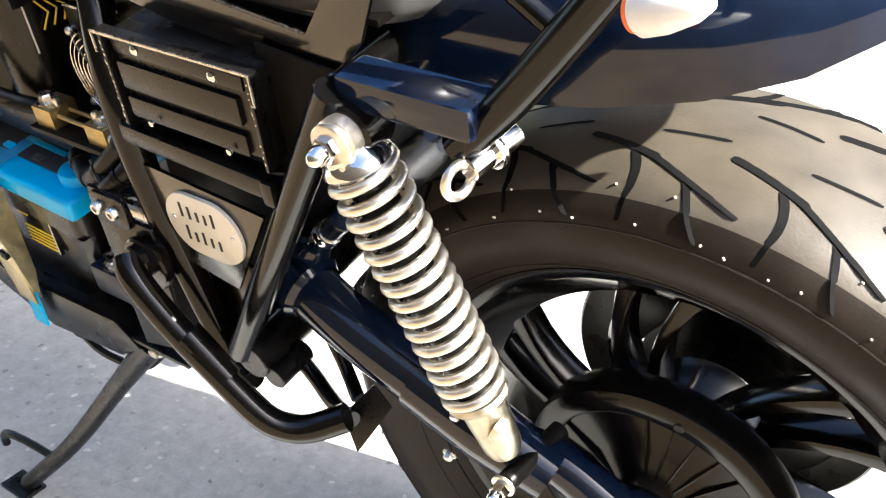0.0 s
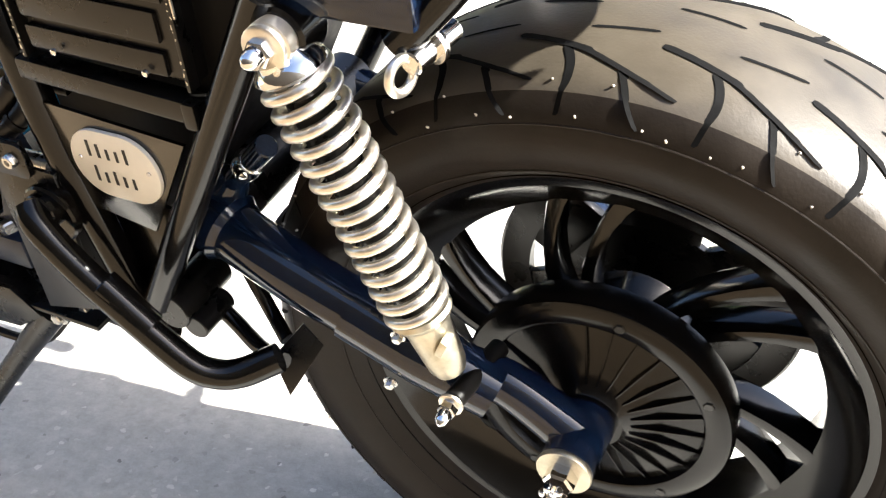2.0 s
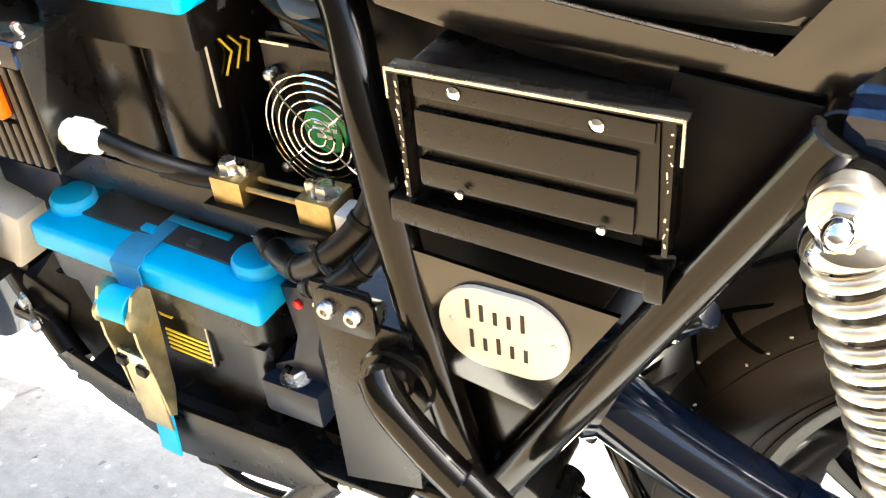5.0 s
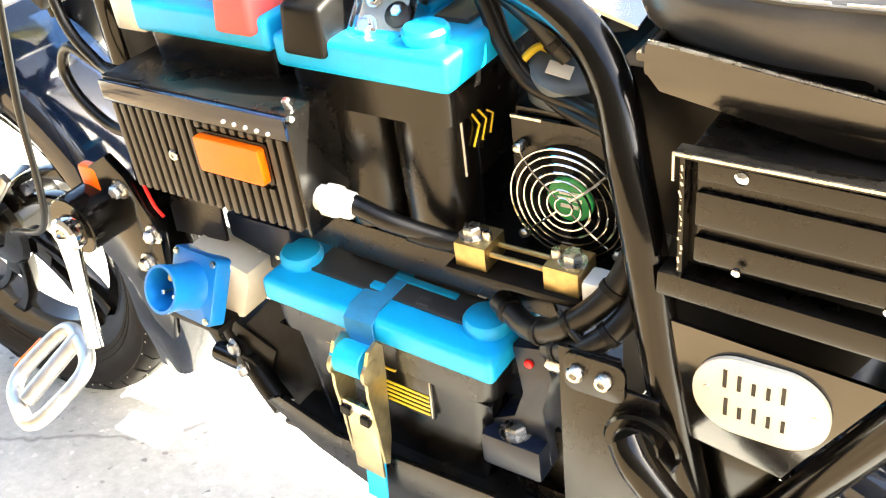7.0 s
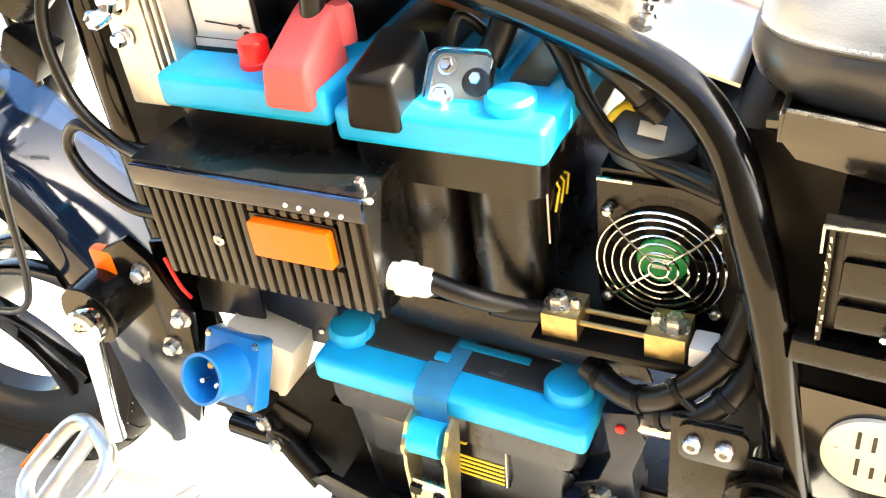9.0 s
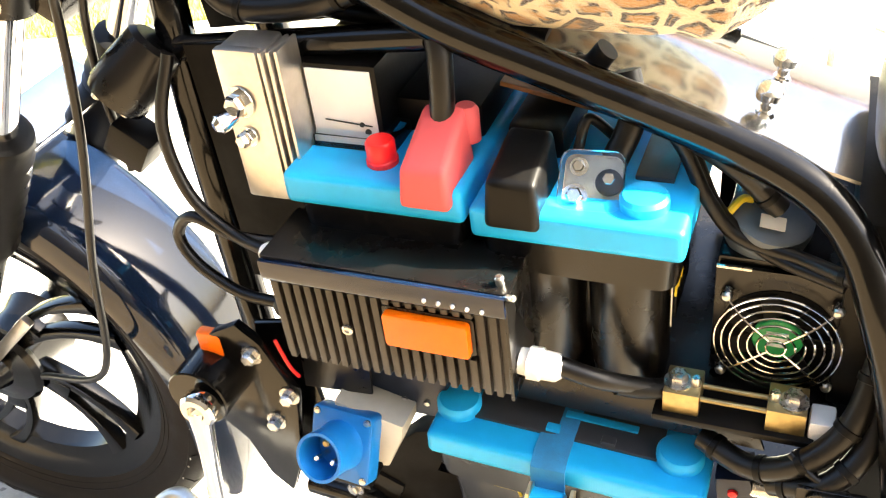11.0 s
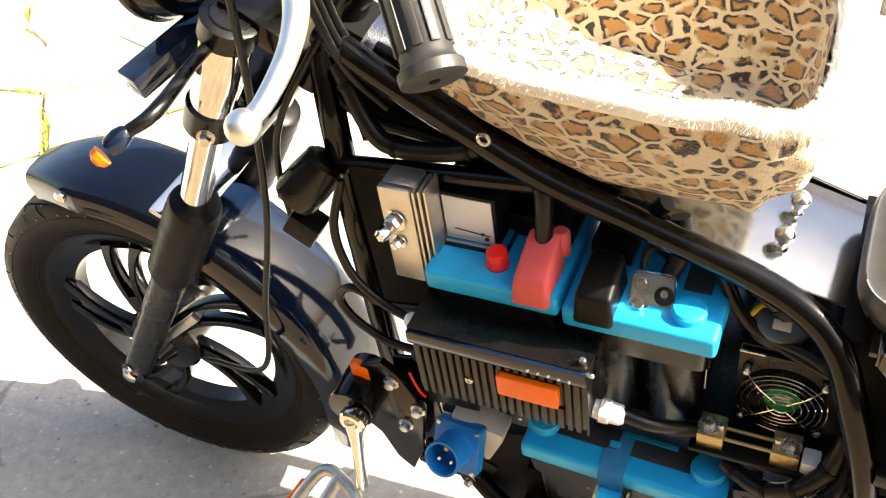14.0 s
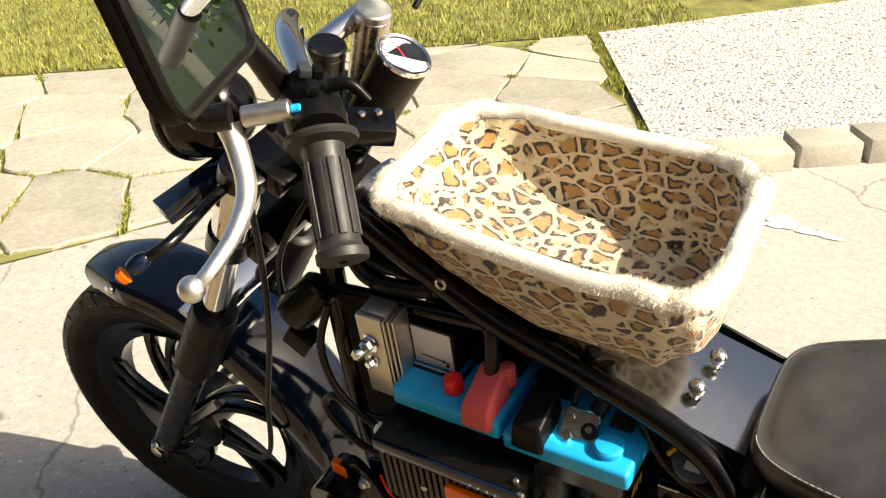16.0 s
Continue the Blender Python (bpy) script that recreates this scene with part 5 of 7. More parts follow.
part("end_cap", span(B(), (-0.7215, -0.190, 0.610), (-0.7185, -0.125, 0.709), 0.001), SATIN, ctl)
refl = part("orange_reflector", sheet(B(), rounded(0.068, 0.031, 0.003, 3, -0.7825, 0.6685), -0.1975, -0.1880, 0.0012), ORANGE, ctl, "flat rectangular orange reflector")
part("reflector_back", sheet(B(), rounded(0.074, 0.036, 0.003, 3, -0.7825, 0.6685), -0.190, -0.1855, 0.0008), SATIN, ctl)
part("front_screw", socket_screw(B(), (-0.851, -0.1915, 0.657), (0, -1, 0), 0.0048, 0.003), STEEL, ctl)
part("top_band", span(B(), (-0.919, -0.1925, 0.6950), (-0.7195, -0.1876, 0.7130), 0.0015), NAVY, ctl, "gloss blue-black edge band")
for k in range(5):
    part("status_light", lathe(B(), (-0.781 + k * 0.0111, -0.1925, 0.7010 - k * 0.0005), (-0.781 + k * 0.0111, -1, 0.7010 - k * 0.0005), [(0, 0.0018), (0.0018, 0.0015), (0.0022, 0.0006)], 10), PRINT, ctl)
part("terminal_stub", rod(B(), (-0.727, -0.176, 0.713), (-0.727, -0.178, 0.722), 0.0035), STEEL, ctl)
part("terminal_stub", rod(B(), (-0.727, -0.183, 0.708), (-0.712, -0.190, 0.714), 0.0025), STEEL, ctl)
gland = part("cable_gland", lathe(B(), (-0.7185, -0.172, 0.637), (-0.60, -0.168, 0.630), [(0, 0.0105), (0.006, 0.0108), (0.007, 0.0132), (0.017, 0.0132), (0.018, 0.0115), (0.029, 0.0112), (0.033, 0.008)], 10), WHITE, ctl, "white hexagon cable gland")
part("gland_cable", tube(B(), [(-0.690, -0.170, 0.637), (-0.66, -0.166, 0.626), (-0.635, -0.152, 0.612), (-0.617, -0.140, 0.602)], [0.0078, 0.0078, 0.0072, 0.0065], 14, 6), CABLE, ctl)
part("cable_sleeve", tube(B(), [(-0.648, -0.158, 0.616), (-0.632, -0.150, 0.608), (-0.615, -0.138, 0.600)], 0.0085, 12, 4), PLASTIC, ctl)
for z in (0.697, 0.642):
    g = part("cable_gland", lathe(B(), (-0.917, -0.165, z), (-1.0, -0.160, z + 0.01), [(0, 0.010), (0.006, 0.011), (0.012, 0.009), (0.016, 0.006)], 12), WHITE if z > 0.66 else PLASTIC, ctl)
part("loop_cable", tube(B(), [(-0.930, -0.163, 0.699), (-0.965, -0.155, 0.705), (-1.00, -0.150, 0.735), (-1.015, -0.14, 0.790), (-1.005, -0.12, 0.845)], 0.0052, 10, 7), CABLE, bike)
part("loop_cable", tube(B(), [(-0.930, -0.163, 0.644), (-0.97, -0.160, 0.645), (-1.01, -0.155, 0.665), (-1.025, -0.15, 0.69), (-1.005, -0.15, 0.712), (-0.965, -0.152, 0.700), (-0.93, -0.140, 0.690)], 0.0052, 10, 7), CABLE, bike)

# ---- charging inlet
inlet = part("inlet_box", sheet(B(), [(-0.898, 0.540), (-0.834, 0.524), (-0.836, 0.510), (-0.856, 0.466), (-0.872, 0.462), (-0.905, 0.472)], -0.168, -0.128, 0.003), BEIGE, bike, "pale grey inlet box with a blue three-pin socket")
ix, iz = Vector((0.057, -0.005, 0.001)).normalized(), Vector((0.007, 0.025, 0.049)).normalized()
iy = iz.cross(ix).normalized()
iz = ix.cross(iy)
IN = Matrix(((ix.x, iy.x, iz.x, -0.886), (ix.y, iy.y, iz.y, -0.187), (ix.z, iy.z, iz.z, 0.509), (0, 0, 0, 1)))
flange = B()
sheet(flange, rounded(0.061, 0.064, 0.005, 4), -0.004, 0.014, 0.002)
flange.transform(IN)
part("socket_flange", flange, SOCKET, inlet, "blue socket flange")
bm = lathe(B(), (0, -0.003, 0), (0, -1, 0), [(0, 0.0235), (0.004, 0.0218), (0.028, 0.0214), (0.031, 0.0226), (0.036, 0.0224), (0.036, 0.0196), (0.006, 0.0185)], 40)
bm.transform(IN)
cup = part("socket_cup", bm, SOCKET, inlet, "round blue socket shroud")
for a, r in ((90, 0.0034), (215, 0.0027), (325, 0.0027)):
    bm = rod(B(), (0.0100 * math.cos(radians(a)), -0.005, 0.0100 * math.sin(radians(a))), (0.0100 * math.cos(radians(a)), -0.030, 0.0100 * math.sin(radians(a))), r)
    bm.transform(IN)
    part("contact_pin", bm, BRASS if a == 90 else CHROME, inlet)
for sx in (-1, 1):
    for sz in (-1, 1):
        bm = lathe(B(), (sx * 0.0255, -0.004, sz * 0.027), (sx * 0.0255, -1, sz * 0.027), [(0, 0.0034), (0.002, 0.0030), (0.0022, 0.001)], 12)
        bm.transform(IN)
        part("flange_screw", bm, STEEL, inlet)
part("flap_edge", sheet(B(), [(-0.925, 0.474), (-0.862, 0.470), (-0.862, 0.464), (-0.925, 0.466)], -0.196, -0.150, 0.001), PLASTIC, inlet)

# ---- voltage converter (finned aluminium box) and panel meter
conv = part("converter_box", span(B(), (-0.955, -0.132, 0.728), (-0.918, -0.122, 0.858), 0.003), CAST, bike, "cast aluminium converter with fins")
for i in range(3):
    part("converter_fin", span(B(), (-0.9165 + i * 0.0055, -0.131 + 0.002 * i, 0.730), (-0.9135 + i * 0.0055, -0.098 + 0.001 * i, 0.857), 0.001), CAST, conv)
part("converter_body", span(B(), (-0.955, -0.122, 0.729), (-0.916, -0.092, 0.857), 0.004), CAST, conv)
for z, s in ((0.816, 0.009), (0.786, 0.006)):
    part("converter_bolt", bolt(B(), (-0.940, -0.132, z), (-0.2, -1, 0), s, 0.010), CHROME, conv)
part("bolt_knob", lathe(B(), (-0.945, -0.136, 0.806), (-0.965, -0.165, 0.800), [(0, 0.005), (0.010, 0.008), (0.015, 0.008), (0.019, 0.004)], 16), CHROME, conv)
meter = part("panel_meter", span(B(), (-0.906, -0.097, 0.763), (-0.842, 0.060, 0.834), 0.002), PLASTIC, bike, "black framed panel meter with a white face")
part("meter_face", span(B(), (-0.9010, -0.0985, 0.7685), (-0.8465, -0.0968, 0.830), 0.0004), CARD, meter)
part("needle", rod(B(), (-0.850, -0.0995, 0.7845), (-0.890, -0.0995, 0.7875), 0.0006), INK, meter)
for x, z, r in ((-0.8590, 0.7850, 0.0020), (-0.8545, 0.7790, 0.0026)):
    part("needle_pivot", lathe(B(), (x, -0.0985, z), (x, -1, z), [(0, r), (0.0012, r), (0.0016, r * 0.5)], 12), INK, meter)
part("bracket_plate", sheet(B(), [(-1.016, 0.836), (-0.905, 0.846), (-0.905, 0.600), (-1.010, 0.600)], -0.088, -0.084, 0.002), MATT, bike, "black bracket plate behind the converter")

# ---- cable bundles
def bundle(points, r, wraps=0, name="wiring_cable"):
    c = part(name, tube(B(), points, r, 14, 8), CABLE, bike)
    if wraps:
        P = glide(points, 10)
        for i in range(wraps):
            j = 3 + int((len(P) - 7) * i / max(1, wraps - 1))
            d = (P[j + 1] - P[j - 1]).normalized()
            part("cable_tie", lathe(B(), P[j] - d * 0.003, P[j] + d, [(0, r * 1.01), (0.0005, r * 1.14), (0.0055, r * 1.14), (0.006, r * 1.01)], 14), PLASTIC, c)
    return c


bundle([(-0.470, -0.125, 0.655), (-0.482, -0.150, 0.610), (-0.510, -0.165, 0.578), (-0.545, -0.160, 0.556), (-0.585, -0.14, 0.556)], 0.0095, 5)
bundle([(-0.462, -0.120, 0.640), (-0.470, -0.155, 0.595), (-0.495, -0.175, 0.568), (-0.53, -0.165, 0.548)], 0.0090, 3)
bundle([(-0.505, -0.170, 0.575), (-0.487, -0.176, 0.560), (-0.478, -0.180, 0.545)], 0.0035)
bundle([(-0.52, -0.165, 0.585), (-0.500, -0.176, 0.575), (-0.478, -0.178, 0.568)], 0.0028, name="bright_lead")
bundle([(-0.99, -0.06, 0.955), (-0.93, -0.060, 0.905), (-0.85, -0.062, 0.872), (-0.75, -0.066, 0.838), (-0.66, -0.075, 0.812), (-0.585, -0.08, 0.772), (-0.55, -0.075, 0.735)], 0.0085, 4)
bundle([(-1.02, -0.055, 0.945), (-0.985, -0.075, 0.885), (-0.955, -0.080, 0.868), (-0.90, -0.080, 0.872), (-0.86, -0.078, 0.885)], 0.0105, 3)
bundle([(-0.70, -0.07, 0.83), (-0.63, -0.078, 0.795), (-0.600, -0.085, 0.745), (-0.575, -0.088, 0.716), (-0.53, -0.095, 0.708), (-0.49, -0.12, 0.712)], 0.0055, 2)
bundle([(-0.70, -0.06, 0.835), (-0.625, -0.07, 0.79), (-0.592, -0.082, 0.735), (-0.555, -0.09, 0.706), (-0.50, -0.11, 0.700)], 0.0050)
bundle([(-0.98, -0.04, 0.96), (-0.90, -0.045, 0.93), (-0.80, -0.05, 0.88), (-0.72, -0.055, 0.85)], 0.007, 2)
bundle([(-1.04, -0.05, 0.90), (-1.0, -0.045, 0.87), (-0.94, -0.045, 0.86), (-0.86, -0.05, 0.852), (-0.80, -0.05, 0.858)], 0.007, 2)
bundle([(-0.665, -0.09, 0.770), (-0.655, -0.075, 0.800), (-0.662, -0.065, 0.83)], 0.010, name="battery_lead")
bundle([(-0.69, -0.095, 0.78), (-0.685, -0.085, 0.80), (-0.672, -0.075, 0.785), (-0.66, -0.08, 0.775)], 0.004)
bundle([(-0.74, -0.05, 0.815), (-0.72, -0.06, 0.83), (-0.69, -0.065, 0.83), (-0.675, -0.065, 0.845)], 0.009)
board = part("circuit_board", box(B(), (-0.715, 0.00, 0.790), (0.10, 0.09, 0.004), (0, 12, 0), 0.0005), COPPER, bike, "small brown circuit board with components")
rnd = random.Random(2)
for i in range(12):
    part("component", box(B(), (-0.715 + rnd.uniform(-0.04, 0.04), rnd.uniform(-0.04, 0.03), 0.797), (rnd.uniform(0.005, 0.012), rnd.uniform(0.005, 0.012), 0.012), (0, 12, 0), 0.001), rnd.choice((PLASTIC, BRASS, BEIGE, RED)), board)
can = part("round_relay", lathe(B(), (-0.560, -0.060, 0.700), (-0.545, -0.075, 0.760), [(0, 0.030), (0.018, 0.031), (0.026, 0.030), (0.029, 0.026), (0.030, 0.010)], 36), CANGREY, bike, "round grey relay with a small pale label")
part("relay_label", box(B(), (-0.553, -0.085, 0.7295), (0.018, 0.010, 0.001), (35, 14, 10)), BEIGE, can)
part("yellow_lead", tube(B(), [(-0.588, -0.08, 0.722), (-0.583, -0.08, 0.732), (-0.576, -0.072, 0.738), (-0.570, -0.066, 0.734)], 0.0030, 8, 5), YELLOW, bike)

# added sheet that darkens the bright gaps among the cables
part("wiring_fill", sheet(B(), [(-0.610, 0.590), (-0.610, 0.785), (-0.500, 0.745), (-0.465, 0.700), (-0.465, 0.590)], 0.100, 0.104, 0.0006), PLASTIC, bike, "added dark sheet filling the gaps behind the wiring")
guard_plate = part("tray_guard", sheet(B(), [(-0.926, 0.392), (-0.885, 0.432), (-0.845, 0.475), (-0.795, 0.490), (-0.795, 0.345), (-0.850, 0.312), (-0.872, 0.320), (-0.918, 0.344)], -0.130, -0.106, 0.004), MATT, tray)
part("guard_lug", rod(B(), (-0.902, -0.145, 0.366), (-0.902, -0.10, 0.366), 0.016), SATIN, guard_plate)
part("guard_bolt", bolt(B(), (-0.902, -0.145, 0.366), (-0.3, -1, 0), 0.007, 0.009), STEEL, guard_plate)
relay = part("relay_box", span(B(), (-0.880, -0.136, 0.508), (-0.802, -0.090, 0.560), 0.004), CASTNAVY, bike, "blue-black relay box below the controller")
for x in (-0.845, -0.823):
    part("relay_screw", lathe(B(), (x, -0.136, 0.526), (x, -1, 0.526), [(0, 0.0032), (0.002, 0.0028), (0.003, 0.001)], 12), STEEL, relay)

# ---- top panel with key switches, behind the basket
def top_panel():
    bm = B()
    xs, zs = (-0.50, -0.60, -0.70, -0.80, -0.90, -1.0), (0.762, 0.792, 0.826, 0.862, 0.905, 0.955)
    rows = []
    for x, z in zip(xs, zs):
        w = 0.074 if x > -0.95 else 0.05
        rows.append([bm.verts.new((x, y, z + 0.010 * math.cos(y / w * 1.45))) for y in np.linspace(-w, w, 13)])
    for a, b in zip(rows, rows[1:]):
        for k in range(12):
            bm.faces.new((a[k], a[k + 1], b[k + 1], b[k]))
    bmesh.ops.recalc_face_normals(bm, faces=bm.faces)
    bmesh.ops.solidify(bm, geom=bm.faces[:], thickness=0.003)
    return bm


top = part("top_panel", top_panel(), TOPGREY, bike, "gloss dark metallic tank-top panel with chrome switches", sharp=60)
for x, y in ((-0.571, -0.038), (-0.565, 0.016)):
    z = 0.782
    part("switch_base", lathe(B(), (x, y, z), (x + 0.004, y, z + 0.02), [(0, 0.011), (0.003, 0.0115), (0.005, 0.009), (0.010, 0.006)], 20), CHROME, top)
    part("switch_knob", lathe(B(), (x + 0.002, y, z + 0.010), (x + 0.006, y, z + 0.04), [(0, 0.004), (0.006, 0.0045), (0.010, 0.009), (0.016, 0.010), (0.021, 0.007), (0.023, 0.002)], 20), CHROME, top)
part("filler_ring", lathe(B(), (-0.612, 0.01, 0.797), (-0.606, 0.01, 0.817), [(0, 0.030), (0.004, 0.031), (0.007, 0.028), (0.004, 0.024), (0.001, 0.022)], 40), CHROME, top)
for s in (-1, 1):
    part("tank_side", sheet(B(), [(-0.60, 0.80), (-0.73, 0.848), (-0.86, 0.905), (-0.86, 0.893), (-0.73, 0.832), (-0.60, 0.785)], s * 0.070, s * 0.074), BLACK, top)

# ---- crank plates, crank arm and pedal
cp = part("crank_bracket", sheet(B(), [(-1.010, 0.600), (-0.975, 0.620), (-0.955, 0.602), (-0.930, 0.545), (-0.945, 0.455), (-0.965, 0.405), (-0.985, 0.425), (-1.000, 0.470), (-1.03, 0.50)], -0.176, -0.166, 0.002), BLACK, bike, "black steel pedal crank bracket with bolts")
part("crank_housing", rod(B(), (-1.012, -0.208, 0.553), (-1.012, -0.140, 0.553), 0.030, seg=28), BLACK, cp)
part("rear_plate", sheet(B(), [(-0.975, 0.60), (-0.935, 0.61), (-0.92, 0.48), (-0.955, 0.44), (-0.985, 0.47)], -0.150, -0.143, 0.002), BLACK, cp)
for x, z in ((-0.965, 0.588), (-0.937, 0.545), (-0.959, 0.507)):
    part("bracket_bolt", bolt(B(), (x, -0.176, z), (0, -1, 0), 0.0068, 0.008), STEEL, cp)
part("red_wire", tube(B(), [(-0.945, -0.165, 0.60), (-0.935, -0.168, 0.575), (-0.93, -0.165, 0.56)], 0.0018, 8, 4), SCARLET, cp)
crank = part("pedal_crank", tube(B(), [(-1.000, -0.222, 0.556), (-1.001, -0.226, 0.518), (-1.004, -0.230, 0.476), (-1.008, -0.234, 0.428)], [0.011, 0.0085, 0.0075, 0.0085], 14, 5, flat=0.65), CHROME, bike, "polished pedal crank with a folding pedal")
part("crank_eye", lathe(B(), (-1.000, -0.212, 0.557), (-1.000, -1, 0.557), [(0, 0.0155), (0.003, 0.0175), (0.013, 0.0175), (0.016, 0.015), (0.016, 0.0085), (0.009, 0.008)], 28), CHROME, crank)
pr, pl, pt, pb = Vector((-0.995, -0.250, 0.415)), Vector((-1.112, -0.285, 0.376)), Vector((-1.090, -0.228, 0.410)), Vector((-1.032, -0.300, 0.376))
pc = (pr + pl + pt + pb) / 4
px_, py_ = ((pr + pt) - (pl + pb)).normalized(), ((pt + pl) - (pr + pb)).normalized()
pz_ = px_.cross(py_).normalized()
py_ = pz_.cross(px_)
PED = Matrix(((px_.x, py_.x, pz_.x, pc.x), (px_.y, py_.y, pz_.y, pc.y), (px_.z, py_.z, pz_.z, pc.z), (0, 0, 0, 1)))
bm = B()
tube(bm, [(0.046 * math.copysign(abs(math.cos(a)) ** 0.55, math.cos(a)), 0.040 * math.copysign(abs(math.sin(a)) ** 0.55, math.sin(a)), 0) for a in np.linspace(0, 2 * math.pi, 40, endpoint=False)], 0.0085, 10, 1, flat=1.0, closed=True)
bm.transform(PED)
cage = part("pedal_cage", bm, CAST, crank, "silver pedal cage")
bm = rod(B(), (0.05, 0.01, 0), (-0.036, 0.0, 0), 0.009)
bm.transform(PED)
part("pedal_spindle", bm, CAST, crank)
bm = box(B(), (-0.010, 0.049, 0), (0.040, 0.004, 0.010), (0, 0, 0), 0.001)
bm.transform(PED)
part("pedal_reflector", bm, ORANGE, crank)
part("front_reflector", box(B(), (-1.007, -0.171, 0.590), (0.026, 0.012, 0.026), (0, 0, 0), 0.004), ORANGE, bike, "small orange side reflector")

# ---- front fork and fender
def fork(s):
    def on(z, y=0.100):
        return Vector((-1.249 - (0.728 - z) * (0.645 if z < 0.728 else 0.52), s * y, z))

    leg = part("fork_leg", rod(B(), on(1.006), on(0.70), 0.0195, seg=28), CHROME, bike, "chrome fork leg with a black rubber sleeve")
    bm = lathe(B(), on(0.742), on(0.580), [(0, 0.025), (0.004, 0.032), (0.012, 0.034)] + [(0.020 + i * 0.011, 0.0330 + 0.0022 * (i % 2)) for i in range(14)] + [(0.184, 0.028)], 28)
    part("fork_cover", lathe(B(), on(0.992), on(0.872), [(0, 0.026), (0.003, 0.0275), (0.104, 0.0275), (0.112, 0.0262), (0.116, 0.021)], 32), CHROME, leg, "polished upper fork cover")
    part("fork_sleeve", bm, PLASTIC, leg, "black ribbed rubber fork sleeve")
    part("fork_slider", lathe(B(), on(0.592), on(0.30), [(0, 0.026), (0.02, 0.0255), (0.30, 0.0225), (0.335, 0.0225), (0.347, 0.016)], 28), SATIN, leg)
    part("axle_clamp", rod(B(), on(0.322, 0.118), on(0.322, 0.060), 0.021), SATIN, leg)
    part("axle_nut", lathe(B(), on(0.322, 0.118), on(0.322, 0.2), [(0, 0.013), (0.009, 0.013), (0.011, 0.010)], 6), CHROME, leg)
    q = on(0.36, 0.122)
    part("pinch_bolt", bolt(B(), q + Vector((-0.02, 0, -0.02)), (-0.4, s, 0), 0.006, 0.008), CHROME, leg)
    for z, t in ((0.888, 0.036), (1.005, 0.026)):
        part("clamp_collar", lathe(B(), on(z + t / 2), on(z - t), [(0, 0.027), (0.002, 0.0310), (t, 0.0310), (t + 0.002, 0.027)], 28), SATIN, leg)
    part("fork_cap", rod(B(), on(1.020), on(1.002), 0.022, seg=24), SATIN, leg)
    part("clamp_bolt", bolt(B(), on(0.880, 0.130) + Vector((0.012, 0, 0)), (0.5, s, 0), 0.007, 0.009), STEEL, leg)
    return on


on = fork(-1)
fork(1)
for z in (0.880, 1.005):
    c = on(z, 0.0)
    part("fork_yoke", box(B(), (c.x + 0.02, 0, z), (0.075, 0.20, 0.030), (0, 32, 0), 0.008), BLACK, bike)
part("fender_bridge", box(B(), (-1.305, 0, 0.690), (0.060, 0.20, 0.010), (0, 32, 0), 0.003), CHROME, bike, "bright fender bridge")
part("fender_stay", box(B(), (-1.268, -0.092, 0.695), (0.060, 0.012, 0.030), (0, 32, 0), 0.003), CHROME, bike)


def mudguard():
    bm = B()
    rows = []
    for a in np.linspace(radians(112), radians(-27), 46):
        t = (math.degrees(a) + 27) / 139
        R = 0.356 + 0.012 * (1 - t)
        w = 0.074 * min(1.0, 0.35 + 2.8 * min(t, 1 - t) + 0.25)
        row = []
        for k in range(13):
            b = math.pi * k / 12
            cb, drop = math.cos(b), 0.044 * (1 - max(0.0, math.sin(b)) ** 0.5)
            row.append(bm.verts.new((FRONT[0] + (R - drop) * math.cos(a), -w * math.copysign(abs(cb) ** 0.55, cb), FRONT[2] + (R - drop) * math.sin(a))))
        rows.append(row)
    for a, b in zip(rows, rows[1:]):
        for k in range(12):
            bm.faces.new((a[k], b[k], b[k + 1], a[k + 1]))
    bmesh.ops.recalc_face_normals(bm, faces=bm.faces)
    bmesh.ops.solidify(bm, geom=bm.faces[:], thickness=0.0022)
    return bm


guard = part("front_fender", mudguard(), NAVY, bike, "gloss blue-black front fender", sharp=60)
part("fender_rivet", lathe(B(), (-1.53, -0.070, 0.655), (-1.53, -1, 0.66), [(0, 0.010), (0.003, 0.009), (0.005, 0.003)], 16), CHROME, guard)
# brake drum side plate of the front wheel
part("brake_plate", lathe(B(), (FRONT[0], -0.030, FRONT[2]), (FRONT[0], -1, FRONT[2]), [(0, 0.062), (0.008, 0.066), (0.016, 0.060), (0.022, 0.030), (0.050, 0.018)], 40), BLACK, front_wheel)
part("brake_arm", box(B(), (FRONT[0] + 0.07, -0.060, FRONT[2] + 0.075), (0.13, 0.010, 0.016), (0, -42, 0), 0.003), CAST, front_wheel, "cast brake arm")

# ---- horn, headlamp, indicator
ha, hd = Vector((-1.082, -0.112, 0.792)), Vector((0.60, 0.45, 0.66)).normalized()
horn = part("horn", lathe(B(), ha, ha + hd, [(0, 0.018), (0.003, 0.026), (0.010, 0.028), (0.030, 0.028), (0.062, 0.025), (0.066, 0.020)], 32), SATIN, bike, "black horn below the steering head")
part("horn_back", box(B(), (-1.080, -0.105, 0.750), (0.040, 0.032, 0.034), (0, 34, 0), 0.004), PLASTIC, horn)
for dx in (-0.012, 0.012):
    part("horn_screw", lathe(B(), ha + Vector((dx, -0.004, -dx * 0.6)), ha - hd, [(0, 0.0042), (0.003, 0.0036), (0.004, 0.0015)], 12), STEEL, horn)
# infill added to keep the space behind the neck cables dark
part("neck_fill", sheet(B(), [(-1.045, 0.985), (-0.930, 0.925), (-0.810, 0.868), (-0.800, 0.852), (-1.030, 0.822)], -0.030, 0.030, 0.003), MATT, frame_part)
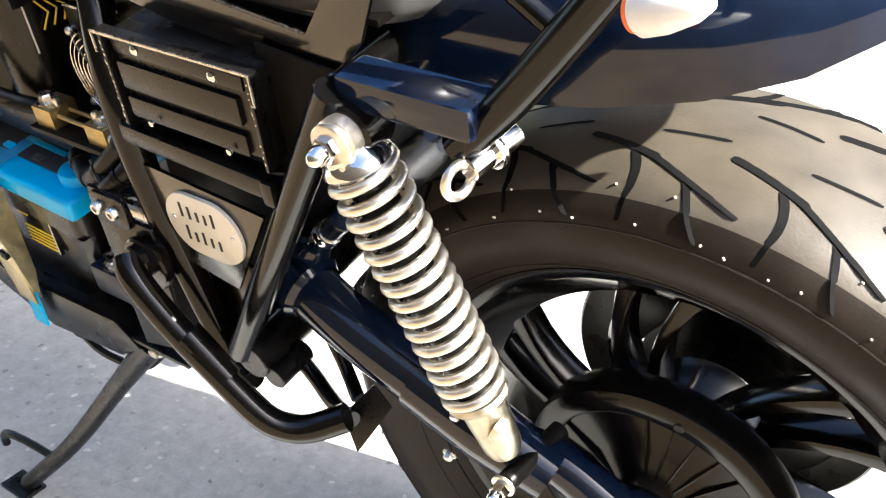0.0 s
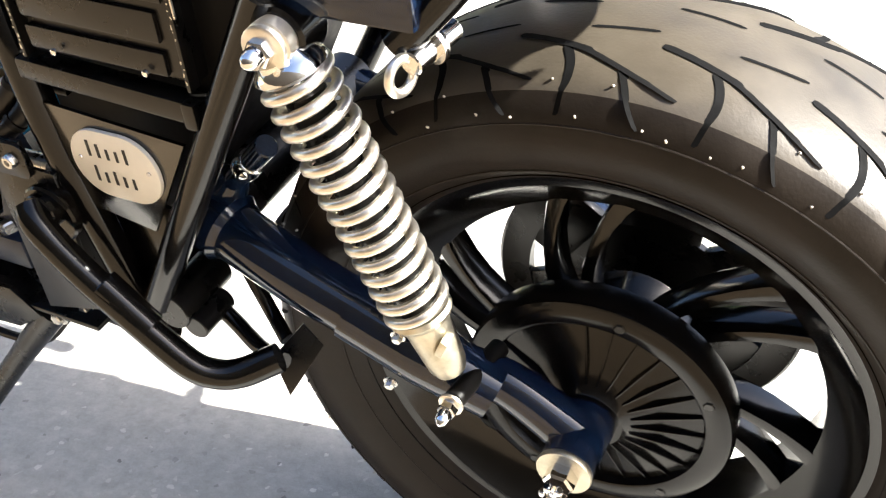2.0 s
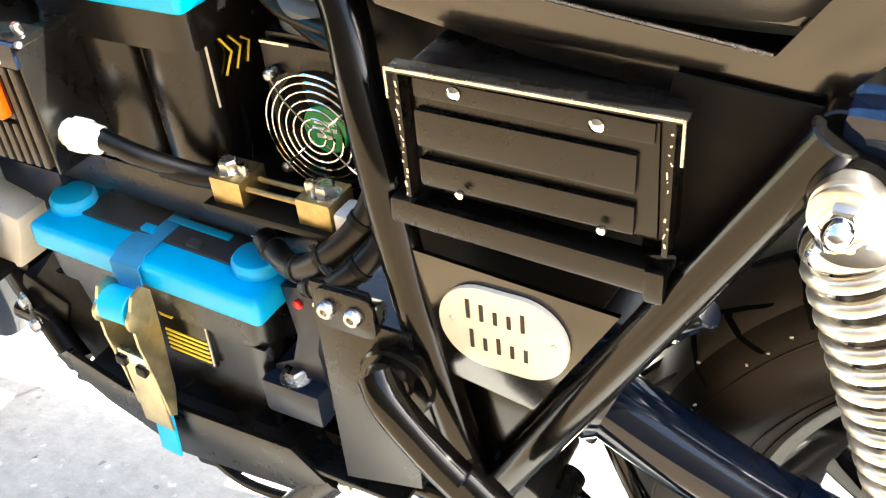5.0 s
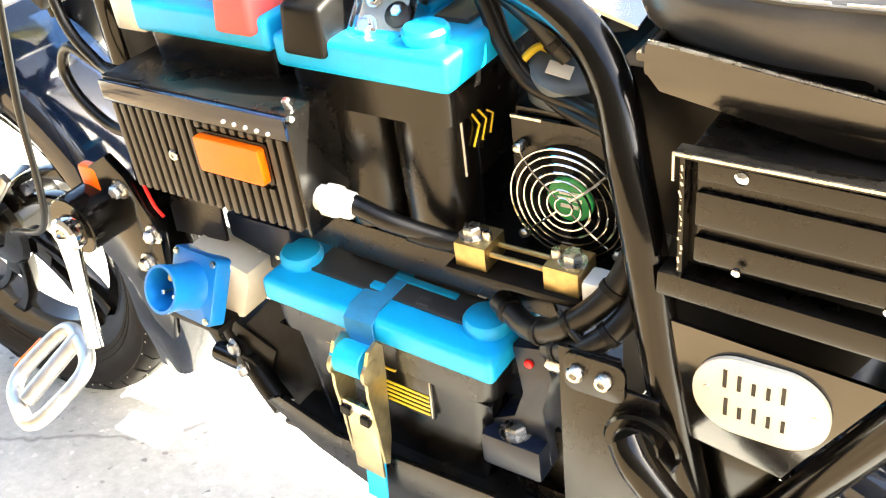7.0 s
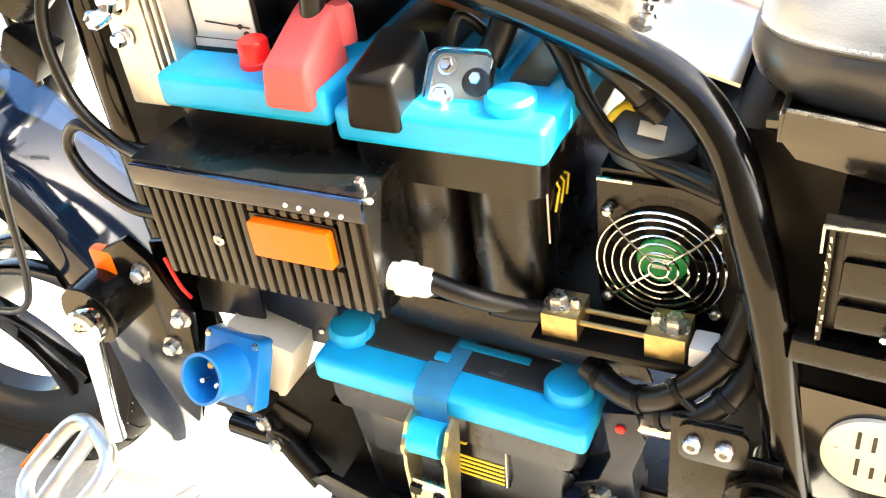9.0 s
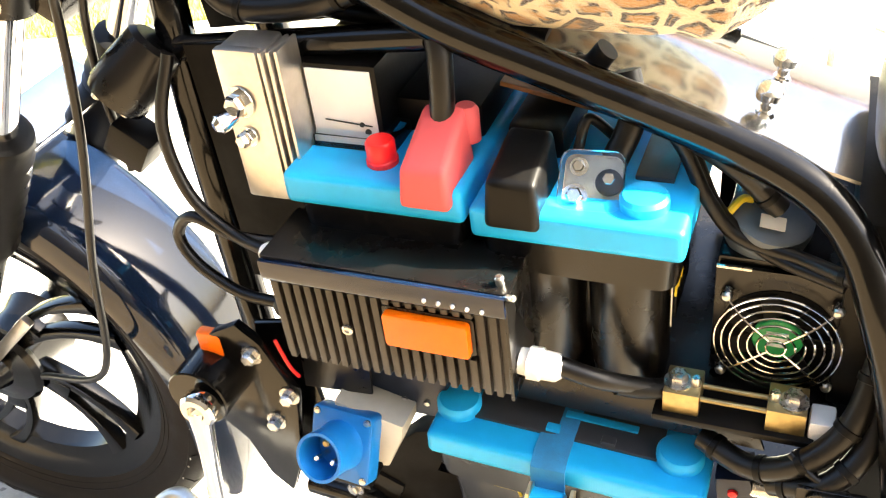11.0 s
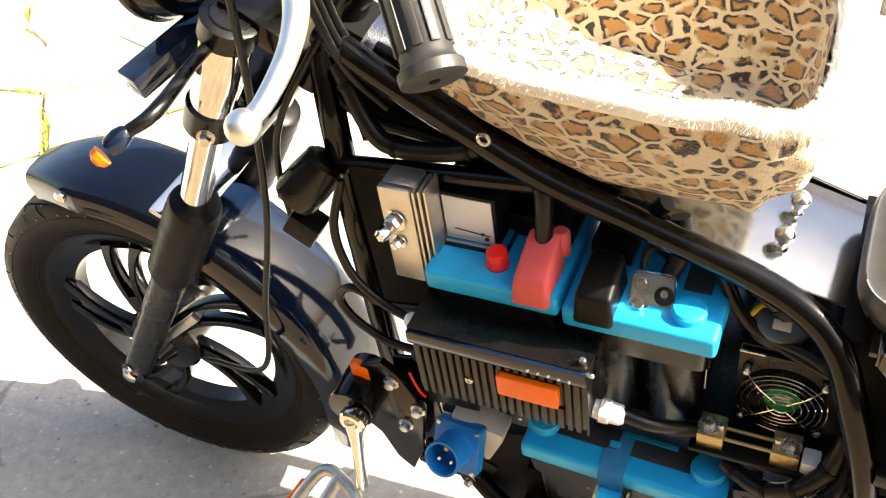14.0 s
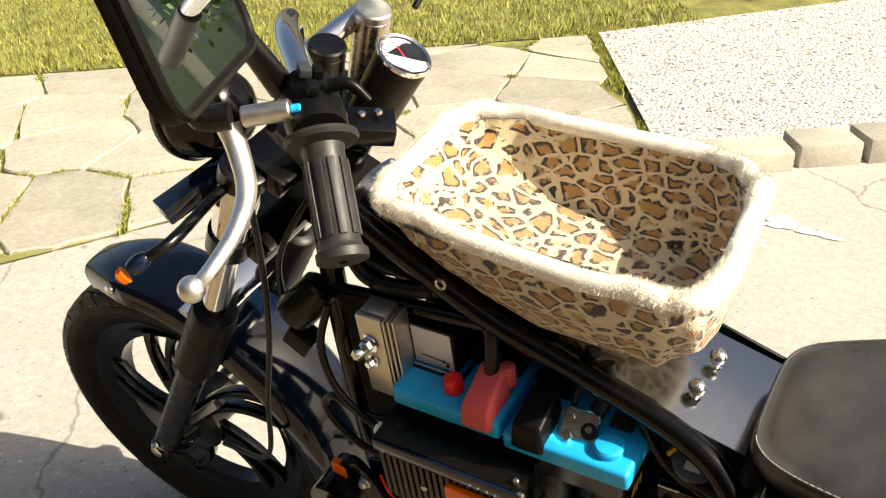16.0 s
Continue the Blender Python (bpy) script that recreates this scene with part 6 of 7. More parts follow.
head = part("headlamp", lathe(B(), (-1.143, -0.04, 1.050), (-1.265, -0.04, 1.025), [(0, 0.010), (0.006, 0.032), (0.020, 0.047), (0.040, 0.057), (0.070, 0.061), (0.086, 0.061), (0.092, 0.057)], 44), BLACK, bike, "gloss black bowl headlamp seen from behind")
part("headlamp_ring", lathe(B(), (-1.226, -0.04, 1.033), (-1.265, -0.04, 1.025), [(0, 0.060), (0.004, 0.064), (0.012, 0.063), (0.014, 0.057), (0.010, 0.054)], 44), SATIN, head)
part("headlamp_glass", lathe(B(), (-1.230, -0.04, 1.0325), (-1.265, -0.04, 1.025), [(0, 0.056), (0.006, 0.050), (0.012, 0.033), (0.014, 0.01)], 44), PANE, head)
bm = B()
p0, p1 = Vector((-1.207, -0.155, 0.955)), Vector((-1.165, -0.050, 0.978))
m, n = axis(p0, p1)
for c, s in (((0, 0.006, n / 2), (0.034, 0.016, n)), ((0.0135, -0.006, n / 2), (0.007, 0.010, n)), ((-0.0135, -0.006, n / 2), (0.007, 0.010, n)), ((0, -0.006, n * 0.06), (0.021, 0.010, n * 0.12)), ((0, -0.006, n * 0.94), (0.021, 0.010, n * 0.12))):
    b2 = B()
    box(b2, c, s, (0, 0, 0), 0.002)
    b2.transform(m)
    me = bpy.data.meshes.new("t")
    b2.to_mesh(me)
    bm.from_mesh(me)
    bpy.data.meshes.remove(me)
    b2.free()
part("front_bar", bm, NAVY, bike, "gloss blue-black slotted front bar")
ind = part("front_indicator", lathe(B(), (-1.114, -0.258, 0.995), (-1.140, -0.288, 0.975), [(0, 0.004), (0.004, 0.008), (0.012, 0.0105), (0.022, 0.0100), (0.026, 0.008)], 24), NAVY, bike, "small smoked bullet indicator with an orange lens")
part("lens", lathe(B(), (-1.134, -0.281, 0.979), (-1.140, -0.288, 0.975), [(0, 0.0105), (0.006, 0.0095), (0.010, 0.005)], 20), ORANGE, ind)
part("stalk", tube(B(), [(-1.118, -0.262, 0.992), (-1.10, -0.235, 1.000), (-1.11, -0.16, 1.000), (-1.12, -0.09, 0.995)], [0.006, 0.0075, 0.0065, 0.0065], 12, 4), SATIN, ind)

# ---- handlebar
bars = part("handlebar", tube(B(), [(-1.02, -0.05, 1.060), (-1.01, -0.07, 1.15), (-0.975, -0.10, 1.215), (-0.90, -0.19, 1.255), (-0.82, -0.265, 1.240), (-0.765, -0.335, 1.180)], 0.0125, 18, 8), CHROME, bike, "chrome pulled-back handlebar")
part("bar_tube", tube(B(), [(-1.02, 0.05, 1.060), (-1.01, 0.07, 1.15), (-0.975, 0.10, 1.215), (-0.93, 0.20, 1.255), (-0.86, 0.30, 1.240), (-0.80, 0.40, 1.180)], 0.0125, 18, 8), CHROME, bars)
part("bar_cross", rod(B(), (-1.01, -0.075, 1.15), (-1.01, 0.075, 1.15), 0.0125), CHROME, bars)
for y in (-0.045, 0.045):
    r = part("riser", rod(B(), (-1.035, y, 1.005), (-0.985, y, 1.155), 0.021, seg=28), STEEL if y > 0 else SATIN, bars, "brushed silver riser" if y > 0 else "satin black riser")
    part("riser_cap", lathe(B(), (-0.985, y, 1.155), (-0.975, y, 1.185), [(0, 0.021), (0.008, 0.021), (0.010, 0.019), (0.0101, 0.006)], 28), CAST if y > 0 else SATIN, r)
g0, g1 = Vector((-0.797, -0.288, 1.232)), Vector((-0.748, -0.348, 1.166))
gd = (g1 - g0)
prof = [(0, 0.016), (0.001, 0.029), (0.004, 0.030), (0.007, 0.028), (0.010, 0.0175), (0.016, 0.0165)]
L = gd.length
prof += [(L - 0.014, 0.0165), (L - 0.010, 0.018), (L - 0.008, 0.0205), (L - 0.001, 0.0205), (L, 0.018)]
grip = part("grip", lathe(B(), g0, g1, prof, 36), GRIP, bars, "ribbed black rubber grip with a flanged end")
m, n = axis(g0, g1)
for k in range(10):
    a = 2 * math.pi * k / 10
    bm = box(B(), (0.0165 * math.cos(a), 0.0165 * math.sin(a), n * 0.52), (0.0032, 0.0062, n * 0.60), (0, 0, math.degrees(a)), 0.0012, 2)
    bm.transform(m)
    part("grip_rib", bm, GRIP, bars)
# the hole's shade is a near-black disc on the closed end
part("grip_hole_disc", lathe(B(), g1, g1 + gd, [(0, 0.0035), (0.0006, 0.0034)], 14), RECESS_BLACK, bars)
part("grip", rod(B(), (-0.85, 0.315, 1.232), (-0.80, 0.40, 1.180), 0.0165), GRIP, bars)
sw = part("switch_housing", lathe(B(), (-0.838, -0.248, 1.246), g0, [(0, 0.020), (0.004, 0.024), (0.045, 0.025), (0.058, 0.023)], 20), PLASTIC, bars, "black switch housing with grey buttons")
for dx, dy, dz, s in ((-0.822, -0.262, 1.272, 0.010), (-0.806, -0.275, 1.266, 0.009), (-0.815, -0.255, 1.268, 0.008)):
    part("switch_button", box(B(), (dx, dy, dz), (s, s * 1.4, 0.008), (10, 15, 50), 0.0015), GASKET if s > 0.0095 else PLASTIC, sw)
part("switch_lever", tube(B(), [(-0.80, -0.262, 1.262), (-0.785, -0.255, 1.262), (-0.772, -0.252, 1.248)], [0.006, 0.005, 0.004], 10, 4), PLASTIC, sw)
perch = part("lever_perch", rod(B(), (-0.848, -0.314, 1.254), (-0.815, -0.294, 1.256), 0.0085), CAST, bars, "silver lever perch with a blue adjuster")
part("adjuster", rod(B(), (-0.815, -0.294, 1.256), (-0.808, -0.290, 1.2565), 0.0035), BLUE, perch)
part("perch_elbow", tube(B(), [(-0.856, -0.318, 1.256), (-0.875, -0.33, 1.258), (-0.885, -0.322, 1.278), (-0.880, -0.300, 1.292)], 0.011, 12, 5), SATIN, perch)
lever = part("brake_lever", tube(B(), [(-0.861, -0.319, 1.247), (-0.851, -0.325, 1.230), (-0.831, -0.346, 1.211), (-0.820, -0.377, 1.198), (-0.817, -0.413, 1.188), (-0.823, -0.428, 1.181)], [0.0100, 0.0092, 0.0082, 0.0070, 0.0062, 0.0056], 14, 7, flat=0.8), ALU, bars, "satin aluminium lever with a ball end")
bm = B()
bmesh.ops.create_uvsphere(bm, u_segments=24, v_segments=14, radius=0.0105, matrix=pose(-0.824, -0.430, 1.180))
part("lever_ball", bm, ALU, lever)
part("brake_cable", tube(B(), [(-0.884, -0.322, 1.280), (-0.95, -0.27, 1.28), (-1.02, -0.18, 1.15), (-1.08, -0.13, 0.95), (-1.11, -0.13, 0.78), (-1.16, -0.13, 0.62), (-1.22, -0.12, 0.45), (-1.36, -0.09, 0.38)], 0.0042, 10, 8), CABLE, bars)
part("brake_cable", tube(B(), [(-1.00, -0.05, 1.02), (-1.06, -0.11, 0.92), (-1.10, -0.10, 0.82), (-1.12, -0.08, 0.70)], 0.004, 10, 6), CABLE, bars)
for i, (dy, dz) in enumerate(((-0.02, 0.0), (0.0, 0.012), (0.015, -0.01), (-0.035, -0.015))):
    part("bar_cable", tube(B(), [(-0.86, -0.24 + dy, 1.235 + dz), (-0.93, -0.17 + dy, 1.17 + dz), (-0.99, -0.10 + dy * 0.5, 1.07 + dz), (-1.0, -0.06 + dy * 0.4, 0.97 + dz), (-0.965, -0.055 + dy * 0.3, 0.92 + dz)], 0.0045, 10, 6), CABLE, bars)

# gauge in a black cup
ga, gb = Vector((-0.985, -0.01, 1.038)), Vector((-0.918, 0.000, 1.136))
gauge = part("speedometer", lathe(B(), ga, gb, [(0, 0.024), (0.003, 0.028), (0.095, 0.030), (0.110, 0.031), (0.119, 0.031)], 40), PLASTIC, bars, "round gauge in a black cup")
m, n = axis(ga, gb)
bm = lathe(B(), ga, gb, [(0.1185, 0.0315), (0.122, 0.032), (0.124, 0.030), (0.122, 0.0275)], 40, closed=True)
part("gauge_bezel", bm, CHROME, gauge)
bm = lathe(B(), ga, gb, [(0.1180, 0.0275), (0.1190, 0.0275)], 40)
face = part("gauge_face", bm, CARD, gauge)
part("gauge_glass", lathe(B(), ga, gb, [(0.1215, 0.0278), (0.1222, 0.0270)], 40), PANE, gauge).visible_shadow = False
for k in range(11):
    a = radians(210 - 24 * k)
    bm = box(B(), (0.022 * math.cos(a), 0.022 * math.sin(a), 0.1192), (0.006, 0.0012, 0.0006), (0, 0, math.degrees(a)))
    bm.transform(m)
    part("gauge_mark", bm, INK, gauge)
bm = box(B(), (0.004, 0.007, 0.1196), (0.020, 0.0012, 0.0006), (0, 0, 60))
bm.transform(m)
part("gauge_needle", bm, SCARLET, gauge)
res = part("brake_switch", box(B(), (-0.845, -0.175, 1.165), (0.055, 0.030, 0.022), (20, 15, 40), 0.003), BLACK, bars)
for i in range(3):
    part("switch_screw", lathe(B(), (-0.858 + i * 0.013, -0.184 + i * 0.008, 1.178), (-0.858 + i * 0.013, -0.2, 1.30), [(0, 0.004), (0.003, 0.003)], 10), CHROME, res)
part("antenna", rod(B(), (-0.98, 0.12, 1.13), (-0.93, 0.40, 1.30), 0.004), PLASTIC, bars)

# ---- mirror
mu = Vector((-0.1035, 0.1802, -0.0487)).normalized()
mn = Vector((0.855, 0.51, 0.22))
mn = (mn - mu * mn.dot(mu)).normalized()
mv = mn.cross(mu)
if mv.z < 0:
    mv = -mv
mc = Vector((-0.661, -0.542, 1.401)) + mu * 0.115 + mv * 0.064
MM = Matrix(((mu.x, mn.x, mv.x, mc.x), (mu.y, mn.y, mv.y, mc.y), (mu.z, mn.z, mv.z, mc.z), (0, 0, 0, 1)))
bm = sheet(B(), rounded(0.172, 0.128, 0.020, 7), -0.007, 0.003, 0.003)
bm.transform(MM)
mirror = part("rear_view_mirror", bm, PLASTIC, bars, "rectangular mirror in a black plastic shell")
bm = sheet(B(), rounded(0.163, 0.119, 0.016, 7), 0.0032, 0.0042)
bm.transform(MM)
part("mirror_glass", bm, MIRROR, mirror)
bm = tube(B(), [(x, 0.004, z) for x, z in rounded(0.167, 0.123, 0.018, 7)], 0.0034, 8, 1, closed=True)
bm.transform(MM)
part("mirror_rim", bm, PLASTIC, mirror)
back = mc - mn * 0.006
part("mirror_stem", tube(B(), [tuple(back), tuple(back - mn * 0.03 + Vector((0, 0.02, -0.02))), (-0.83, -0.33, 1.36), (-0.850, -0.285, 1.30), (-0.850, -0.262, 1.252)], [0.012, 0.011, 0.009, 0.010, 0.012], 14, 6), SATIN, mirror)

# ---------------------------------------------------------------- batteries
def battery(base, x0, x1, y0, y1, zlid, zbot, lidh, label, taper=0.012, cells=2):
    t = thing("battery", base, label, "battery", "blue-lidded batteries on the motorcycle")
    bm = B()
    a, b = x0 + 0.012, x1 - 0.012
    vs = []
    for z, k in ((zbot, taper), (zlid - 0.030, 0.0), (zlid - 0.0295, -0.006), (zlid + 0.004, -0.008)):
        f = y0 + 0.012 + k + (0.026 if cells and z < zlid - 0.0298 else 0.0)
        vs.append([bm.verts.new(p) for p in ((a + k, f, z), (b - k, f, z), (b - k, y1 - 0.012 - k, z), (a + k, y1 - 0.012 - k, z))])
    for r0, r1 in zip(vs, vs[1:]):
        for i in range(4):
            bm.faces.new((r0[i], r0[(i + 1) % 4], r1[(i + 1) % 4], r1[i]))
    bm.faces.new(list(reversed(vs[0]))), bm.faces.new(vs[-1])
    up = [e for e in bm.edges if abs(e.verts[0].co.z - e.verts[1].co.z) > 0.02]
    bmesh.ops.bevel(bm, geom=up, offset=0.014, segments=4, profile=0.5, affect="EDGES")
    body = part("battery_case", bm, CASE, t, "black battery case")
    if cells:
        w = (b - a) / cells
        for i in range(cells):
            c = a + w * (i + 0.5)
            bm = lathe(B(), (c, y0 + 0.010 + w * 0.49, zbot + 0.002), (c, y0 + 0.010 + w * 0.49, zlid), [(0, w * 0.43), (0.016, w * 0.465), (zlid - 0.020 - zbot, w * 0.49)], 40)
            part("case_flute", bm, CASE, body)
    lid = part("battery_lid", span(B(), (x0, y0, zlid), (x1, y1, zlid + lidh), 0.007, 4), BLUE, t, "bright blue plastic lid")
    return t, lid


OWN[0] = LEANING @ pose(0.027, -0.028, 0.026) @ pose(-0.72, -0.06, 0.42) @ pose(0, 0, 0, 0, 3.0, 0) @ pose(0.72, 0.06, -0.42)
lower, lid = battery((-0.72, -0.06, 0.330), -0.840, -0.606, -0.148, 0.030, 0.477, 0.326, 0.025, "black battery with a bright blue lid in the lower tray", cells=0)
z = 0.502
part("lid_panel", box(B(), (-0.727, -0.080, z + 0.0012), (0.160, 0.078, 0.0034), (0, 0, 0), 0.0010), GASKET, lid, "dark grey lid panel")
for x, y, w in ((-0.772, -0.058, 0.050), (-0.700, -0.094, 0.062)):
    part("lid_bar", box(B(), (x, y, z + 0.0036), (w, 0.007, 0.0030), (0, 0, 0), 0.0010), BLUE, lid)
part("lid_plate", box(B(), (-0.720, -0.074, z + 0.0044), (0.130, 0.024, 0.0026), (0, 0, 0), 0.0008), GASKET, lid)
for x in (-0.737, -0.690):
    part("lid_clip", box(B(), (x, -0.113, z + 0.0030), (0.012, 0.008, 0.006), (0, 0, 0), 0.001), BLUE if x < -0.7 else GASKET, lid)
part("print_bar", box(B(), (-0.672, -0.075, z + 0.0068), (0.030, 0.010, 0.0010)), PRINT, lid)
part("print_bar", box(B(), (-0.745, -0.080, z + 0.0068), (0.030, 0.004, 0.0010)), PRINT, lid)
part("print_mark", box(B(), (-0.650, -0.085, z + 0.0068), (0.008, 0.006, 0.0010)), PRINT, lid)
for x in (-0.822, -0.632):
    part("terminal_cap", lathe(B(), (x, -0.110, z - 0.002), (x, -0.112, 1), [(0, 0.0195), (0.010, 0.0195), (0.0135, 0.017), (0.0145, 0.008)], 32), BLUE, lid)
OWN[0] = OWN[0] @ pose(-0.013, 0, 0.018)
part("label", span(B(), (-0.785, -0.1375, 0.380), (-0.660, -0.1330, 0.458), 0.0003), CASE, lower, "black label with yellow lines")
for i in range(5):
    part("label_line", span(B(), (-0.708, -0.1384, 0.384 + i * 0.0052), (-0.664, -0.1374, 0.3862 + i * 0.0052)), YELLOW, lower)
part("label_edge", span(B(), (-0.6625, -0.1384, 0.382), (-0.6615, -0.1374, 0.456)), BEIGE, lower)
part("label_mark", tube(B(), [(-0.702 + 0.011 * math.cos(a), -0.1382, 0.432 + 0.011 * math.sin(a)) for a in np.linspace(0, 2 * math.pi, 6, endpoint=False)], 0.0012, 6, 1, closed=True), YELLOW, lower)
for pts in ([(-0.780, 0.456), (-0.764, 0.432), (-0.755, 0.442), (-0.745, 0.420)], [(-0.778, 0.430), (-0.755, 0.438), (-0.745, 0.454)], [(-0.770, 0.426), (-0.750, 0.426)]):
    part("label_mark", tube(B(), [(x, -0.1382, q) for x, q in pts], 0.0012, 6, 1), YELLOW, lower)
part("label_mark", span(B(), (-0.678, -0.1384, 0.446), (-0.667, -0.1374, 0.450)), YELLOW, lower)
OWN[0] = LEANING

front_b, flid = battery((-0.834, -0.01, 0.584), -0.910, -0.762, -0.148, 0.125, 0.738, 0.586, 0.028, "black battery with a bright blue lid and red terminal cover")
z = 0.766
part("clear_strip", box(B(), (-0.868, -0.085, z + 0.006), (0.075, 0.045, 0.012), (0, 0, 0), 0.003), PANE, flid).visible_shadow = False
cap = part("red_cap", lathe(B(), (-0.836, -0.118, z), (-0.836, -0.118, 1), [(0, 0.0125), (0.004, 0.0125), (0.005, 0.0115), (0.018, 0.0115), (0.020, 0.0100)], 24), SCARLET, front_b, "scarlet screw cap")


def cover(parent, x, y, z, w, d, h, material, label, name, slope):
    bm = B()
    vs = [bm.verts.new(p) for p in ((x - w / 2, y, z - 0.014), (x + w / 2, y, z - 0.014), (x + w / 2, y + d, z - 0.004), (x - w / 2, y + d, z - 0.004),
                                    (x - w * 0.44, y + 0.004, z + h * slope), (x + w * 0.44, y + 0.004, z + h * slope), (x + w * 0.40, y + d, z + h), (x - w * 0.40, y + d, z + h))]
    for f in ((3, 2, 1, 0), (4, 5, 6, 7), (0, 1, 5, 4), (1, 2, 6, 5), (2, 3, 7, 6), (3, 0, 4, 7)):
        bm.faces.new([vs[i] for i in f])
    bmesh.ops.bevel(bm, geom=bm.edges[:], offset=0.006, segments=3, profile=0.6, affect="EDGES")
    return part(name, bm, material, parent, label)


cover(front_b, -0.789, -0.156, z, 0.041, 0.060, 0.044, RED, "faded red terminal cover", "terminal_cover", 0.42)
part("cover_hump", lathe(B(), (-0.776, -0.092, z + 0.012), (-0.770, -0.080, 1), [(0, 0.011), (0.024, 0.010), (0.028, 0.007)], 20), RED, front_b)
part("terminal_lead", tube(B(), [(-0.789, -0.104, z + 0.030), (-0.789, -0.098, z + 0.060), (-0.793, -0.088, z + 0.090), (-0.815, -0.065, z + 0.104)], 0.0095, 14, 6), CABLE, front_b)

# plain black block over the rear of the front lid
part("rear_lid_block", span(B(), (-0.842, -0.072, z + 0.0005), (-0.770, 0.115, z + 0.030), 0.004), PLASTIC, front_b)
rear_b, rlid = battery((-0.682, -0.01, 0.584), -0.759, -0.604, -0.148, 0.125, 0.729, 0.586, 0.027, "black battery with a bright blue lid and black terminal cover")
z = 0.756
cover(rear_b, -0.7250, -0.153, z, 0.042, 0.062, 0.038, PLASTIC, "black terminal cover", "terminal_cover", 0.66)
# plain black block behind the terminal cover
part("cover_back_block", span(B(), (-0.750, -0.075, z + 0.0005), (-0.706, 0.060, z + 0.026), 0.004), PLASTIC, rear_b)
CL = pose(-0.6750, -0.119, z + 0.015, 0, 0, 0) @ pose(0, 0, 0, -44, 0, 4)
bm = sheet(B(), rounded(0.046, 0.044, 0.009, 5), -0.002, 0.010, 0.002)
bm.transform(CL)
clearbox = part("clear_terminal_box", bm, PANE, rear_b, "clear plastic terminal box")
clearbox.visible_shadow = False
bm = sheet(B(), rounded(0.040, 0.038, 0.007, 5), 0.010, 0.013, 0.001)
bm.transform(CL)
part("terminal_back", bm, AGED, rear_b)
for dx, dz, r, mt in ((-0.010, 0.010, 0.0045, CHROME), (-0.011, -0.011, 0.0062, CHROME), (0.012, 0.000, 0.0095, PLASTIC), (0.012, 0.002, 0.005, CHROME)):
    bm = bolt(B(), (dx, 0.009, dz), (0, -1, 0), r, 0.007) if mt is CHROME else lathe(B(), (dx, 0.009, dz), (dx, -1, dz), [(0, r), (0.004, r), (0.005, r * 0.7)], 20)
    bm.transform(CL)
    part("terminal_nut", bm, mt, rear_b)
part("terminal_cap", lathe(B(), (-0.637, -0.120, z - 0.002), (-0.637, -0.120, 1), [(0, 0.0175), (0.009, 0.0175), (0.012, 0.015), (0.013, 0.006)], 32), BLUE, rlid)
part("lid_panel", box(B(), (-0.636, -0.020, z + 0.002), (0.028, 0.140, 0.004), (0, 0, 0), 0.001), GASKET, rlid)
part("lid_rib", box(B(), (-0.662, -0.020, z + 0.003), (0.006, 0.120, 0.006), (0, 0, 0), 0.001), BLUE, rlid)
# side print of the rear battery
part("side_label", span(B(), (-0.6165, -0.100, 0.640), (-0.6155, -0.040, 0.716)), CASE, rear_b)
part("label_edge", span(B(), (-0.6160, -0.122, 0.650), (-0.6150, -0.1205, 0.722)), BEIGE, rear_b)
for i in range(3):
    part("label_mark", tube(B(), [(-0.6152, -0.110 + i * 0.012, 0.700 - i * 0.006), (-0.6152, -0.098 + i * 0.010, 0.682), (-0.6152, -0.108 + i * 0.012, 0.668)], 0.0010, 6, 1), YELLOW, rear_b)

# ---- ratchet strap round the lower battery
OWN[0] = LEANING @ pose(0, -0.022, 0.022)
strap = thing("ratchet_strap", (-0.70, -0.15, 0.30), "blue webbing strap with a yellow zinc ratchet buckle", "ratchet strap")
bm = B()
W0, W1 = -0.715, -0.686
prof = [(0.034, 0.33), (0.034, 0.496), (0.026, 0.5095), (-0.146, 0.5095), (-0.1575, 0.503), (-0.1590, 0.480), (-0.163, 0.472)]
rows = [[bm.verts.new((x, y, z)) for x in (W0, W1)] for y, z in prof]
for a, b in zip(rows, rows[1:]):
    bm.faces.new((a[0], a[1], b[1], b[0]))
bmesh.ops.recalc_face_normals(bm, faces=bm.faces)
bmesh.ops.solidify(bm, geom=bm.faces[:], thickness=0.0016)
part("webbing", bm, STRAP, strap)
bm = box(B(), (-0.706, -0.166, 0.340), (0.022, 0.003, 0.100), (0, 6, 0), 0.0006)
part("webbing_tail", bm, BLUE, strap, "loose blue strap tail")
part("webbing_roll", lathe(B(), (-0.7150, -0.172, 0.474), (-0.6800, -0.172, 0.474), [(0, 0.0135), (0.001, 0.0145), (0.0295, 0.0145), (0.0305, 0.0135)], 24), BLUE, strap)
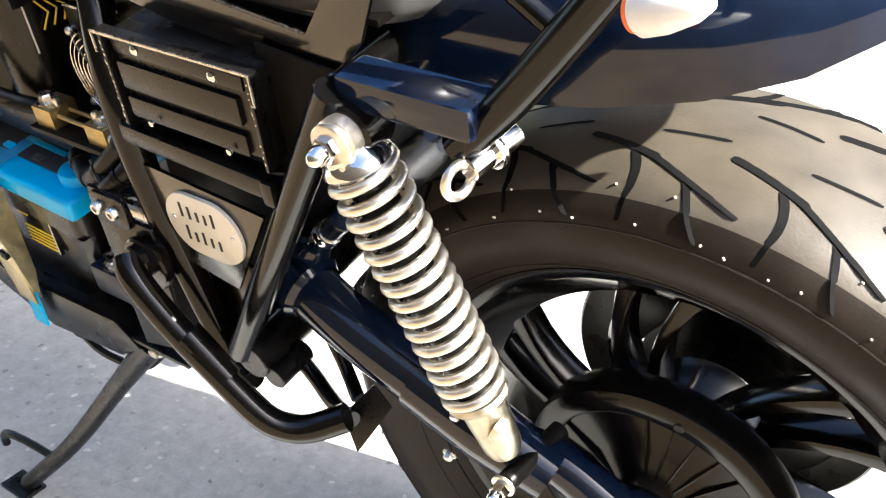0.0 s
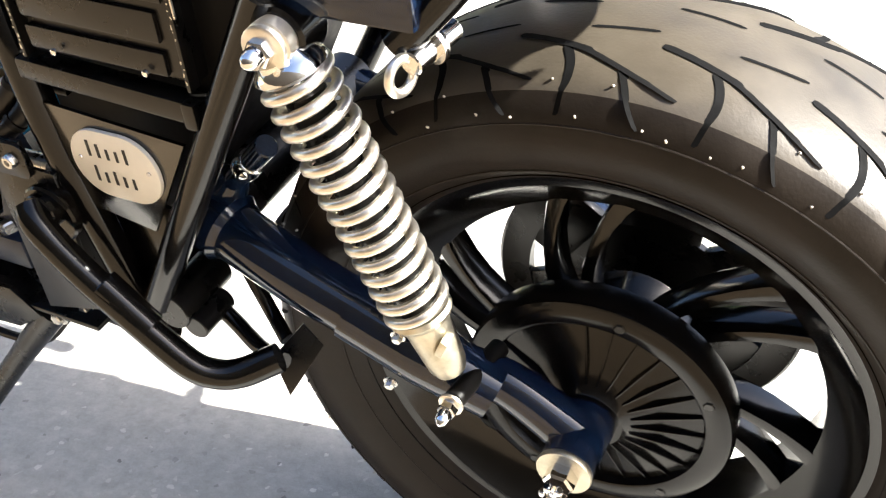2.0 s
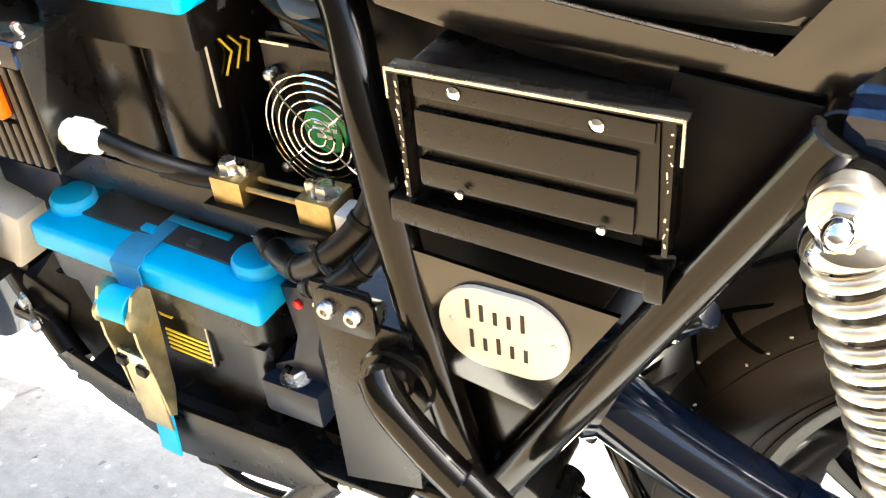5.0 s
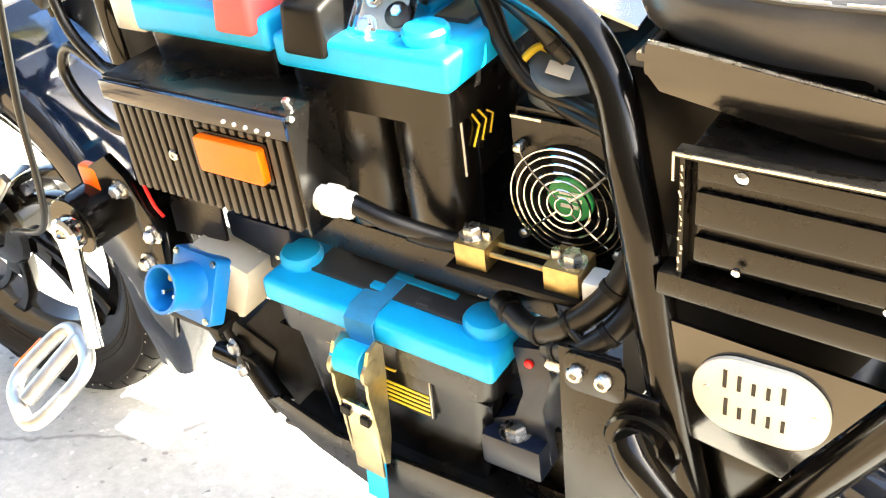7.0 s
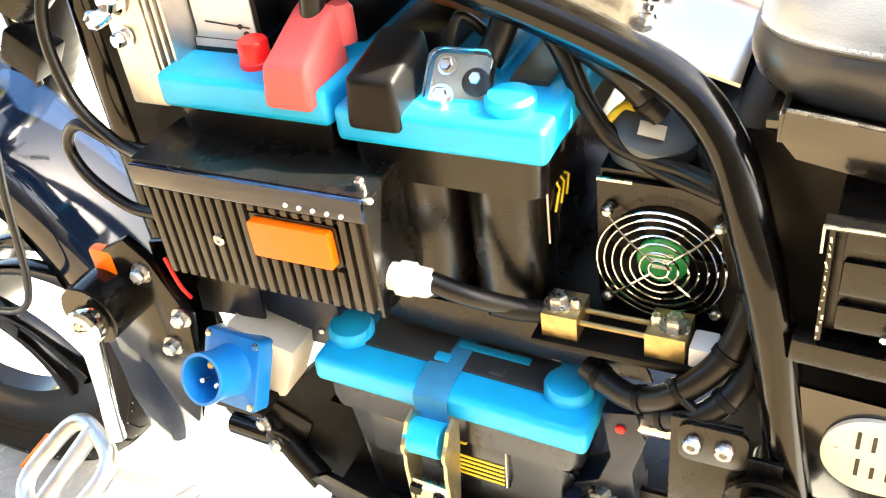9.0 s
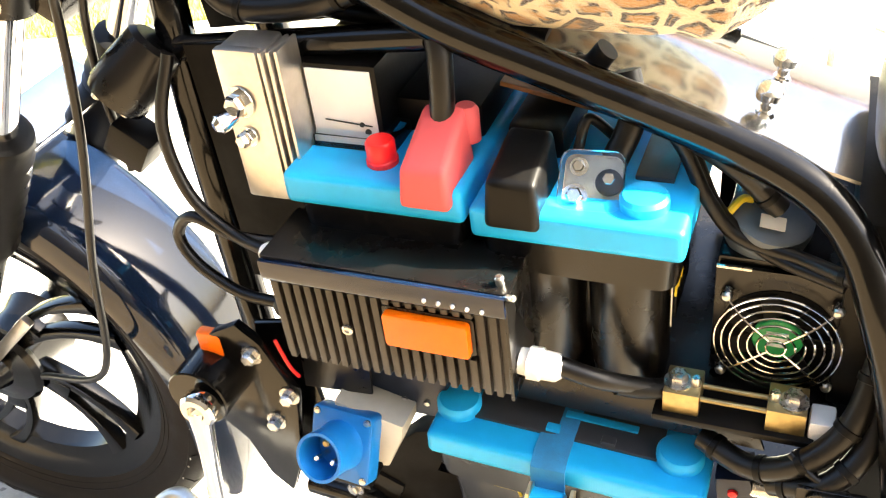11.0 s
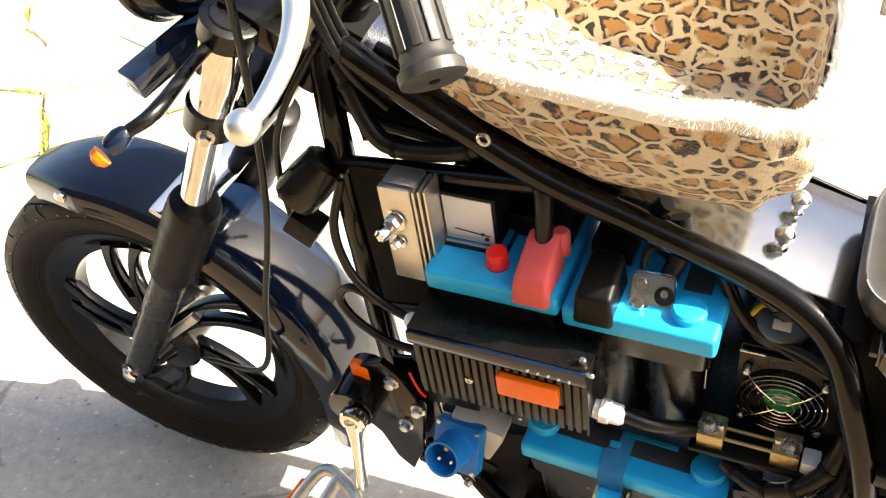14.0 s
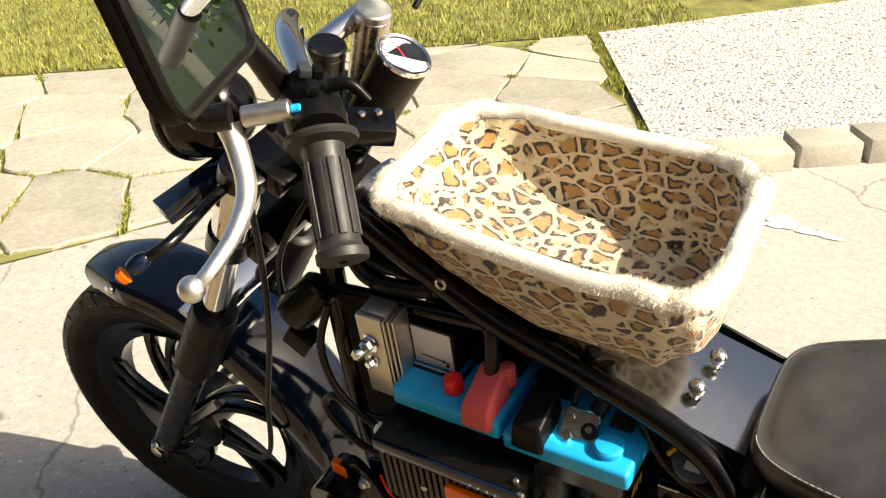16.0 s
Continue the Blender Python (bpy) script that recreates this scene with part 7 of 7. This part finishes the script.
for x in (-0.719, -0.684):
    pts = [(-0.200, 0.478), (-0.190, 0.494), (-0.172, 0.497), (-0.160, 0.488), (-0.158, 0.455), (-0.158, 0.375), (-0.166, 0.345), (-0.176, 0.350), (-0.186, 0.40), (-0.198, 0.445)]
    bm = B()
    a = [bm.verts.new((x - 0.0015 + (z - 0.42) * 0.10, -0.160 + (y + 0.160) * 0.62, z)) for y, z in pts]
    b = [bm.verts.new((x + 0.0015 + (z - 0.42) * 0.10, -0.160 + (y + 0.160) * 0.62, z)) for y, z in pts]
    bm.faces.new(a), bm.faces.new(list(reversed(b)))
    for i in range(len(a)):
        j = (i + 1) % len(a)
        bm.faces.new((a[j], a[i], b[i], b[j]))
    bmesh.ops.recalc_face_normals(bm, faces=bm.faces)
    part("buckle_side", bm, ZINC, strap, "yellow zinc ratchet side plate")
    part("ratchet_wheel", lathe(B(), (x + 0.005, -0.178, 0.472), (x + 0.013, -0.178, 0.472), [(0, 0.012), (0.003, 0.012), (0.0035, 0.009)], 14), ZINC, strap)
part("buckle_handle", box(B(), (-0.7055, -0.172, 0.372), (0.031, 0.003, 0.085), (4, 6, 0), 0.001), ZINC, strap, "pale zinc handle plate")
part("buckle_pawl", box(B(), (-0.7015, -0.176, 0.420), (0.032, 0.006, 0.012), (0, 6, 0), 0.0015), STEEL, strap)
part("buckle_tooth", box(B(), (-0.714, -0.179, 0.416), (0.010, 0.006, 0.010), (0, 9, 0), 0.0015), PLASTIC, strap)
part("buckle_tooth", box(B(), (-0.694, -0.179, 0.410), (0.010, 0.006, 0.010), (0, 9, 0), 0.0015), PLASTIC, strap)
part("buckle_bar", rod(B(), (-0.732, -0.163, 0.362), (-0.692, -0.163, 0.364), 0.004), STEEL, strap)
OWN[0] = LEANING

# ---------------------------------------------------------------- pet basket
def basket():
    t = thing("pet_basket", (-0.72, 0.015, 0.86), "plush leopard-print pet basket tied on the tank", "pet basket")
    cx, cy = -0.741, 0.016
    n = 112

    def ring(f, wx, wy, e):
        c, s = math.cos(f), math.sin(f)
        x, y = cx + wx * math.copysign(abs(c) ** e, c), wy * math.copysign(abs(s) ** e, s)
        return x, cy + y * (1.0 - 0.14 * (y < 0) * min(1.0, max(0.0, (-0.56 - x) / 0.36)))

    def floor_z(x):
        return 0.861 + max(0.0, -(x + 0.765)) * 0.62

    def wave(f, k):
        return 0.004 * math.sin(3 * f + k) + 0.003 * math.sin(7 * f + 2 * k) + 0.002 * math.sin(13 * f + k)

    def lift(x, y):
        return 0.016 * min(1.0, max(0.0, (-0.56 - x) / 0.36))

    bm = B()
    levels = [(0.0, 0.158, 0.096), (0.12, 0.172, 0.110), (0.35, 0.188, 0.122), (0.65, 0.198, 0.130), (0.85, 0.202, 0.134), (1.0, 0.200, 0.133)]
    rim_z = 0.985
    rows = []
    for v, wx, wy in levels:
        row = []
        for i in range(n):
            f = 2 * math.pi * i / n
            x, y = ring(f, wx + wave(f, v * 5), wy + wave(f + 1, v * 4), 0.36)
            z0 = floor_z(x)
            row.append(bm.verts.new((x, y, z0 + (rim_z + lift(x, y) - 0.012 - z0) * v)))
        rows.append(row)
    for a, b in zip(rows, rows[1:]):
        for i in range(n):
            bm.faces.new((a[i], a[(i + 1) % n], b[(i + 1) % n], b[i]))
    bm.faces.new(list(reversed(rows[0])))
    part("outer_wall", bm, LEOPARD, t, "tan and cream leopard-print plush", sharp=80)
    bm = B()
    rows = []
    for v, wx, wy in ((1.0, 0.182, 0.114), (0.6, 0.174, 0.106), (0.15, 0.160, 0.094), (0.06, 0.150, 0.085)):
        row = []
        for i in range(n):
            f = 2 * math.pi * i / n
            x, y = ring(f, wx + wave(f, v * 3), wy + wave(f, v * 4), 0.38)
            z0 = floor_z(x) + 0.012
            row.append(bm.verts.new((x, y, z0 + (rim_z + lift(x, y) - 0.004 - z0) * v)))
        rows.append(row)
    for a, b in zip(rows, rows[1:]):
        for i in range(n):
            bm.faces.new((a[i], b[i], b[(i + 1) % n], a[(i + 1) % n]))
    bm.faces.new(rows[-1])
    part("lining", bm, LEOPARD, t, "leopard-print plush lining", sharp=80)
    bm = B()
    rnd = random.Random(8)
    path, radii = [], []
    for i in range(n):
        f = 2 * math.pi * i / n
        x, y = ring(f, 0.194 + wave(f, 2), 0.127 + wave(f, 3), 0.36)
        path.append((x, y, lift(x, y) + rim_z - 0.004 + 0.003 * math.sin(2 * f + 0.6) + 0.002 * math.sin(9 * f)))
    tube(bm, path, 0.0118, 14, 1, closed=True)
    part("rolled_rim", bm, FLEECE, t, "thick cream fleece rim", sharp=80)
    # short hairs along rim and walls
    r = np.random.RandomState(6)
    k = 26000
    idx = r.randint(0, n, k)
    P = np.array(path)
    nx = P[(idx + 1) % n] - P[idx]
    base = P[idx] + nx * r.rand(k, 1)
    nx /= np.linalg.norm(nx, axis=1)[:, None]
    out = np.cross(nx, np.array([0, 0, 1.0]))
    a = r.uniform(0, 2 * np.pi, k)
    d = out * np.cos(a)[:, None] + np.array([0, 0, 1.0]) * np.sin(a)[:, None]
    root = base + d * 0.0110
    L = r.uniform(0.0015, 0.0048, k)[:, None]
    tip = root + d * L + r.normal(0, 0.0016, (k, 3))
    side = nx * 0.00035
    verts = np.stack([root - side, root + side, tip], 1).reshape(-1, 3)
    bm2 = B()
    me = bpy.data.meshes.new("t")
    me.from_pydata(verts.tolist(), [], np.arange(3 * k).reshape(-1, 3).tolist())
    bm2.from_mesh(me)
    bpy.data.meshes.remove(me)
    part("fur_fringe", bm2, HAIR, t, kind="stuff")
    part("tie_ring", tube(B(), [(-0.842 + 0.006 * math.cos(a), -0.104, 0.918 + 0.006 * math.sin(a)) for a in np.linspace(0, 2 * math.pi, 20, endpoint=False)], 0.0018, 8, 1, closed=True), STEEL, t)
    part("tether", tube(B(), [(-0.865, -0.06, 0.985), (-0.862, -0.055, 0.96), (-0.858, -0.05, 0.93), (-0.85, -0.04, 0.915)], 0.0035, 8, 5), PLASTIC, t)


basket()
paving()
tagged(blades("grass", None, 60000, on_lawn, 1, 0.035), label="short dry yellow-green lawn grass", kind="stuff")
blades("joint_grass", pavement, 22000, in_joints, 2, 0.020)
blades("border_grass", pavement, 5000, on_border, 3, 0.020)
